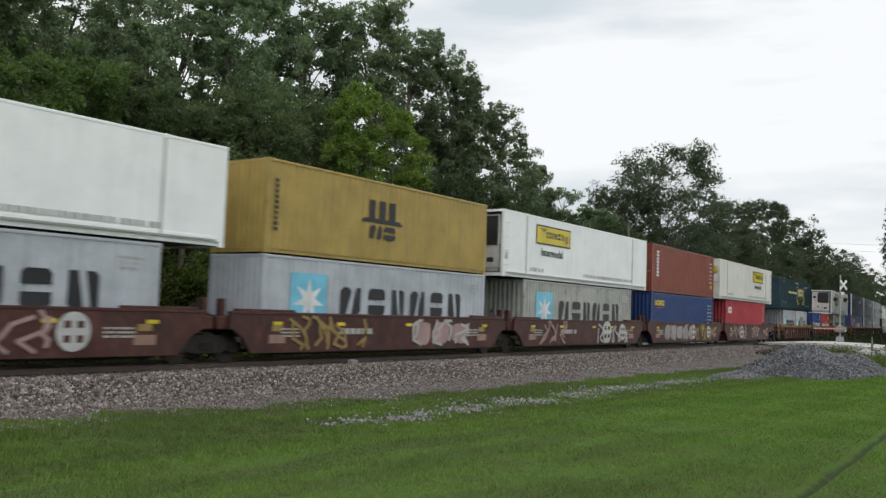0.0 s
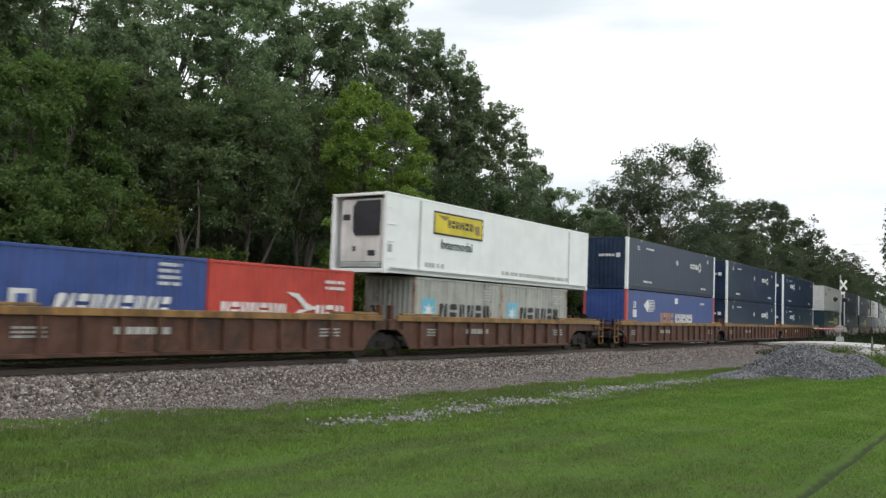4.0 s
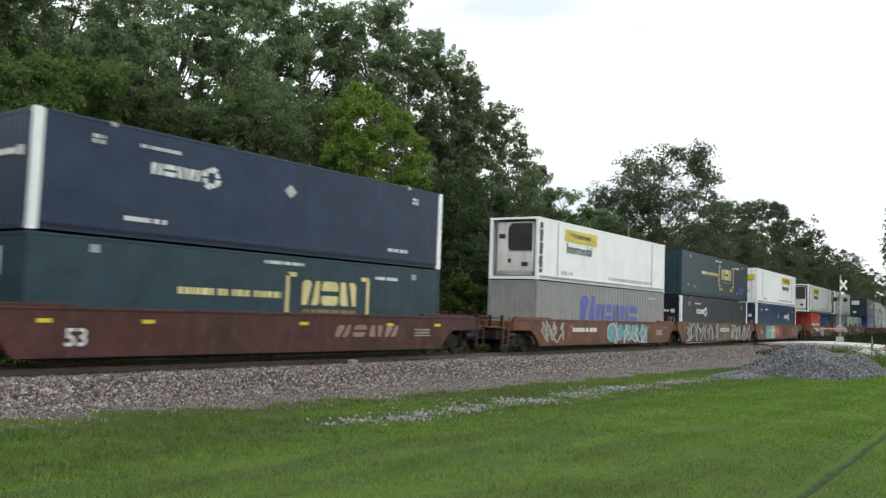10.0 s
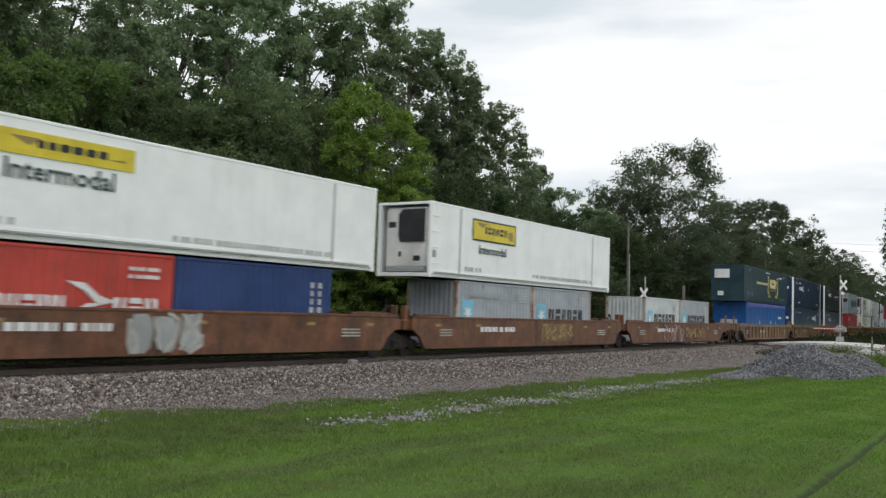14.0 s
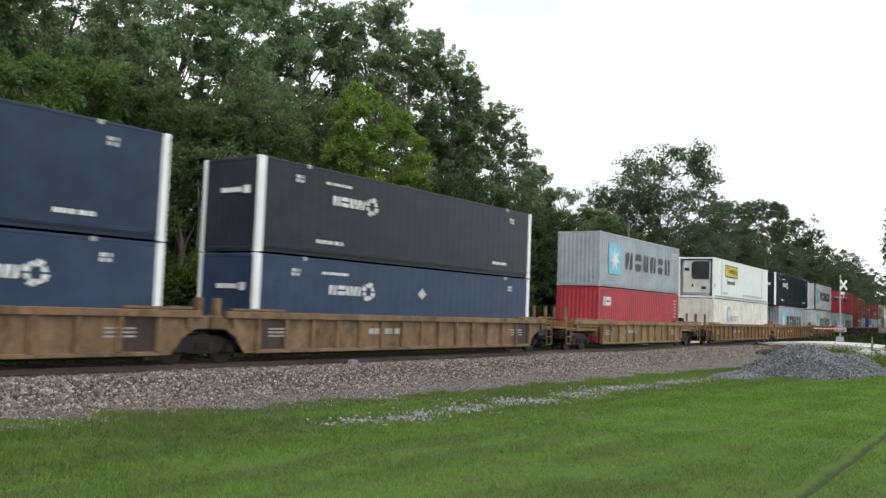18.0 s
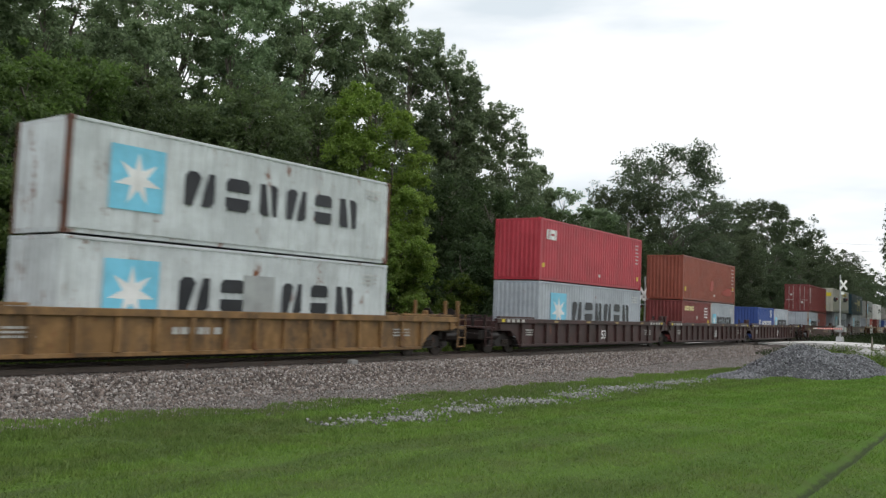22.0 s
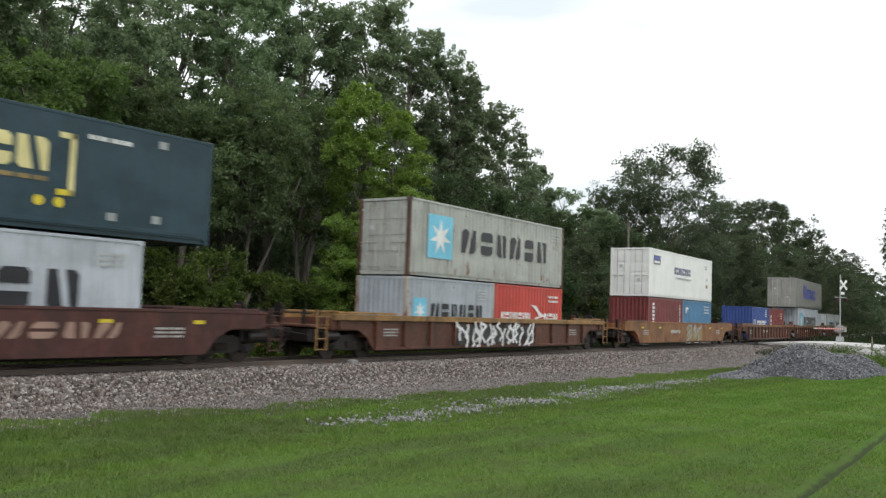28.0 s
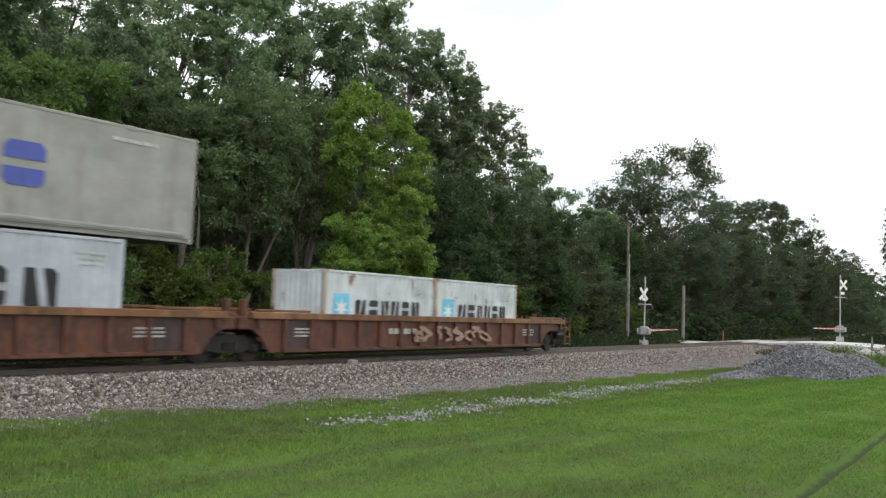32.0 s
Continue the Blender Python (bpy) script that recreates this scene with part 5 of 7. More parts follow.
def knot_box(mat=P_NAVY, word_at=3.2, label="navy blue 53-foot container with white end posts", bars_seed=3):
    top, d = road_box("domestic_container", mat, label, "plain", P_WHITE, 0.24)
    d.blocks(word_at, word_at + 1.55, 1.76, 2.08, (1, 1.1, 1, 1), D_WHITE, gap=0.2)
    d.ring(word_at + 1.95, 1.92, 0.34, D_WHITE)
    if mat is not P_BLACKNAVY:
        d.poly([(7.95, 1.95), (8.2, 1.74), (8.45, 1.95), (8.2, 2.16)], D_FAINT, "diamond")
    for x, z in ((1.5, 2.42), (14.3, 2.42)):
        d.bars(x, x + 0.32, z, 2, 0.10, D_WHITE, 0.13, seed=bars_seed)
    d.bars(2.85, 4.1, 2.40, 1, 0.09, D_WHITE, seed=bars_seed + 1)
    d.bars(2.5, 3.75, 0.46, 1, 0.12, D_WHITE, seed=bars_seed + 2)
    d.bars(13.0, 14.1, 0.46, 1, 0.12, D_WHITE, seed=bars_seed + 3)
    g = Geo()
    for k in range(5):
        g.box(-8.10, -8.06, -0.50 + k * 0.19, -0.36 + k * 0.19, 1.82, 1.96)
    g.box(-8.10, -8.06, -0.86, -0.62, 1.77, 2.01, 0.0)
    tagged(part("end_mark", g, D_WHITE, top), kind="stuff")
    return top


def bracket_box(label="dark teal 53-foot container with a bracketed yellow emblem", smudge=False):
    top, d = road_box("domestic_container", P_TEAL, label, "plain")
    for x, k in ((8.20, 1), (12.08, -1)):
        d.rect(min(x, x + k * 0.14), max(x, x + k * 0.14), 0.88, 2.40, D_CREAMY, "bracket")
        d.rect(min(x, x + k * 0.42), max(x, x + k * 0.42), 2.26, 2.40, D_CREAMY, "bracket")
        d.rect(min(x, x + k * 0.42), max(x, x + k * 0.42), 0.88, 1.02, D_YELLOW, "bracket")
        for q in (0.35, 0.85):
            d.poly([(x + k * q + 0.13 * math.cos(a * math.pi / 4 + 0.39), 0.70 + 0.13 * math.sin(a * math.pi / 4 + 0.39)) for a in range(8)], D_YELLOW, "bracket_foot")
    d.blocks(8.90, 11.40, 1.40, 2.18, (1, 1, 1), D_CREAMY, gap=0.16)
    d.bars(8.95, 11.4, 1.16, 1, 0.11, D_OCHRE, seed=21)
    d.bars(4.25, 8.0, 1.58, 1, 0.19, D_CREAMY, seed=7)
    d.bars(7.3, 8.9, 2.60, 1, 0.10, D_WHITE, seed=8)
    d.bars(12.4, 13.6, 2.36, 1, 0.11, D_WHITE, seed=9)
    for x, z in ((1.2, 0.62), (2.5, 0.55), (13.0, 0.40), (14.3, 0.45), (1.6, 2.5), (14.4, 2.45)):
        d.rect(x, x + 0.26, z, z + 0.20, D_GREYPATCH, "notice")
    if smudge:
        for k in range(4):
            d.rect(13.6 + 0.35 * k, 13.85 + 0.35 * k, 0.55, 0.95 + 0.1 * (k % 2), D_BLUE, "spray_mark")
    part("end_board", Geo().box(-8.11, -8.08, -0.15, 1.02, 1.85, 2.55), D_WHITE, top, "white board on the end wall")
    part("end_notice", Geo().box(-8.11, -8.08, 0.30, 0.75, 0.45, 0.8), D_WHITE, top)
    return top


def yellow_sign(d, x0, x1, z0, z1, bordered=True):
    if bordered:
        d.rect(x0, x1, z0, z1, D_BLACK, "sign_border", 0.006)
    b = 0.07 if bordered else 0.0
    d.rect(x0 + b, x1 - b, z0 + b, z1 - b, D_YELLOW, "sign_board", 0.012)
    w = x1 - x0
    d.blocks(x0 + 0.27 * w, x0 + 0.78 * w, z0 + 0.36 * (z1 - z0), z0 + 0.70 * (z1 - z0), (0.7, 0.8, 1, 1, 1, 0.9), D_BLACK, gap=0.30, proud=0.018)
    d.poly([(x0 + 0.08 * w, z1 - 0.14), (x0 + 0.30 * w, z1 - 0.14), (x0 + 0.28 * w, z1 - 0.20), (x0 + 0.21 * w, z1 - 0.34), (x0 + 0.16 * w, z1 - 0.26)], D_OCHRE, "emblem", 0.016)
    d.poly([(x0 + 0.80 * w, z1 - 0.35), (x0 + 0.92 * w, z1 - 0.30), (x0 + 0.93 * w, z0 + 0.2), (x0 + 0.84 * w, z0 + 0.2)], D_OCHRE, "emblem", 0.016)


def sign_box(front="reefer", sign=(2.85, 6.30), bordered=True, mat=P_WHITE, big=True, label=""):
    top, d = road_box("domestic_container", mat, label or ("white 53-foot refrigerated container with a yellow sign" if front == "reefer" else "white 53-foot container with a yellow sign and end doors"), front, pitch=1.21, depth=0.006)
    yellow_sign(d, sign[0], sign[1], 1.64 if bordered else 2.00, 2.53 if bordered else 2.57, bordered)
    if bordered:
        lettering("Intermodal", 0.36, D_DARKGREEN, top, sign[0] + 0.5 - 8.075, -1.302, 1.13)
    else:
        lettering("Intermodal", 0.47, D_DARKGREEN, top, sign[0] + 0.18 - 8.075, -1.302, 1.45)
    if front == "reefer" and not bordered:
        # flat dark panel painted for the shaded opening behind the corner post
        d.rect(0.17, 0.46, 0.35, 2.66, GRILLE_AND_SHADE, "side_slot", 0.004)
    d.bars(7.9, 14.1, 0.36, 1, 0.15, D_FAINT, seed=11)
    d.bars(2.4, 3.6, 0.36, 1, 0.17, D_FAINT, seed=12)
    d.rect(0.3, 15.85, 0.17, 0.22, D_GREYPATCH, "rub_rail", 0.02)
    for x in (2.0, 14.05):
        d.rect(x - 0.04, x + 0.04, 0.2, 2.78, D_FAINT, "seam", 0.010)
    if front == "doors":
        # flat grey rectangles painted for the dark gaps between the end bars
        for k in range(4):
            d.rect(15.84, 16.00, 0.36 + k * 0.62, 0.84 + k * 0.62, D_GREYPATCH, "end_slot", 0.009)
        for j in (-1, 1):
            part("door_sign", Geo().box(-8.12, -8.09, 0.06 if j > 0 else -1.08, 1.08 if j > 0 else -0.06, 1.92, 2.36), D_YELLOW, top)
    return top


def plain_40(mat, label, marks="column", doors=False, ht=2.896):
    top, d = iso_box("shipping_container", 12.192, ht, mat, label, doors=doors)
    if marks == "column":
        d.column(0.95, 0.95, 2.56, 8, 0.42, D_WHITE)
        d.bars(11.2, 11.8, 2.3, 6, 0.08, D_FAINT, 0.26, seed=6)
        d.rect(11.45, 11.7, 0.62, 0.86, D_YELLOW, "notice")
    elif marks == "word":
        d.blocks(0.60, 1.58, 1.94, 2.42, (1.2, 1, 0.6), D_WHITE, gap=0.12)
        d.rect(0.25, 0.45, 0.62, 0.82, D_YELLOW, "notice")
        d.bars(11.3, 11.7, 2.45, 6, 0.07, D_FAINT, 0.2, seed=6)
        d.rect(6.4, 6.6, 0.45, 0.60, D_FAINT, "notice")
        d.rect(11.5, 11.75, 0.50, 0.72, D_YELLOW, "notice")
    elif marks == "yellow_word":
        d.blocks(0.60, 2.2, 2.14, 2.46, (1, 1, 1, 1, 1), D_YELLOW, gap=0.2)
        d.bars(0.9, 1.9, 1.98, 1, 0.06, D_RED, seed=3)
        for x in (10.9, 11.4):
            d.bars(x, x + 0.28, 2.3, 7, 0.09, D_FAINT, 0.24, seed=6)
    elif marks == "plain":
        d.bars(11.2, 11.8, 2.5, 7, 0.07, D_FAINT, 0.26, seed=6)
        d.rect(0.35, 0.62, 0.60, 0.86, D_YELLOW, "notice")
        d.rect(6.8, 7.0, 0.40, 0.55, D_WHITE, "notice")
        touched = paint("fresh_red_touch_up", (0.33, 0.050, 0.036), 0.2)
        d.poly([(5.85, 0.80), (6.30, 0.74), (6.62, 0.98), (6.66, 1.42), (6.30, 1.52), (6.02, 1.40)], touched, "paint_patch", 0.004)
        d.poly([(8.75, 0.66), (9.6, 0.56), (10.9, 0.55), (11.3, 0.72), (11.2, 1.08), (10.2, 1.12), (9.7, 0.98), (9.0, 0.92)], touched, "paint_patch", 0.004)
        d.rect(11.5, 11.72, 1.0, 1.2, D_YELLOW, "notice")
    return top


def mustard_box():
    top, d = iso_box("shipping_container", 12.192, 2.896, P_MUSTARD, "mustard yellow steel shipping container with a dark emblem")
    d.column(0.42, 0.70, 2.35, 10, 0.16, D_BLACK)
    for x in (4.75, 5.3, 5.85):
        d.rect(x, x + 0.32, 1.55, 2.2, D_BLACK, "emblem")
    d.poly([(4.3, 1.42), (6.6, 1.42), (6.4, 1.56), (4.5, 1.56)], D_BLACK)
    d.blocks(4.8, 6.2, 0.85, 1.32, (1, 1), D_BLACK, gap=0.2)
    return top


def coded_box():
    top, d = road_box("domestic_container", P_MIDBLUE, "mid-blue 53-foot container with red corner posts", "plain", paint("red_post", (0.52, 0.10, 0.09), 0.3), 0.26)
    lettering("53", 0.36, D_WHITE, top, 0.95 - 8.075, -1.302, 1.92)
    d.rect(0.95, 1.50, 1.40, 1.82, D_WHITE, "notice")
    d.poly([(2.6, 2.08), (3.2, 1.70), (3.55, 2.08), (3.2, 2.46)], D_WHITE, "diamond")
    for k in range(8):
        d.rect(3.35, 4.4 - 0.02 * (k - 4) ** 2, 1.74 + k * 0.09, 1.785 + k * 0.09, D_WHITE, "stripe")
    d.blocks(5.35, 7.6, 1.02, 1.72, (1.2, 1, 1, 1, 1), paint("copper_marking", (0.50, 0.26, 0.16), 0.3), gap=0.25)
    d.blocks(8.0, 11.3, 1.02, 1.68, (1.2, 1, 1, 1, 1, 1, 1, 1, 1), D_WHITE, gap=0.25)
    d.rect(7.9, 8.4, 2.30, 2.66, D_WHITE, "notice")
    d.bars(12.9, 13.8, 2.36, 1, 0.13, D_WHITE, seed=3)
    return top


def slat_box():
    top, d = road_box("domestic_container", paint("off_white_container", (0.66, 0.68, 0.675), 0.2, fade=0.06), "off-white 53-foot container with a slatted end wall", "slats", pitch=1.21, depth=0.006)
    d.rect(1.2, 1.75, 1.75, 2.15, GRILLE_AND_SHADE, "vent")
    d.rect(0.5, 0.85, 0.75, 1.05, D_OCHRE, "notice")
    d.bars(3.2, 4.9, 2.55, 1, 0.10, D_BLACK, seed=3)
    d.rect(15.3, 15.5, 1.6, 2.0, D_GREYPATCH, "vent")
    return top


def open_blue_box():
    top, d = road_box("domestic_container", P_BRIGHTBLUE, "bright blue 53-foot box with a lilac top strip", "plain", pitch=1.5, depth=0.01, ln=14.63)
    d.rect(0.2, 14.4, 2.66, 2.86, P_LILAC, "top_strip", 0.03)
    d.rect(0.2, 14.4, 2.56, 2.61, P_LILAC, "top_strip", 0.02)
    d.bars(11.6, 12.9, 1.68, 1, 0.20, D_WHITE, seed=3)
    for x in (4.4, 8.5, 10.4):
        d.rect(x, x + 0.22, 1.2 + (x > 9 and x < 10) * 1.1, 1.5 + (x > 9 and x < 10) * 0.9, D_FAINT, "notice")
    part("end_board", Geo().box(-7.35, -7.31, -0.6, 0.7, 1.15, 1.5), D_FAINT, top)
    return top


def wave_box():
    top, d = road_box("domestic_container", paint("stained_white_container", (0.78, 0.765, 0.70), 0.30, 0.12), "stained white ribbed 53-foot container with a faded blue emblem", "plain", pitch=0.30, depth=0.03)
    worn_blue = paint("worn_sky_blue", (0.36, 0.48, 0.56), 0.35)
    g = []
    for i in range(14):
        a = 0.5 + i * (2 * math.pi - 1.0) / 13
        g.append((4.0 + 0.62 * math.cos(a), 1.85 + 0.62 * math.sin(a)))
    for i in range(13, -1, -1):
        a = 0.5 + i * (2 * math.pi - 1.0) / 13
        g.append((4.1 + 0.36 * math.cos(a), 1.85 + 0.36 * math.sin(a)))
    for i in range(13):
        d.poly([g[i], g[i + 1], g[26 - i], g[27 - i]], worn_blue, "emblem_arc")
    d.blocks(4.6, 6.6, 1.35, 1.75, (1, 0.5, 0.5, 0.5, 1), D_FAINT)
    d.rect(3.2, 7.3, 1.0, 1.14, worn_blue, "stripe")
    return top


def word_grey_box(mat, label, front):
    top, d = road_box("domestic_container", mat, label, front, pitch=0.40 if front == "plain" else 1.21, depth=0.022 if front == "plain" else 0.006)
    z0 = 0.98
    d.blocks(4.6, 6.25, z0, 2.38, (1.0,), D_BLUE)
    d.blocks(6.5, 11.9, z0, 2.02, (0.9, 0.55, 0.75, 0.9, 0.9), D_BLUE, gap=0.22)
    d.rect(0.3, 15.85, 0.24, 0.29, D_GREYPATCH, "rub_rail", 0.02)
    d.bars(13.6, 14.9, 2.45, 1, 0.10, D_FAINT, seed=2)
    return top


def sea_box():
    top, d = iso_box("shipping_container", 12.192, 2.896, paint("clean_white_container", (0.80, 0.805, 0.79), 0.08, fade=0.05), "clean white refrigerated shipping container with end doors", doors=True)
    d.rect(0.72, 1.85, 1.98, 2.50, D_BLACK, "emblem_border")
    d.rect(0.80, 1.77, 2.24, 2.46, D_BLUE, "emblem", 0.012)
    d.rect(0.80, 1.77, 2.03, 2.18, D_WHITE, "emblem", 0.012)
    d.blocks(4.4, 7.5, 1.55, 2.00, (1, 0.9, 1, 1, 1.1, 1, 1, 1), paint("grey_violet_marking", (0.20, 0.19, 0.30), 0.2), gap=0.45)
    d.bars(4.6, 7.7, 1.26, 1, 0.12, D_FAINT, seed=3)
    d.poly([(10.9, 1.42), (11.2, 1.42), (11.05, 1.66)], D_GREYPATCH, "notice")
    d.rect(10.85, 11.2, 0.92, 1.15, D_OCHRE, "notice")
    d.bars(10.6, 11.0, 2.35, 2, 0.08, D_GREYPATCH, seed=4)
    return top


def small_box(mat, label, kind=""):
    top, d = iso_box("shipping_container", 6.058, 2.591, mat, label)
    if kind == "script":
        d.rect(0.55, 1.15, 1.0, 1.55, D_WHITE, "emblem")
        d.rect(0.70, 1.0, 1.12, 1.43, mat, "emblem", 0.012)
        d.blocks(1.6, 4.8, 1.0, 1.48, (1.2, 0.7, 0.7, 1, 0.7, 0.6, 0.9, 0.6), D_WHITE, gap=0.25, slant=0.12)
        d.bars(4.5, 5.2, 2.30, 4, 0.09, D_WHITE, 0.17, seed=5)
    elif kind == "bird":
        d.blocks(0.5, 3.0, 1.05, 1.42, (1, 1, 1, 1, 1, 1, 1), D_WHITE, gap=0.25)
        d.blocks(4.3, 5.6, 1.05, 1.42, (1, 1, 1), D_WHITE, gap=0.25)
        d.poly([(3.0, 1.78), (3.5, 1.55), (3.9, 1.2), (4.4, 1.3), (3.9, 1.45), (3.5, 1.75)], D_WHITE)
        d.poly([(3.2, 1.0), (3.6, 1.25), (4.2, 1.25), (3.5, 1.12)], D_WHITE)
        d.bars(4.7, 5.6, 2.12, 2, 0.10, D_WHITE, 0.2, seed=6)
    elif kind == "yellow":
        d.blocks(0.5, 2.3, 1.95, 2.25, (1, 1, 1, 1, 1), D_CREAMY, gap=0.15)
        d.bars(4.6, 5.3, 2.1, 4, 0.09, D_WHITE, 0.2, seed=6)
        d.rect(2.9, 3.1, 1.4, 1.6, D_FAINT, "notice")
        d.rect(5.4, 5.6, 1.15, 1.35, D_YELLOW, "notice")
    elif kind == "column":
        d.column(0.85, 0.6, 2.35, 8, 0.42, D_WHITE)
        d.column(5.5, 1.0, 2.3, 7, 0.16, D_FAINT)
    elif kind == "two":
        d.column(0.7, 1.0, 2.1, 3, 0.34, D_WHITE)
        d.bars(4.6, 5.2, 2.1, 3, 0.09, D_FAINT, 0.2, seed=6)
    elif kind == "dot":
        d.poly([(0.75 + 0.2 * math.cos(i * math.pi / 5), 1.75 + 0.2 * math.sin(i * math.pi / 5)) for i in range(10)], D_SKY, "emblem")
        d.column(5.5, 0.9, 2.3, 7, 0.14, D_FAINT)
    elif kind == "square":
        d.rect(0.55, 1.05, 1.75, 2.15, D_WHITE, "emblem")
        d.rect(0.72, 1.05, 1.75, 1.98, mat, "emblem", 0.012)
        d.bars(4.4, 5.5, 2.2, 3, 0.09, D_FAINT, 0.2, seed=6)
    elif kind == "tall_marks":
        for x in (5.2, 5.55):
            d.column(x, 0.9, 2.2, 5, 0.16, D_FAINT)
    return top


# ---- well cars ----
def graffiti(parent, x0, x1, z0, z1, mats, seed, y=-1.50, letters=6, width=0.10):
    """Sprayed shapes that spell nothing: a dark or pale ground blob per figure, with bent strokes over it."""
    r = random.Random(seed)
    fill, line = Geo(), Geo()
    p = (x1 - x0) / letters
    for i in range(letters):
        a, b = x0 + i * p + 0.02, x0 + (i + 1) * p - 0.02
        pts = []
        for k in range(9):
            t = k / 9 * 2 * math.pi
            q = r.uniform(0.75, 1.05)
            pts.append(((a + b) / 2 + (b - a) / 2 * q * math.copysign(abs(math.cos(t)) ** 0.6, math.cos(t)), (z0 + z1) / 2 + (z1 - z0) / 2 * q * math.copysign(abs(math.sin(t)) ** 0.6, math.sin(t))))
        fill.prism(pts, y - 0.004, y + 0.002)
        for k in range(r.choice((2, 3, 3))):
            x, z = r.uniform(a, b), r.uniform(z0, z0 + 0.3 * (z1 - z0)) if k % 2 else r.uniform(z0 + 0.7 * (z1 - z0), z1)
            up = 1 if z < (z0 + z1) / 2 else -1
            for step in range(4):
                nx = min(max(x + r.uniform(-0.5, 0.5) * p, a), b)
                nz = min(max(z + up * (z1 - z0) * r.uniform(0.12, 0.32), z0), z1)
                dx, dz = nx - x, nz - z
                n = math.hypot(dx, dz) or 1
                ox, oz = -dz / n * width / 2, dx / n * width / 2
                e = 0.35 * width / n
                line.prism([(x + ox - dx * e, z + oz - dz * e), (nx + ox + dx * e, nz + oz + dz * e), (nx - ox + dx * e, nz - oz + dz * e), (x - ox - dx * e, z - oz - dz * e)], y - 0.012 - 0.0015 * step, y + 0.002)
                x, z = nx, nz
    if mats[0]:
        tagged(part("spray_ground", fill, mats[0], parent, "sprayed graffiti shapes"), kind="stuff")
    tagged(part("spray_stroke", line, mats[1], parent, "sprayed graffiti strokes"), kind="stuff")


def truck(parent, x, name="truck"):
    """A two-axle truck: side frames, bolster, axles and wheels."""
    frame_geo = shared(("side_frame", 1), lambda: Geo().prism([(-1.25, 0.38), (-1.25, 0.58), (-0.95, 0.66), (-0.45, 0.80), (0.45, 0.80), (0.95, 0.66), (1.25, 0.58), (1.25, 0.38), (0.98, 0.34), (0.85, 0.42), (0.45, 0.30), (-0.45, 0.30), (-0.85, 0.42), (-0.98, 0.34)], -0.06, 0.06))
    body = part(name, shared(("bolster", 1), lambda: Geo().box(-0.22, 0.22, -1.05, 1.05, 0.48, 0.88, 0.04)), STEEL_DARK, parent, at=(x, 0, 0))
    for j in (-1, 1):
        part("side_frame", frame_geo, STEEL_DARK, body, at=(0, j * 1.0, 0))
        for k in (-0.17, 0.0, 0.17):
            part("spring", shared(("spring", 1), lambda: Geo().tube((0, 0, 0.38), (0, 0, 0.60), 0.065, 0.065, 8)), WHEEL, body, at=(k, j * 1.09, 0))
        for k in (-0.88, 0.88):
            part("journal_box", shared(("journal_box", 1), lambda: Geo().box(-0.14, 0.14, -0.09, 0.09, 0.30, 0.58, 0.03).tube((0, -0.13, 0.43), (0, 0.13, 0.43), 0.09, 0.09, 8)), STEEL_DARK, body, at=(k, j * 1.05, 0))
        part("brake_lever", shared(("brake_lever", 1), lambda: Geo().tube((-0.5, 0, 0.30), (-0.38, 0, 0.98), 0.03, 0.03, 6).tube((0.5, 0, 0.30), (0.38, 0, 0.98), 0.03, 0.03, 6).tube((-0.5, 0, 0.32), (0.5, 0, 0.32), 0.025, 0.025, 6)), STEEL_DARK, body, at=(0, j * 0.55, 0))
    wheel = shared(("wheel", 1), lambda: Geo().tube((0, -0.065, 0.43), (0, 0.065, 0.43), 0.43, 0.43, 22).tube((0, -0.085, 0.43), (0, 0.085, 0.43), 0.36, 0.36, 18).tube((0, -0.12, 0.43), (0, 0.12, 0.43), 0.13, 0.13, 12))
    for k in (-0.88, 0.88):
        part("axle", shared(("axle", 1), lambda: Geo().tube((0, -1.08, 0.43), (0, 1.08, 0.43), 0.08, 0.08, 8)), STEEL_DARK, body, at=(k, 0, 0))
        for j in (-1, 1):
            part("wheel", wheel, WHEEL, body, at=(k, j * 0.75, 0))


def sill_poly(bl, br, tl, tr, z0, z1, square=False):
    """Outline of a well's side: the lower edge sweeps up over the trucks, or steps up square."""
    if square:
        return [(-tl, 1.18), (-bl - 0.1, 1.18), (-bl - 0.1, z0), (br + 0.1, z0), (br + 0.1, 1.18), (tr, 1.18), (tr, z1), (-tl, z1)]
    kl, kr = min(1.0, (tl - bl) / 1.0), min(1.0, (tr - br) / 1.0)
    return [(-tl, 1.02), (-bl - 0.90 * kl, 1.0), (-bl - 0.42 * kl, 0.76), (-bl, z0), (br, z0), (br + 0.42 * kr, 0.76), (br + 0.90 * kr, 1.0), (tr, 1.02), (tr, z1), (-tl, z1)]


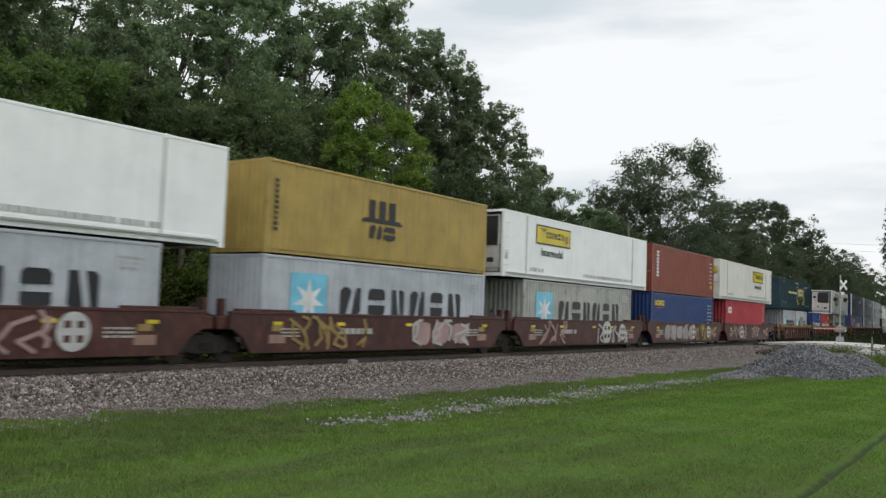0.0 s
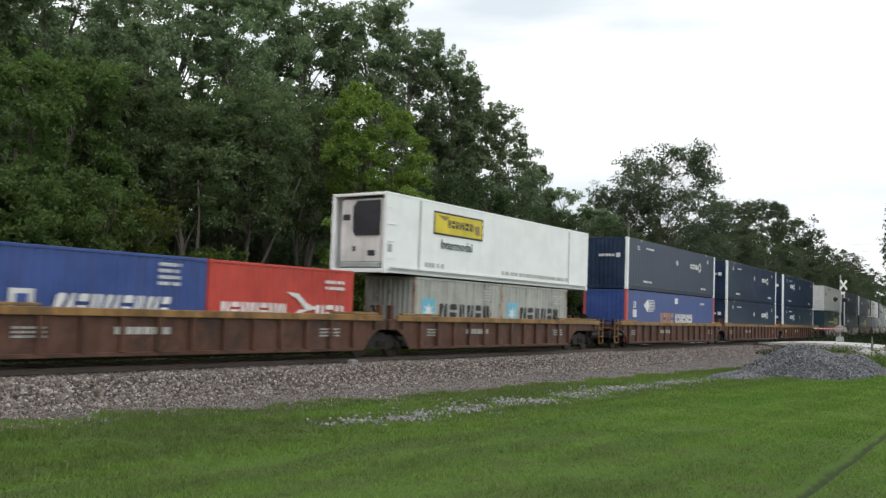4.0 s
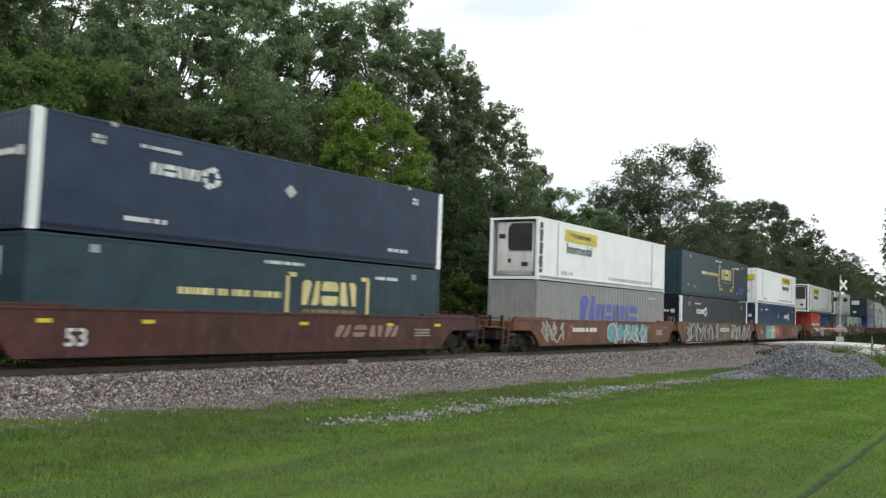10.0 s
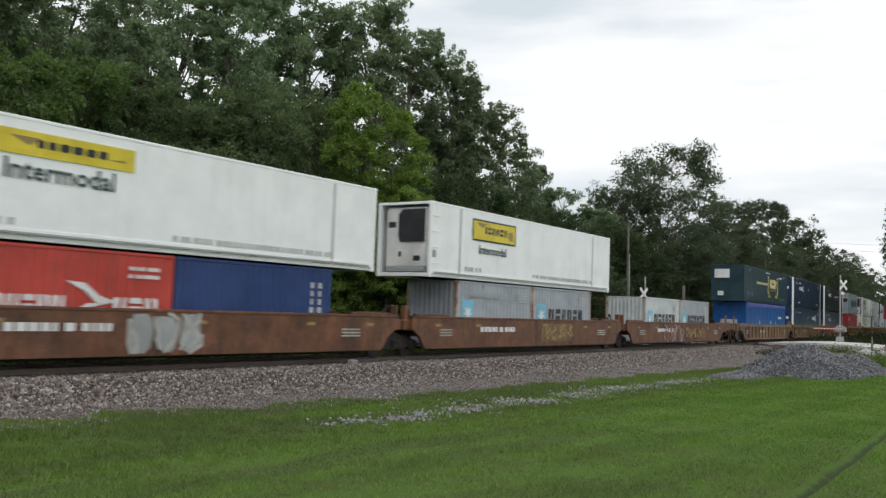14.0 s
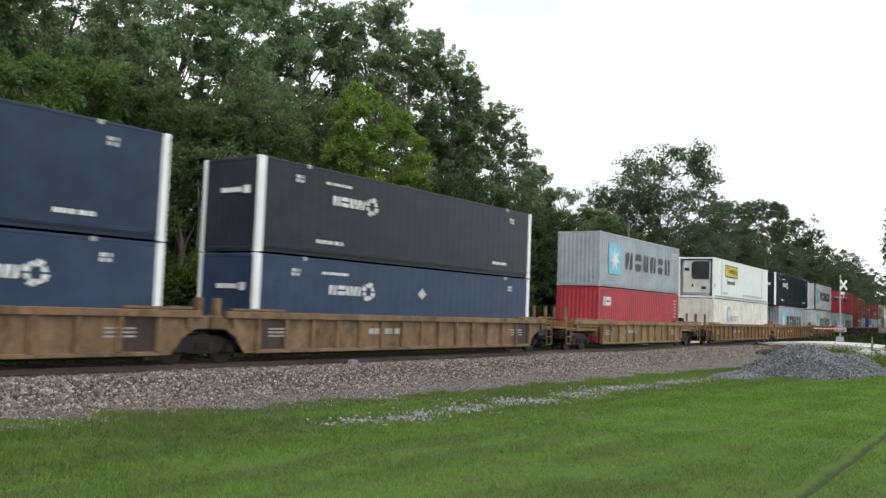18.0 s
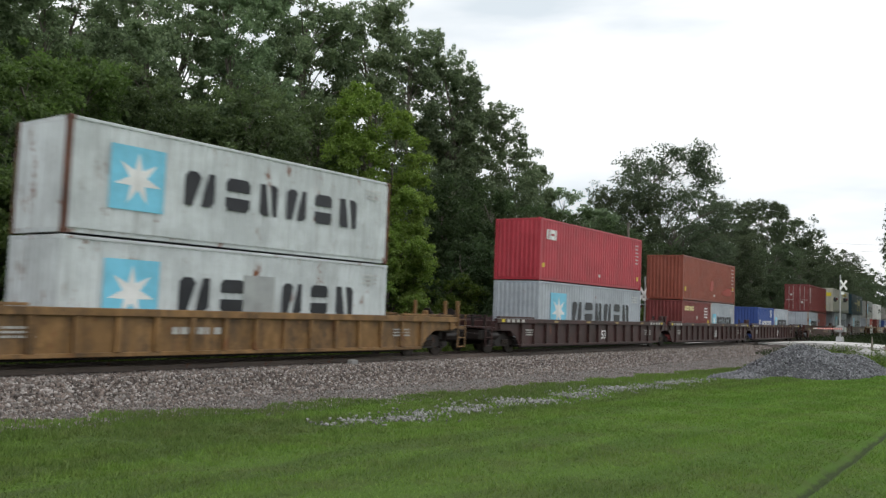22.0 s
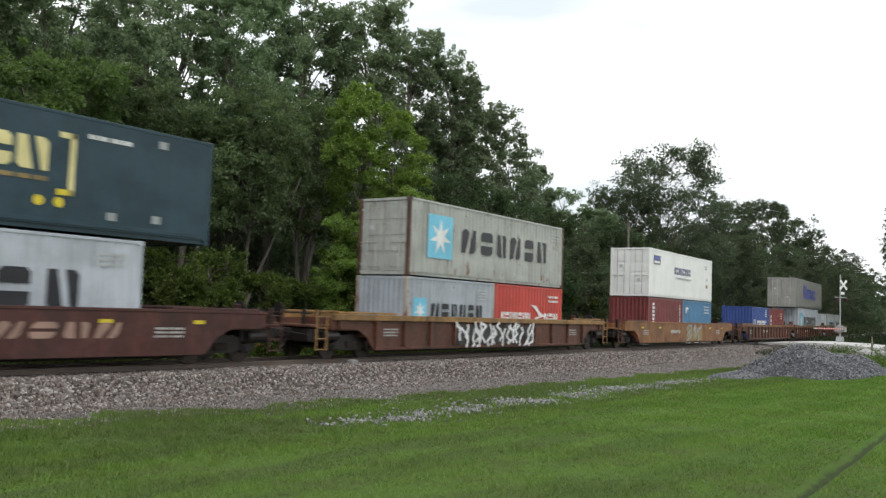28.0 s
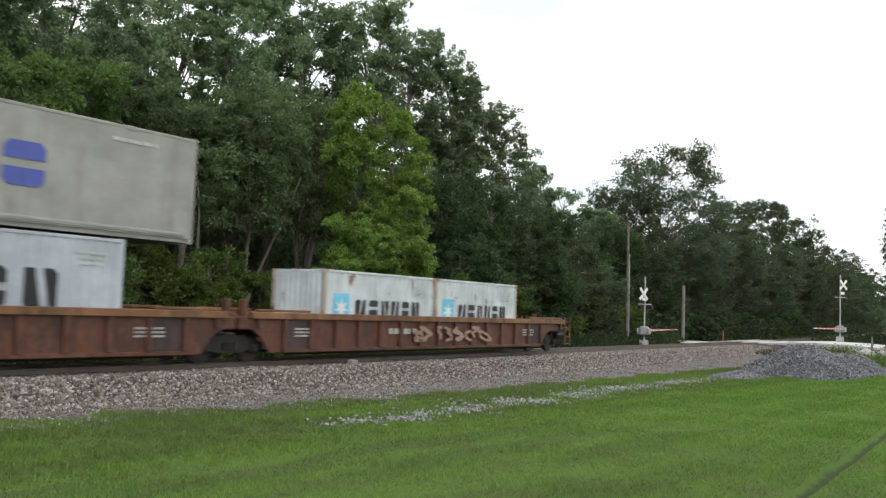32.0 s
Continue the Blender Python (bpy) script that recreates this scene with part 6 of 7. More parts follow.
def well_car(style, mat, chord, size, left, right, label, numbers="bars", deck=None):
    """One unit. left and right: metres from its middle to the joint and whether that is a coupler."""
    top = thing("well_car", label, "freight car", "cars of the train")
    bot = {53: 8.0, 40: 6.0}[size]
    tl, tr = left[0] - (1.45 if left[1] else 0.42), right[0] - (1.45 if right[1] else 0.42)
    zt = 1.50
    bl, br = bot if left[1] else max(bot, left[0] - 1.25), bot if right[1] else max(bot, right[0] - 1.25)
    tan = mat in (W_TAN, W_GOLD, W_YELLOW)
    for j in (-1, 1):
        name = "side_sill"
        if style == "smooth":
            sill = part(name, Geo().prism(sill_poly(bl, br, tl, tr, 0.30, zt), -1.48 if j < 0 else 1.36, -1.36 if j < 0 else 1.48), mat, top)
            part("top_edge", Geo().box(-tl, tr, (-1.50 if j < 0 else 1.34), (-1.34 if j < 0 else 1.50), zt - 0.07, zt + 0.012, 0.012), mat, sill)
        else:
            sill = part(name, Geo().prism(sill_poly(bl, br, tl, tr, 0.30, zt - 0.16, mat is W_YELLOW), -1.375 if j < 0 else 1.34, -1.34 if j < 0 else 1.375), mat, top)
            part("top_chord", Geo().box(-tl, tr, (-1.49 if j < 0 else 1.33), (-1.33 if j < 0 else 1.49), zt - 0.20, zt, 0.015), chord, sill)
            part("bottom_chord", Geo().box(-bot, bot, (-1.44 if j < 0 else 1.33), (-1.33 if j < 0 else 1.44), 0.29, 0.40, 0.012), mat, sill)
            n = round(2 * bot / (1.12 if style == "ribbed" else 1.6))
            rib = shared(("rib", j), lambda: Geo().box(-0.065, 0.065, (-1.48 if j < 0 else 1.375), (-1.375 if j < 0 else 1.48), 0.40, 1.30, 0.012))
            if j < 0:
                for i in range(n + 1):
                    part("rib", rib, mat, sill, at=(-bot + 0.05 + i * (2 * bot - 0.1) / n, 0, 0))
                for x in (-tl + 0.35, tr - 0.35):
                    part("rib", shared(("end_rib", j), lambda: Geo().box(-0.06, 0.06, -1.475, -1.40, 1.02, 1.30, 0.012)), mat, sill, at=(x, 0, 0))
        for i, e in ((-1, tl), (1, tr)):
            part("guide_ledge", Geo().box(min(i * (bot - 1.1), i * (e - 0.25)), max(i * (bot - 1.1), i * (e - 0.25)), (-1.47 if j < 0 else 1.29), (-1.29 if j < 0 else 1.47), zt + 0.012, zt + 0.085, 0.01), chord, sill)
        part("underside_pipe", Geo().tube((-bot + 0.4, j * 1.12, 0.24), (bot - 0.4, j * 1.12, 0.24), 0.04, 0.04, 6), STEEL_DARK, top)
    part("well_floor", Geo().box(-bot, bot, -1.335, 1.335, 0.27, 0.352), STEEL_DARK, top)
    for i, (ext, coupled), e in ((-1, left, tl), (1, right, tr)):
        part("end_bulkhead", Geo().box(min(i * (bot + 0.42), i * (bot + 0.55)), max(i * (bot + 0.42), i * (bot + 0.55)), -1.33, 1.33, 0.74, 1.36, 0.02), mat, top)
        part("end_deck", Geo().box(min(i * (bot + 0.4), i * (e - 0.05)), max(i * (bot + 0.4), i * (e - 0.05)), -1.32, 1.32, 0.96, 1.08, 0.02), mat, top)
        if coupled:
            truck(top, i * (ext - 2.75))
            part("draft_sill", Geo().box(min(i * (e - 1.5), i * (ext - 0.55)), max(i * (e - 1.5), i * (ext - 0.55)), -0.32, 0.32, 0.72, 1.02, 0.03), STEEL_DARK, top)
            part("coupler", Geo().box(min(i * (ext - 0.56), i * (ext + 0.02)), max(i * (ext - 0.56), i * (ext + 0.02)), -0.17, 0.17, 0.70, 1.0, 0.05), STEEL_DARK, top)
            part("end_platform", Geo().box(min(i * (e - 0.1), i * (ext - 0.62)), max(i * (e - 0.1), i * (ext - 0.62)), -1.25, 1.25, 1.06, 1.14, 0.015), mat, top)
            for y in (-1.38, 1.30):
                lad = part("ladder", Geo().tube((i * (ext - 0.75), y, 0.32), (i * (ext - 0.75), y, 1.62), 0.03, 0.03, 6).tube((i * (ext - 1.22), y, 0.32), (i * (ext - 1.22), y, 1.62), 0.03, 0.03, 6), chord, top)
                for z in (0.36, 0.70, 1.04, 1.40):
                    part("rung", Geo().tube((i * (ext - 1.22), y, z), (i * (ext - 0.75), y, z), 0.018, 0.018, 6), chord, lad)
            part("draft_frame", Geo().box(min(i * (e - 0.6), i * (ext - 0.7)), max(i * (e - 0.6), i * (ext - 0.7)), -1.12, 1.12, 0.58, 1.05, 0.05), STEEL_DARK, top)
            part("brake_cylinder", Geo().tube((i * (ext - 1.9), -1.2, 0.78), (i * (ext - 1.2), -1.2, 0.78), 0.15, 0.15, 10), STEEL_DARK, top)
            for y in (-1.22, -0.62, 0.9):
                part("end_post", Geo().box(i * (ext - 1.0) - 0.06, i * (ext - 1.0) + 0.06, y, y + 0.12, 1.1, 2.12 if tan else 1.62, 0.015), chord if tan else STEEL_DARK, top)
            part("grab_rail", Geo().tube((i * (ext - 0.72), -1.2, 1.5), (i * (ext - 0.72), 1.2, 1.5), 0.022, 0.022, 6), STEEL_DARK, top)
            part("uncoupling_lever", Geo().tube((i * (ext - 0.5), -1.3, 0.82), (i * (ext - 0.35), -0.1, 0.92), 0.02, 0.02, 6), STEEL_DARK, top)
            part("brake_stand", Geo().box(i * (ext - 0.95) - 0.07, i * (ext - 0.95) + 0.07, 0.35, 0.60, 1.1, 1.72, 0.03), mat, top)
            part("brake_wheel", Geo().tube((i * (ext - 0.86), 0.47, 1.56), (i * (ext - 0.82), 0.47, 1.56), 0.27, 0.27, 16), STEEL_DARK, top)
            part("air_hose", Geo().tube((i * (ext - 0.55), -0.3, 0.72), (i * (ext - 0.2), -0.3, 0.30), 0.03, 0.03, 6), STEEL_DARK, top)
        else:
            part("joint_arm", Geo().box(min(i * (e - 0.4), i * (ext - 0.02)), max(i * (e - 0.4), i * (ext - 0.02)), -0.45, 0.45, 0.90, 1.22, 0.05), STEEL_DARK, top)
            part("hose_loop", Geo().tube((i * (e - 0.2), -0.6, 1.1), (i * (ext - 0.05), -0.6, 1.75), 0.03, 0.03, 6).tube((i * (ext - 0.05), -0.6, 1.75), (i * (ext - 0.04), -0.6, 1.85), 0.06, 0.05, 8), STEEL_DARK, top)
            part("joint_bracket", Geo().box(min(i * (ext - 0.62), i * (ext - 0.06)), max(i * (ext - 0.62), i * (ext - 0.06)), -1.36, -1.14, 0.98, 1.36, 0.03), mat, top)
            part("joint_post", Geo().box(i * (ext - 0.30) - 0.09, i * (ext - 0.30) + 0.09, -1.30, -1.08, 1.02, 1.86, 0.02), mat, top)
            if i > 0:
                truck(top, ext)
    yl = -1.486 if style == "smooth" else -1.380
    if style == "ribbed" and mat in (W_TAN, W_RUST):
        for x in (-bot + 0.12, bot - 1.20):
            part("end_patch", Geo().box(x, x + 1.06, -1.388, -1.37, 0.42, 1.28), W_PATCH, top, "dark repainted panel near the end")
    d = Side(top, 0, -2 * yl + (0.018 if style == "ribbed" else 0))
    if numbers == "53":
        x = 0.45 if style != "smooth" else -7.1
        lettering("53", 0.44, D_WHITE, top, x, yl - 0.006, 0.58, "size_mark")
    if not (numbers == "53" and style == "smooth"):
        d.bars(-bot + 0.5, -bot + 1.3, 0.98, 3, 0.055, D_SILVER, seed=int(left[0] * 10))
    d.bars(bot - 1.6, bot - 0.7, 0.98, 3, 0.055, D_SILVER, seed=int(right[0] * 10) + 1)
    if numbers == "bars":
        if mat is W_TTX:
            d.bars(-4.65, -1.95, 0.93, 1, 0.20, D_WHITE, seed=5)
        else:
            d.bars(-2.9, -1.2, 0.85, 1, 0.19, D_SILVER, seed=5)
    if style == "smooth" and size == 40:
        for x in (-bot + 0.15, bot - 0.65):
            d.rect(x, x + 0.42, 0.94, 1.12, D_OCHRE, "plate")
            d.rect(x - 0.1, x + 0.55, 0.58, 0.84, D_WORN, "plate")
    if style == "smooth":
        for x in (-bot + 0.2, -bot + 3.0, 0.6, bot - 3.2, bot - 0.4):
            d.rect(x, x + 0.36, 1.13, 1.23, D_OCHRE if mat is W_TTX else D_YELLOW, "reflector")
    elif mat is W_DARK:
        for k in range(5):
            d2 = Side(top, 0, 2.98)
            d2.rect(-tl + 0.4 + k * 0.42, -tl + 0.62 + k * 0.42, zt - 0.16, zt - 0.03, D_SILVER if k else D_YELLOW, "reflector", 0.008)
            d2.rect(tr - 0.62 - k * 0.42, tr - 0.4 - k * 0.42, zt - 0.16, zt - 0.03, D_SILVER if k else D_YELLOW, "reflector", 0.008)
        for x in (-5, -1.5, 2, 5.5):
            Side(top, 0, 2.98).rect(x, x + 0.4, zt - 0.14, zt - 0.05, D_OCHRE, "reflector", 0.008)
    return top


# ---- the train: each unit's middle at the start of the clip, its well, and its load ----
def pair(a, b):
    return [(a, -3.06), (b, 3.06)]


BROWN_SMOOTH = ("smooth", W_BROWN, W_BROWN, 40, "red-brown smooth-sided well car with sprayed graffiti")
RIB_YELLOW40 = ("ribbed", W_RUSTDARK, CHORD_YELLOW, 40, "rusty ribbed well car with a yellow-brown top edge")
RIB_YELLOW53 = ("ribbed", W_RUSTDARK, CHORD_YELLOW, 53, "rusty ribbed well car with a yellow-brown top edge")
RED53 = ("smooth", W_BROWN, W_BROWN, 53, "red-brown smooth-sided well car with white markings")
TTX53 = ("smooth", W_TTX, W_TTX, 53, "orange-rust smooth-sided well car with sprayed graffiti")
TAN53 = ("ribbed", W_TAN, W_TAN, 53, "tan ribbed well car with rust stains")
GOLD53 = ("ribbed", W_GOLD, W_GOLD, 53, "gold-tan ribbed well car with rust stains")
DARK53 = ("ribbed", W_DARK, W_DARK, 53, "dark brown ribbed well car with a painted size number")
SINGLE40 = ("ribbed", W_YELLOW, W_YELLOW, 40, "short yellow ribbed well car")
SINGLE53 = ("wide", W_RUST, CHORD_YELLOW, 53, "rusty orange-brown well car with black and white graffiti")
SMOOTH_GOLD = ("smooth", paint("ochre_rust_well_car", (0.26, 0.115, 0.042), 0.45, 0.22, 0.8), W_RUST, 53, "ochre and rust smooth-sided well car with yellow patches")
RUST53 = ("ribbed", W_RUST, paint("tan_brown_chord", (0.19, 0.088, 0.038), 0.45, 0.2, 0.8), 53, "rust-brown ribbed well car")

TRAIN = [
    # set of five short wells
    (6.6, BROWN_SMOOTH, [lambda: sign_box("plain")], lambda: [(star_box(P_GREYLIGHT), 0)]),
    (22.35, BROWN_SMOOTH, [mustard_box], lambda: [(star_box(P_GREYLIGHT), 0)]),
    (37.75, BROWN_SMOOTH, [lambda: sign_box("reefer")], lambda: [(star_box(P_BEIGE, "grey-beige stained shipping container with a white star"), 0)]),
    (53.05, BROWN_SMOOTH, [lambda: plain_40(P_REDBROWN, "red-brown steel shipping container with white number marks", "column", True)], lambda: [(plain_40(P_BLUE, "deep blue steel shipping container with a small yellow wordmark", "yellow_word"), 0)]),
    (68.45, BROWN_SMOOTH, [lambda: sign_box("doors", (9.6, 13.0), mat=P_IVORY)], lambda: [(plain_40(P_RED, "red steel shipping container with a small white wordmark", "word"), 0)]),
    # set of three short wells
    (88.1, RIB_YELLOW40, [bracket_box], lambda: pair(star_box_small(P_GREYBLUE), star_box_small(P_PALE, "pale stained 20-foot container with a grey repair patch", 1))),
    (103.95, RIB_YELLOW40, [], lambda: pair(small_box(P_MIDBLUE, "mid-blue 20-foot container with white script marks", "script"), small_box(P_ORANGE, "orange-red 20-foot container with white marks", "bird"))),
    (119.55, RIB_YELLOW40, [lambda: sign_box("reefer")], lambda: pair(star_box_small(P_BEIGE), star_box_small(P_BEIGE))),
    # three long wells
    (140.75, RIB_YELLOW53, [lambda: knot_box(P_NAVY, 10.75)], lambda: [(coded_box(), 0)]),
    (160.07, RIB_YELLOW53, [lambda: knot_box(P_NAVY, 10.75)], lambda: [(knot_box(P_NAVY, 10.75), 0)]),
    (179.3, RIB_YELLOW53, [knot_box], lambda: [(knot_box(), 0)]),
    # three long smooth wells
    (202.9, RED53, [slat_box], lambda: [(bracket_box(), 0)]),
    (222.1, RED53, [knot_box], lambda: [(knot_box(), 0)]),
    (241.3, RED53, [knot_box], lambda: [(bracket_box(), 0)]),
    (265.0, TTX53, [lambda: sign_box("reefer", (2.70, 6.32), False)], lambda: [(word_grey_box(P_COOLGREY, "steel grey ribbed 53-foot container with large blue marks", "plain"), 0)]),
    (284.3, TTX53, [lambda: bracket_box(smudge=True)], lambda: [(knot_box(P_BLACKNAVY), 0)]),
    (303.65, TTX53, [lambda: sign_box("doors", (9.60, 13.30), False)], lambda: [(knot_box(P_NAVY2, 10.75), 0)]),
    (327.1, TTX53, [lambda: sign_box("reefer", (3.05, 6.60), False)], lambda: pair(small_box(P_ORANGE, "orange-red 20-foot container with white marks", "bird"), small_box(P_BLUE, "deep blue 20-foot container with pale number marks", "tall_marks"))),
    (346.45, TTX53, [lambda: sign_box("reefer")], lambda: pair(star_box_small(P_GREYBLUE, "grey-blue 20-foot container with a thin line of lettering", word=False), star_box_small(P_GREYBLUE))),
    (366.0, TTX53, [], lambda: pair(star_box_small(), star_box_small(P_GREYBLUE))),
    # tan ribbed wells
    (389.15, TAN53, [bracket_box], lambda: [(open_blue_box(), 0)]),
    (408.3, TAN53, [knot_box], lambda: [(knot_box(P_NAVY2, 10.75), 0)]),
    (427.6, TAN53, [lambda: knot_box(P_BLACKNAVY)], lambda: [(knot_box(P_NAVY2), 0)]),
    (449.25, SINGLE40, [lambda: star_box()], lambda: [(plain_40(P_RED, "red steel shipping container with a small white wordmark", "word"), 0)]),
    (470.65, GOLD53, [lambda: sign_box("reefer")], lambda: [(wave_box(), 0)]),
    (489.95, GOLD53, [lambda: knot_box(P_BLACKNAVY)], lambda: [(star_box(), 0)]),
    (509.3, GOLD53, [lambda: star_box(P_PALE, "pale rust-stained shipping container with a white star", post=W_RUST)], lambda: [(star_box(P_PALE, "pale stained shipping container with a grey repair patch", patched=True), 0)]),
    (532.5, DARK53, [lambda: plain_40(P_RED, "red steel shipping container with a small white wordmark", "word")], lambda: [(star_box(), 0)]),
    (551.95, DARK53, [lambda: plain_40(P_ORANGEBROWN, "orange-brown steel shipping container with red patches", "plain")], lambda: pair(small_box(P_MAROON, "maroon 20-foot container with cream marks", "yellow"), star_box_small(P_GREYBLUE, "clean grey-blue 20-foot container with a small emblem"))),
    (571.5, DARK53, [], lambda: pair(small_box(P_MIDBLUE, "mid-blue 20-foot container with white script marks", "script"), star_box_small(P_GREYBLUE, "clean grey-blue 20-foot container with a small emblem"))),
    (594.75, RED53, [lambda: plain_40(P_MAROON, "maroon steel shipping container with end doors", "column", True)], lambda: pair(star_box_small(P_GREYBLUE), small_box(P_MAROON, "maroon 20-foot container with a pale blue dot", "dot"))),
    (613.95, RED53, [lambda: sign_box("doors", (9.90, 13.50), False, P_CREAM, label="cream 53-foot container with a yellow sign and end doors")], lambda: [(star_box(), 0)]),
    (633.95, RED53, [bracket_box], lambda: [(star_box(P_GREYLIGHT), 0)]),
    (657.2, SINGLE53, [lambda: star_box(P_BEIGE, "grey-beige stained shipping container with end doors and a star", True, post=W_RUSTDARK)], lambda: pair(star_box_small(P_GREYBLUE), small_box(P_ORANGE, "orange-red 20-foot container with white marks", "bird"))),
    (680.5, SMOOTH_GOLD, [sea_box], lambda: pair(small_box(P_MAROON, "maroon 20-foot container with white stacked marks", "column"), small_box(P_SKYBLUE, "faded blue 20-foot container with a white square", "square"))),
    (704.1, RUST53, [], lambda: pair(small_box(P_MIDBLUE, "mid-blue 20-foot container with white script marks", "script"), small_box(P_MAROON, "maroon 20-foot container with two pale marks", "two"))),
    (723.1, RUST53, [lambda: word_grey_box(P_WARMGREY, "warm grey 53-foot container with large blue marks and end doors", "doors")], lambda: [(star_box(P_GREYLIGHT), 0)]),
    (742.6, RUST53, [], lambda: pair(star_box_small(P_PALE), star_box_small(P_PALE))),
]
SETS = [5, 3, 3, 3, 3, 3, 3, 1, 3, 3, 3, 1, 1, 3]
SPEED, START = 22.4246, 0.8988
FLOOR_Z = 0.36
RUNS = []
index = 0
mids = [row[0] for row in TRAIN]
for size in SETS:
    for k in range(size):
        mid, spec, tops, lower = TRAIN[index]
        style, mat, chord, length, label = spec
        lead, last = k == 0, k == size - 1
        gap_l = (mid - mids[index - 1]) / 2 if index else 9.8
        gap_r = (mids[index + 1] - mid) / 2 if index + 1 < len(mids) else 11.6
        car = well_car(style, mat, chord, length, (gap_l, lead), (gap_r, last), label, "53" if mat in (W_DARK, W_BROWN) and length == 53 else "bars")
        RUNS.append((car, mid, 0.0))
        ht = 2.896
        for ob, dx in lower():
            RUNS.append((ob, mid + dx, FLOOR_Z))
            if dx:
                ht = 2.591
        for build in tops:
            RUNS.append((build(), mid, FLOOR_Z + ht + 0.03))
        TRAIN[index] = (mid, car)
        index += 1

# sprayed shapes and painted panels on the sides of the cars
for i, x0, x1, z0, z1, mats, seed, letters in (
        (0, -3.5, 3.0, 0.45, 1.4, (None, D_PINK), 1, 5), (1, -5.2, -1.6, 0.40, 1.40, (None, D_OCHRE), 2, 4), (1, 1.0, 4.6, 0.42, 1.35, (D_PINK, D_SILVER), 3, 3), (2, -5.0, -2.2, 0.42, 1.42, (None, D_PINK), 4, 3),
        (2, 1.2, 5.0, 0.40, 1.30, (None, D_SILVER), 5, 4), (3, -4.6, 1.0, 0.42, 1.35, (D_GREYPATCH, D_PINK), 6, 5), (3, 1.4, 5.2, 0.42, 1.35, (None, D_OCHRE), 7, 4), (4, -4.9, -1.0, 0.42, 1.42, (None, D_PINK), 8, 4),
        (4, 0.6, 3.0, 0.5, 1.35, (None, D_PINK), 9, 3), (11, -5.2, 3.8, 0.36, 1.44, (None, D_SILVER), 10, 10), (12, -5.6, -3.3, 0.40, 1.40, (D_SILVER, D_SOOT), 11, 4), (12, -0.6, 7.0, 0.36, 1.40, (D_SOOT, D_SILVER), 12, 9),
        (14, -7.9, -5.7, 0.40, 1.40, (None, D_SILVER), 13, 3), (14, -0.66, 4.86, 0.36, 1.40, (D_TEAL, D_FAINT), 14, 5), (15, -7.6, -0.6, 0.34, 1.46, (D_SOOT, D_SILVER), 15, 7), (15, 2.5, 8.2, 0.34, 1.40, (D_SOOT, D_SILVER), 16, 7),
        (16, -1.8, -0.35, 0.50, 1.40, (D_PINK, D_RED), 18, 2), (16, 5.0, 8.2, 0.40, 1.40, (D_SOOT, D_PINK), 19, 4), (17, -1.5, 0.8, 0.36, 1.40, (D_GREYPATCH, D_SILVER), 20, 3),
        (18, 0.2, 3.6, 0.62, 1.25, (None, D_OCHRE), 21, 4), (19, -3.6, 0.0, 0.36, 1.35, (None, D_PINK), 22, 4), (19, 0.4, 4.2, 0.6, 1.2, (None, D_OCHRE), 23, 5), (34, 0.0, 3.2, 0.36, 1.35, (D_OCHRE, D_GREYPATCH), 24, 3), (37, -2.0, 3.6, 0.6, 1.1, (None, D_WORN), 25, 6)):
    graffiti(TRAIN[i][1], x0, x1, z0, z1, mats, seed, letters=letters)
graffiti(TRAIN[33][1], -3.2, 2.9, 0.36, 1.30, (D_SOOT, D_WHITE), 30, y=-1.48, letters=7)
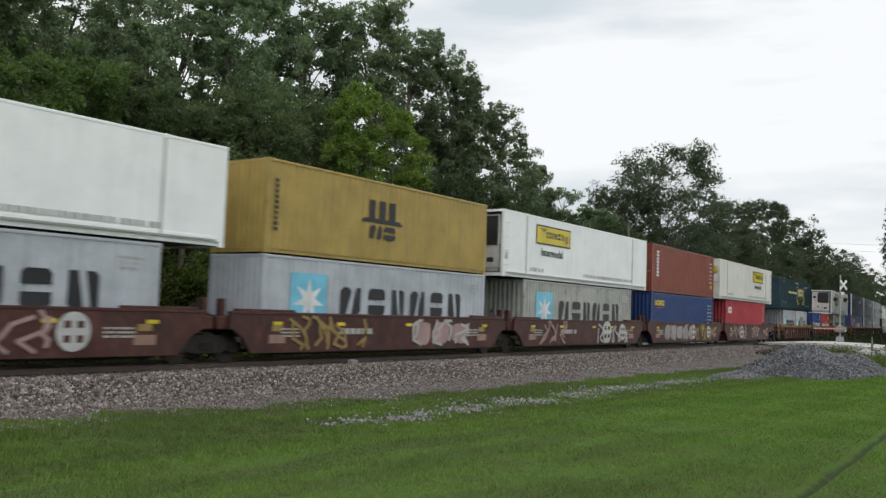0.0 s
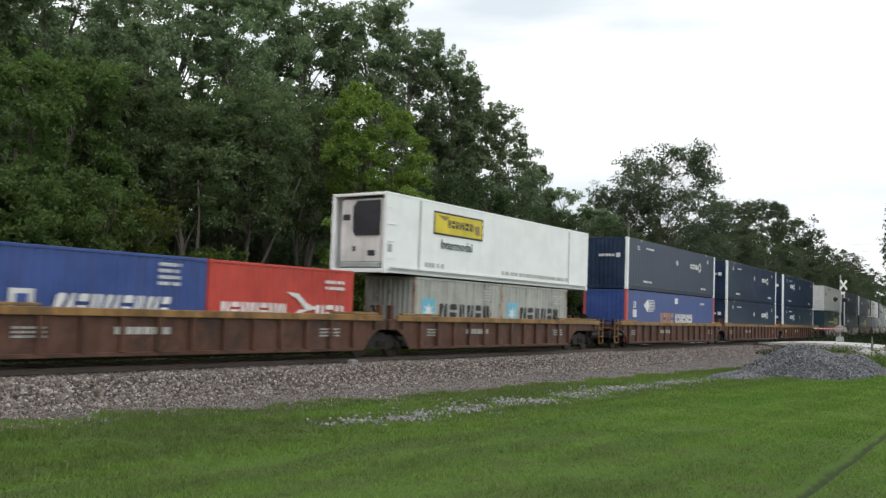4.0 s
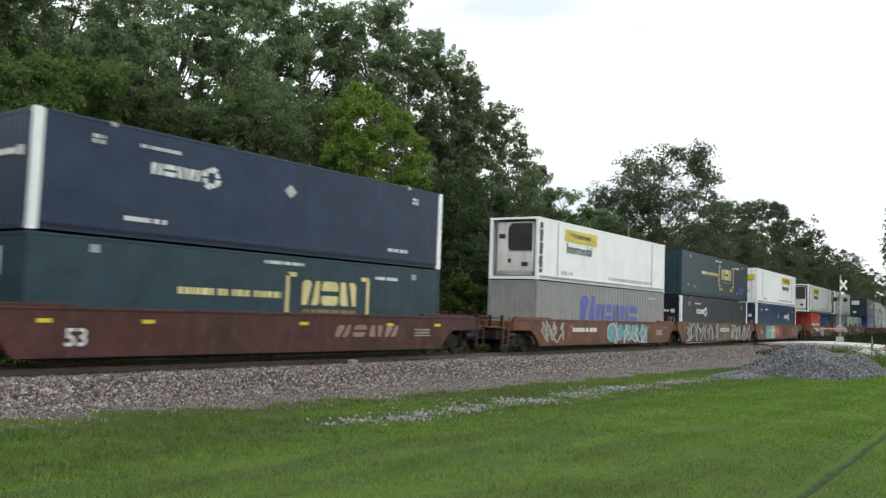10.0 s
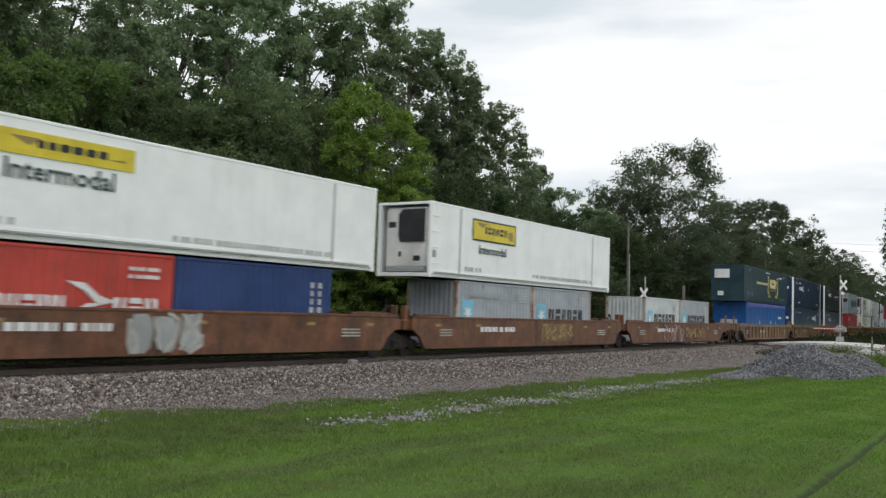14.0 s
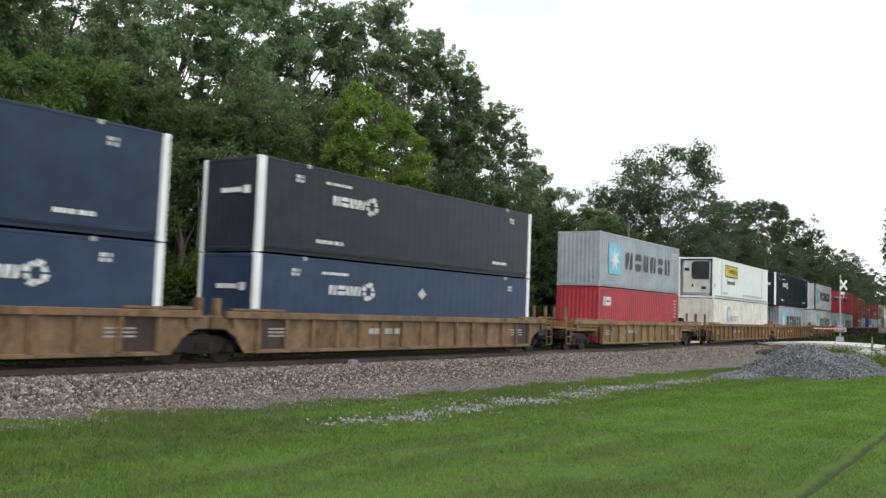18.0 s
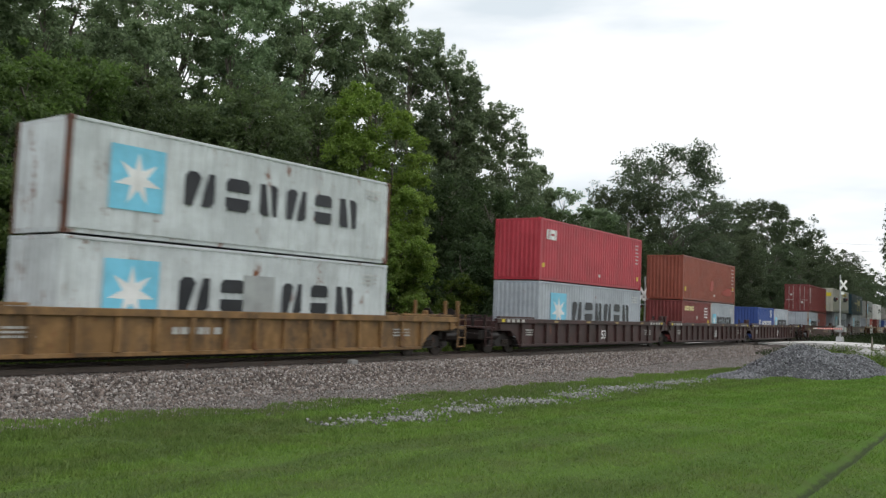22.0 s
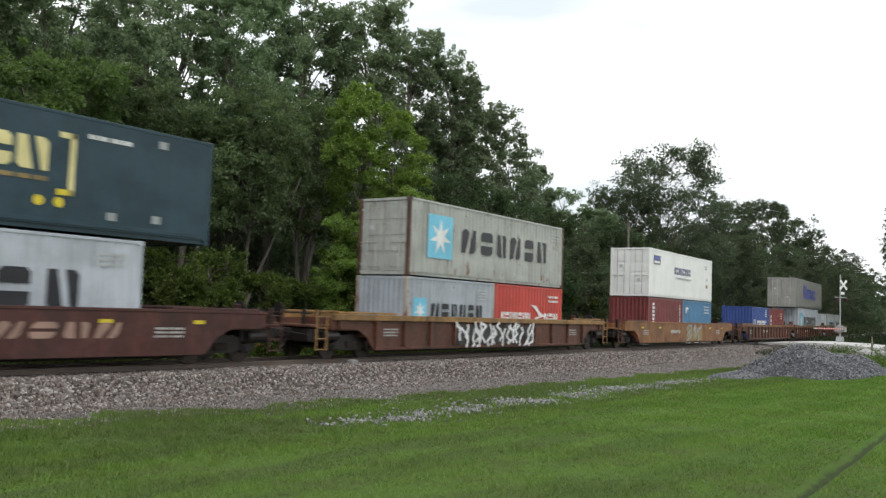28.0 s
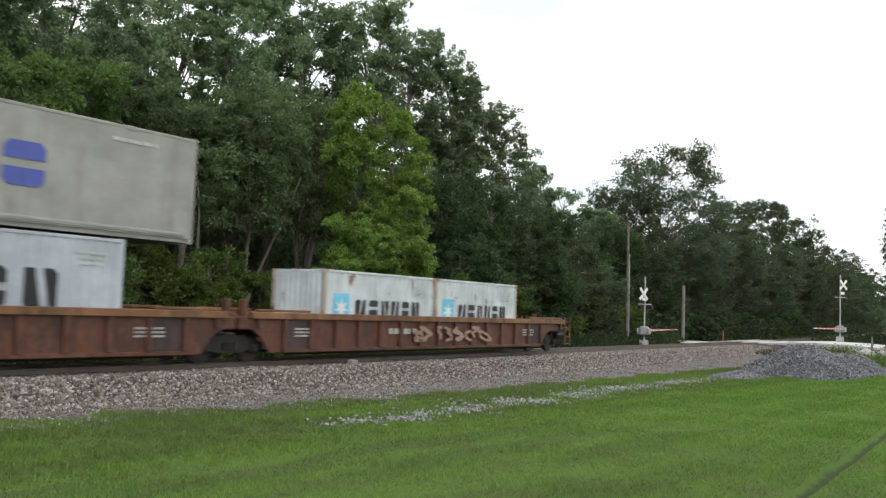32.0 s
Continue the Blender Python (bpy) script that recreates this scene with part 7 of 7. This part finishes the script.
for i, x, r in ((0, 3.6, 0.44), (2, 4.3, 0.40), (2, 2.3, 0.52), (3, 0.9, 0.42), (3, 4.1, 0.36), (4, -2.6, 0.44)):
    # round pale faces without features: a disc with four dark squares
    g = Geo()
    g.prism([(x + r * math.cos(k * math.pi / 9), 0.92 + r * 1.1 * math.sin(k * math.pi / 9)) for k in range(18)], -1.520, -1.49)
    disc = part("sprayed_disc", g, D_FAINT, TRAIN[i][1], "round white sprayed disc")
    for u in (-1, 1):
        for q in (-1, 1):
            part("dark_spot", Geo().box(x + u * 0.38 * r - 0.2 * r, x + u * 0.38 * r + 0.2 * r, -1.527, -1.515, 0.92 + q * 0.4 * r - 0.2 * r, 0.92 + q * 0.4 * r + 0.2 * r), W_BROWN, disc)
for i, x0, x1, z0, z1, mat, words in ((15, -0.5, 2.4, 0.36, 1.45, W_TAN, (0.0, 2.3)), (18, 0.4, 3.4, 0.5, 1.3, W_TAN, None), (16, -5.6, -1.83, 0.34, 1.46, D_TEAL, None), (16, 1.6, 3.1, 0.62, 1.22, W_PATCH, None), (34, 0.3, 3.2, 0.36, 1.2, D_OCHRE, None)):
    part("painted_panel", Geo().box(x0, x1, -1.492, -1.47, z0, z1), mat, TRAIN[i][1])
    if mat is D_TEAL:
        part("painted_stripe", Geo().box(-3.35, -2.72, -1.497, -1.47, z0 + 0.02, z1), D_YELLOW, TRAIN[i][1])
    if words:
        d = Side(TRAIN[i][1], 0, 3.0)
        d.rect(words[0], words[1], 0.86, 1.27, D_SOOT, "panel_ground")
        d.blocks(words[0] + 0.05, words[1] - 0.05, 0.92, 1.22, (1, 1, 1), D_WHITE, gap=0.15, proud=0.014)
for i in (13, 30, 32):
    Side(TRAIN[i][1], 0, 2.98).blocks(2.2, 5.3, 0.76, 1.15, (1, 1, 1, 1), D_WORN, "wordmark", 0.35, 0.12)

# marker light on the last coupler
eot = part("end_marker", Geo().box(11.25, 11.42, -0.2, 0.1, 1.02, 1.42, 0.04), D_OCHRE, TRAIN[-1][1], "small end-of-train marker box")


# ---- everything on the train runs along the track at one speed ----
def motions():
    for ob, mid, z in RUNS:
        times = [0.0]
        for s in range(230, -61, -15):
            t = (mid + START - s) / SPEED
            if 0.15 < t < 31.85:
                times.append(round(t * FPS) / FPS)
        times.append(32.0)
        walk(ob, [(t, pose_on(mid + START - SPEED * t, 0.0, z)) for t in times])


motions()
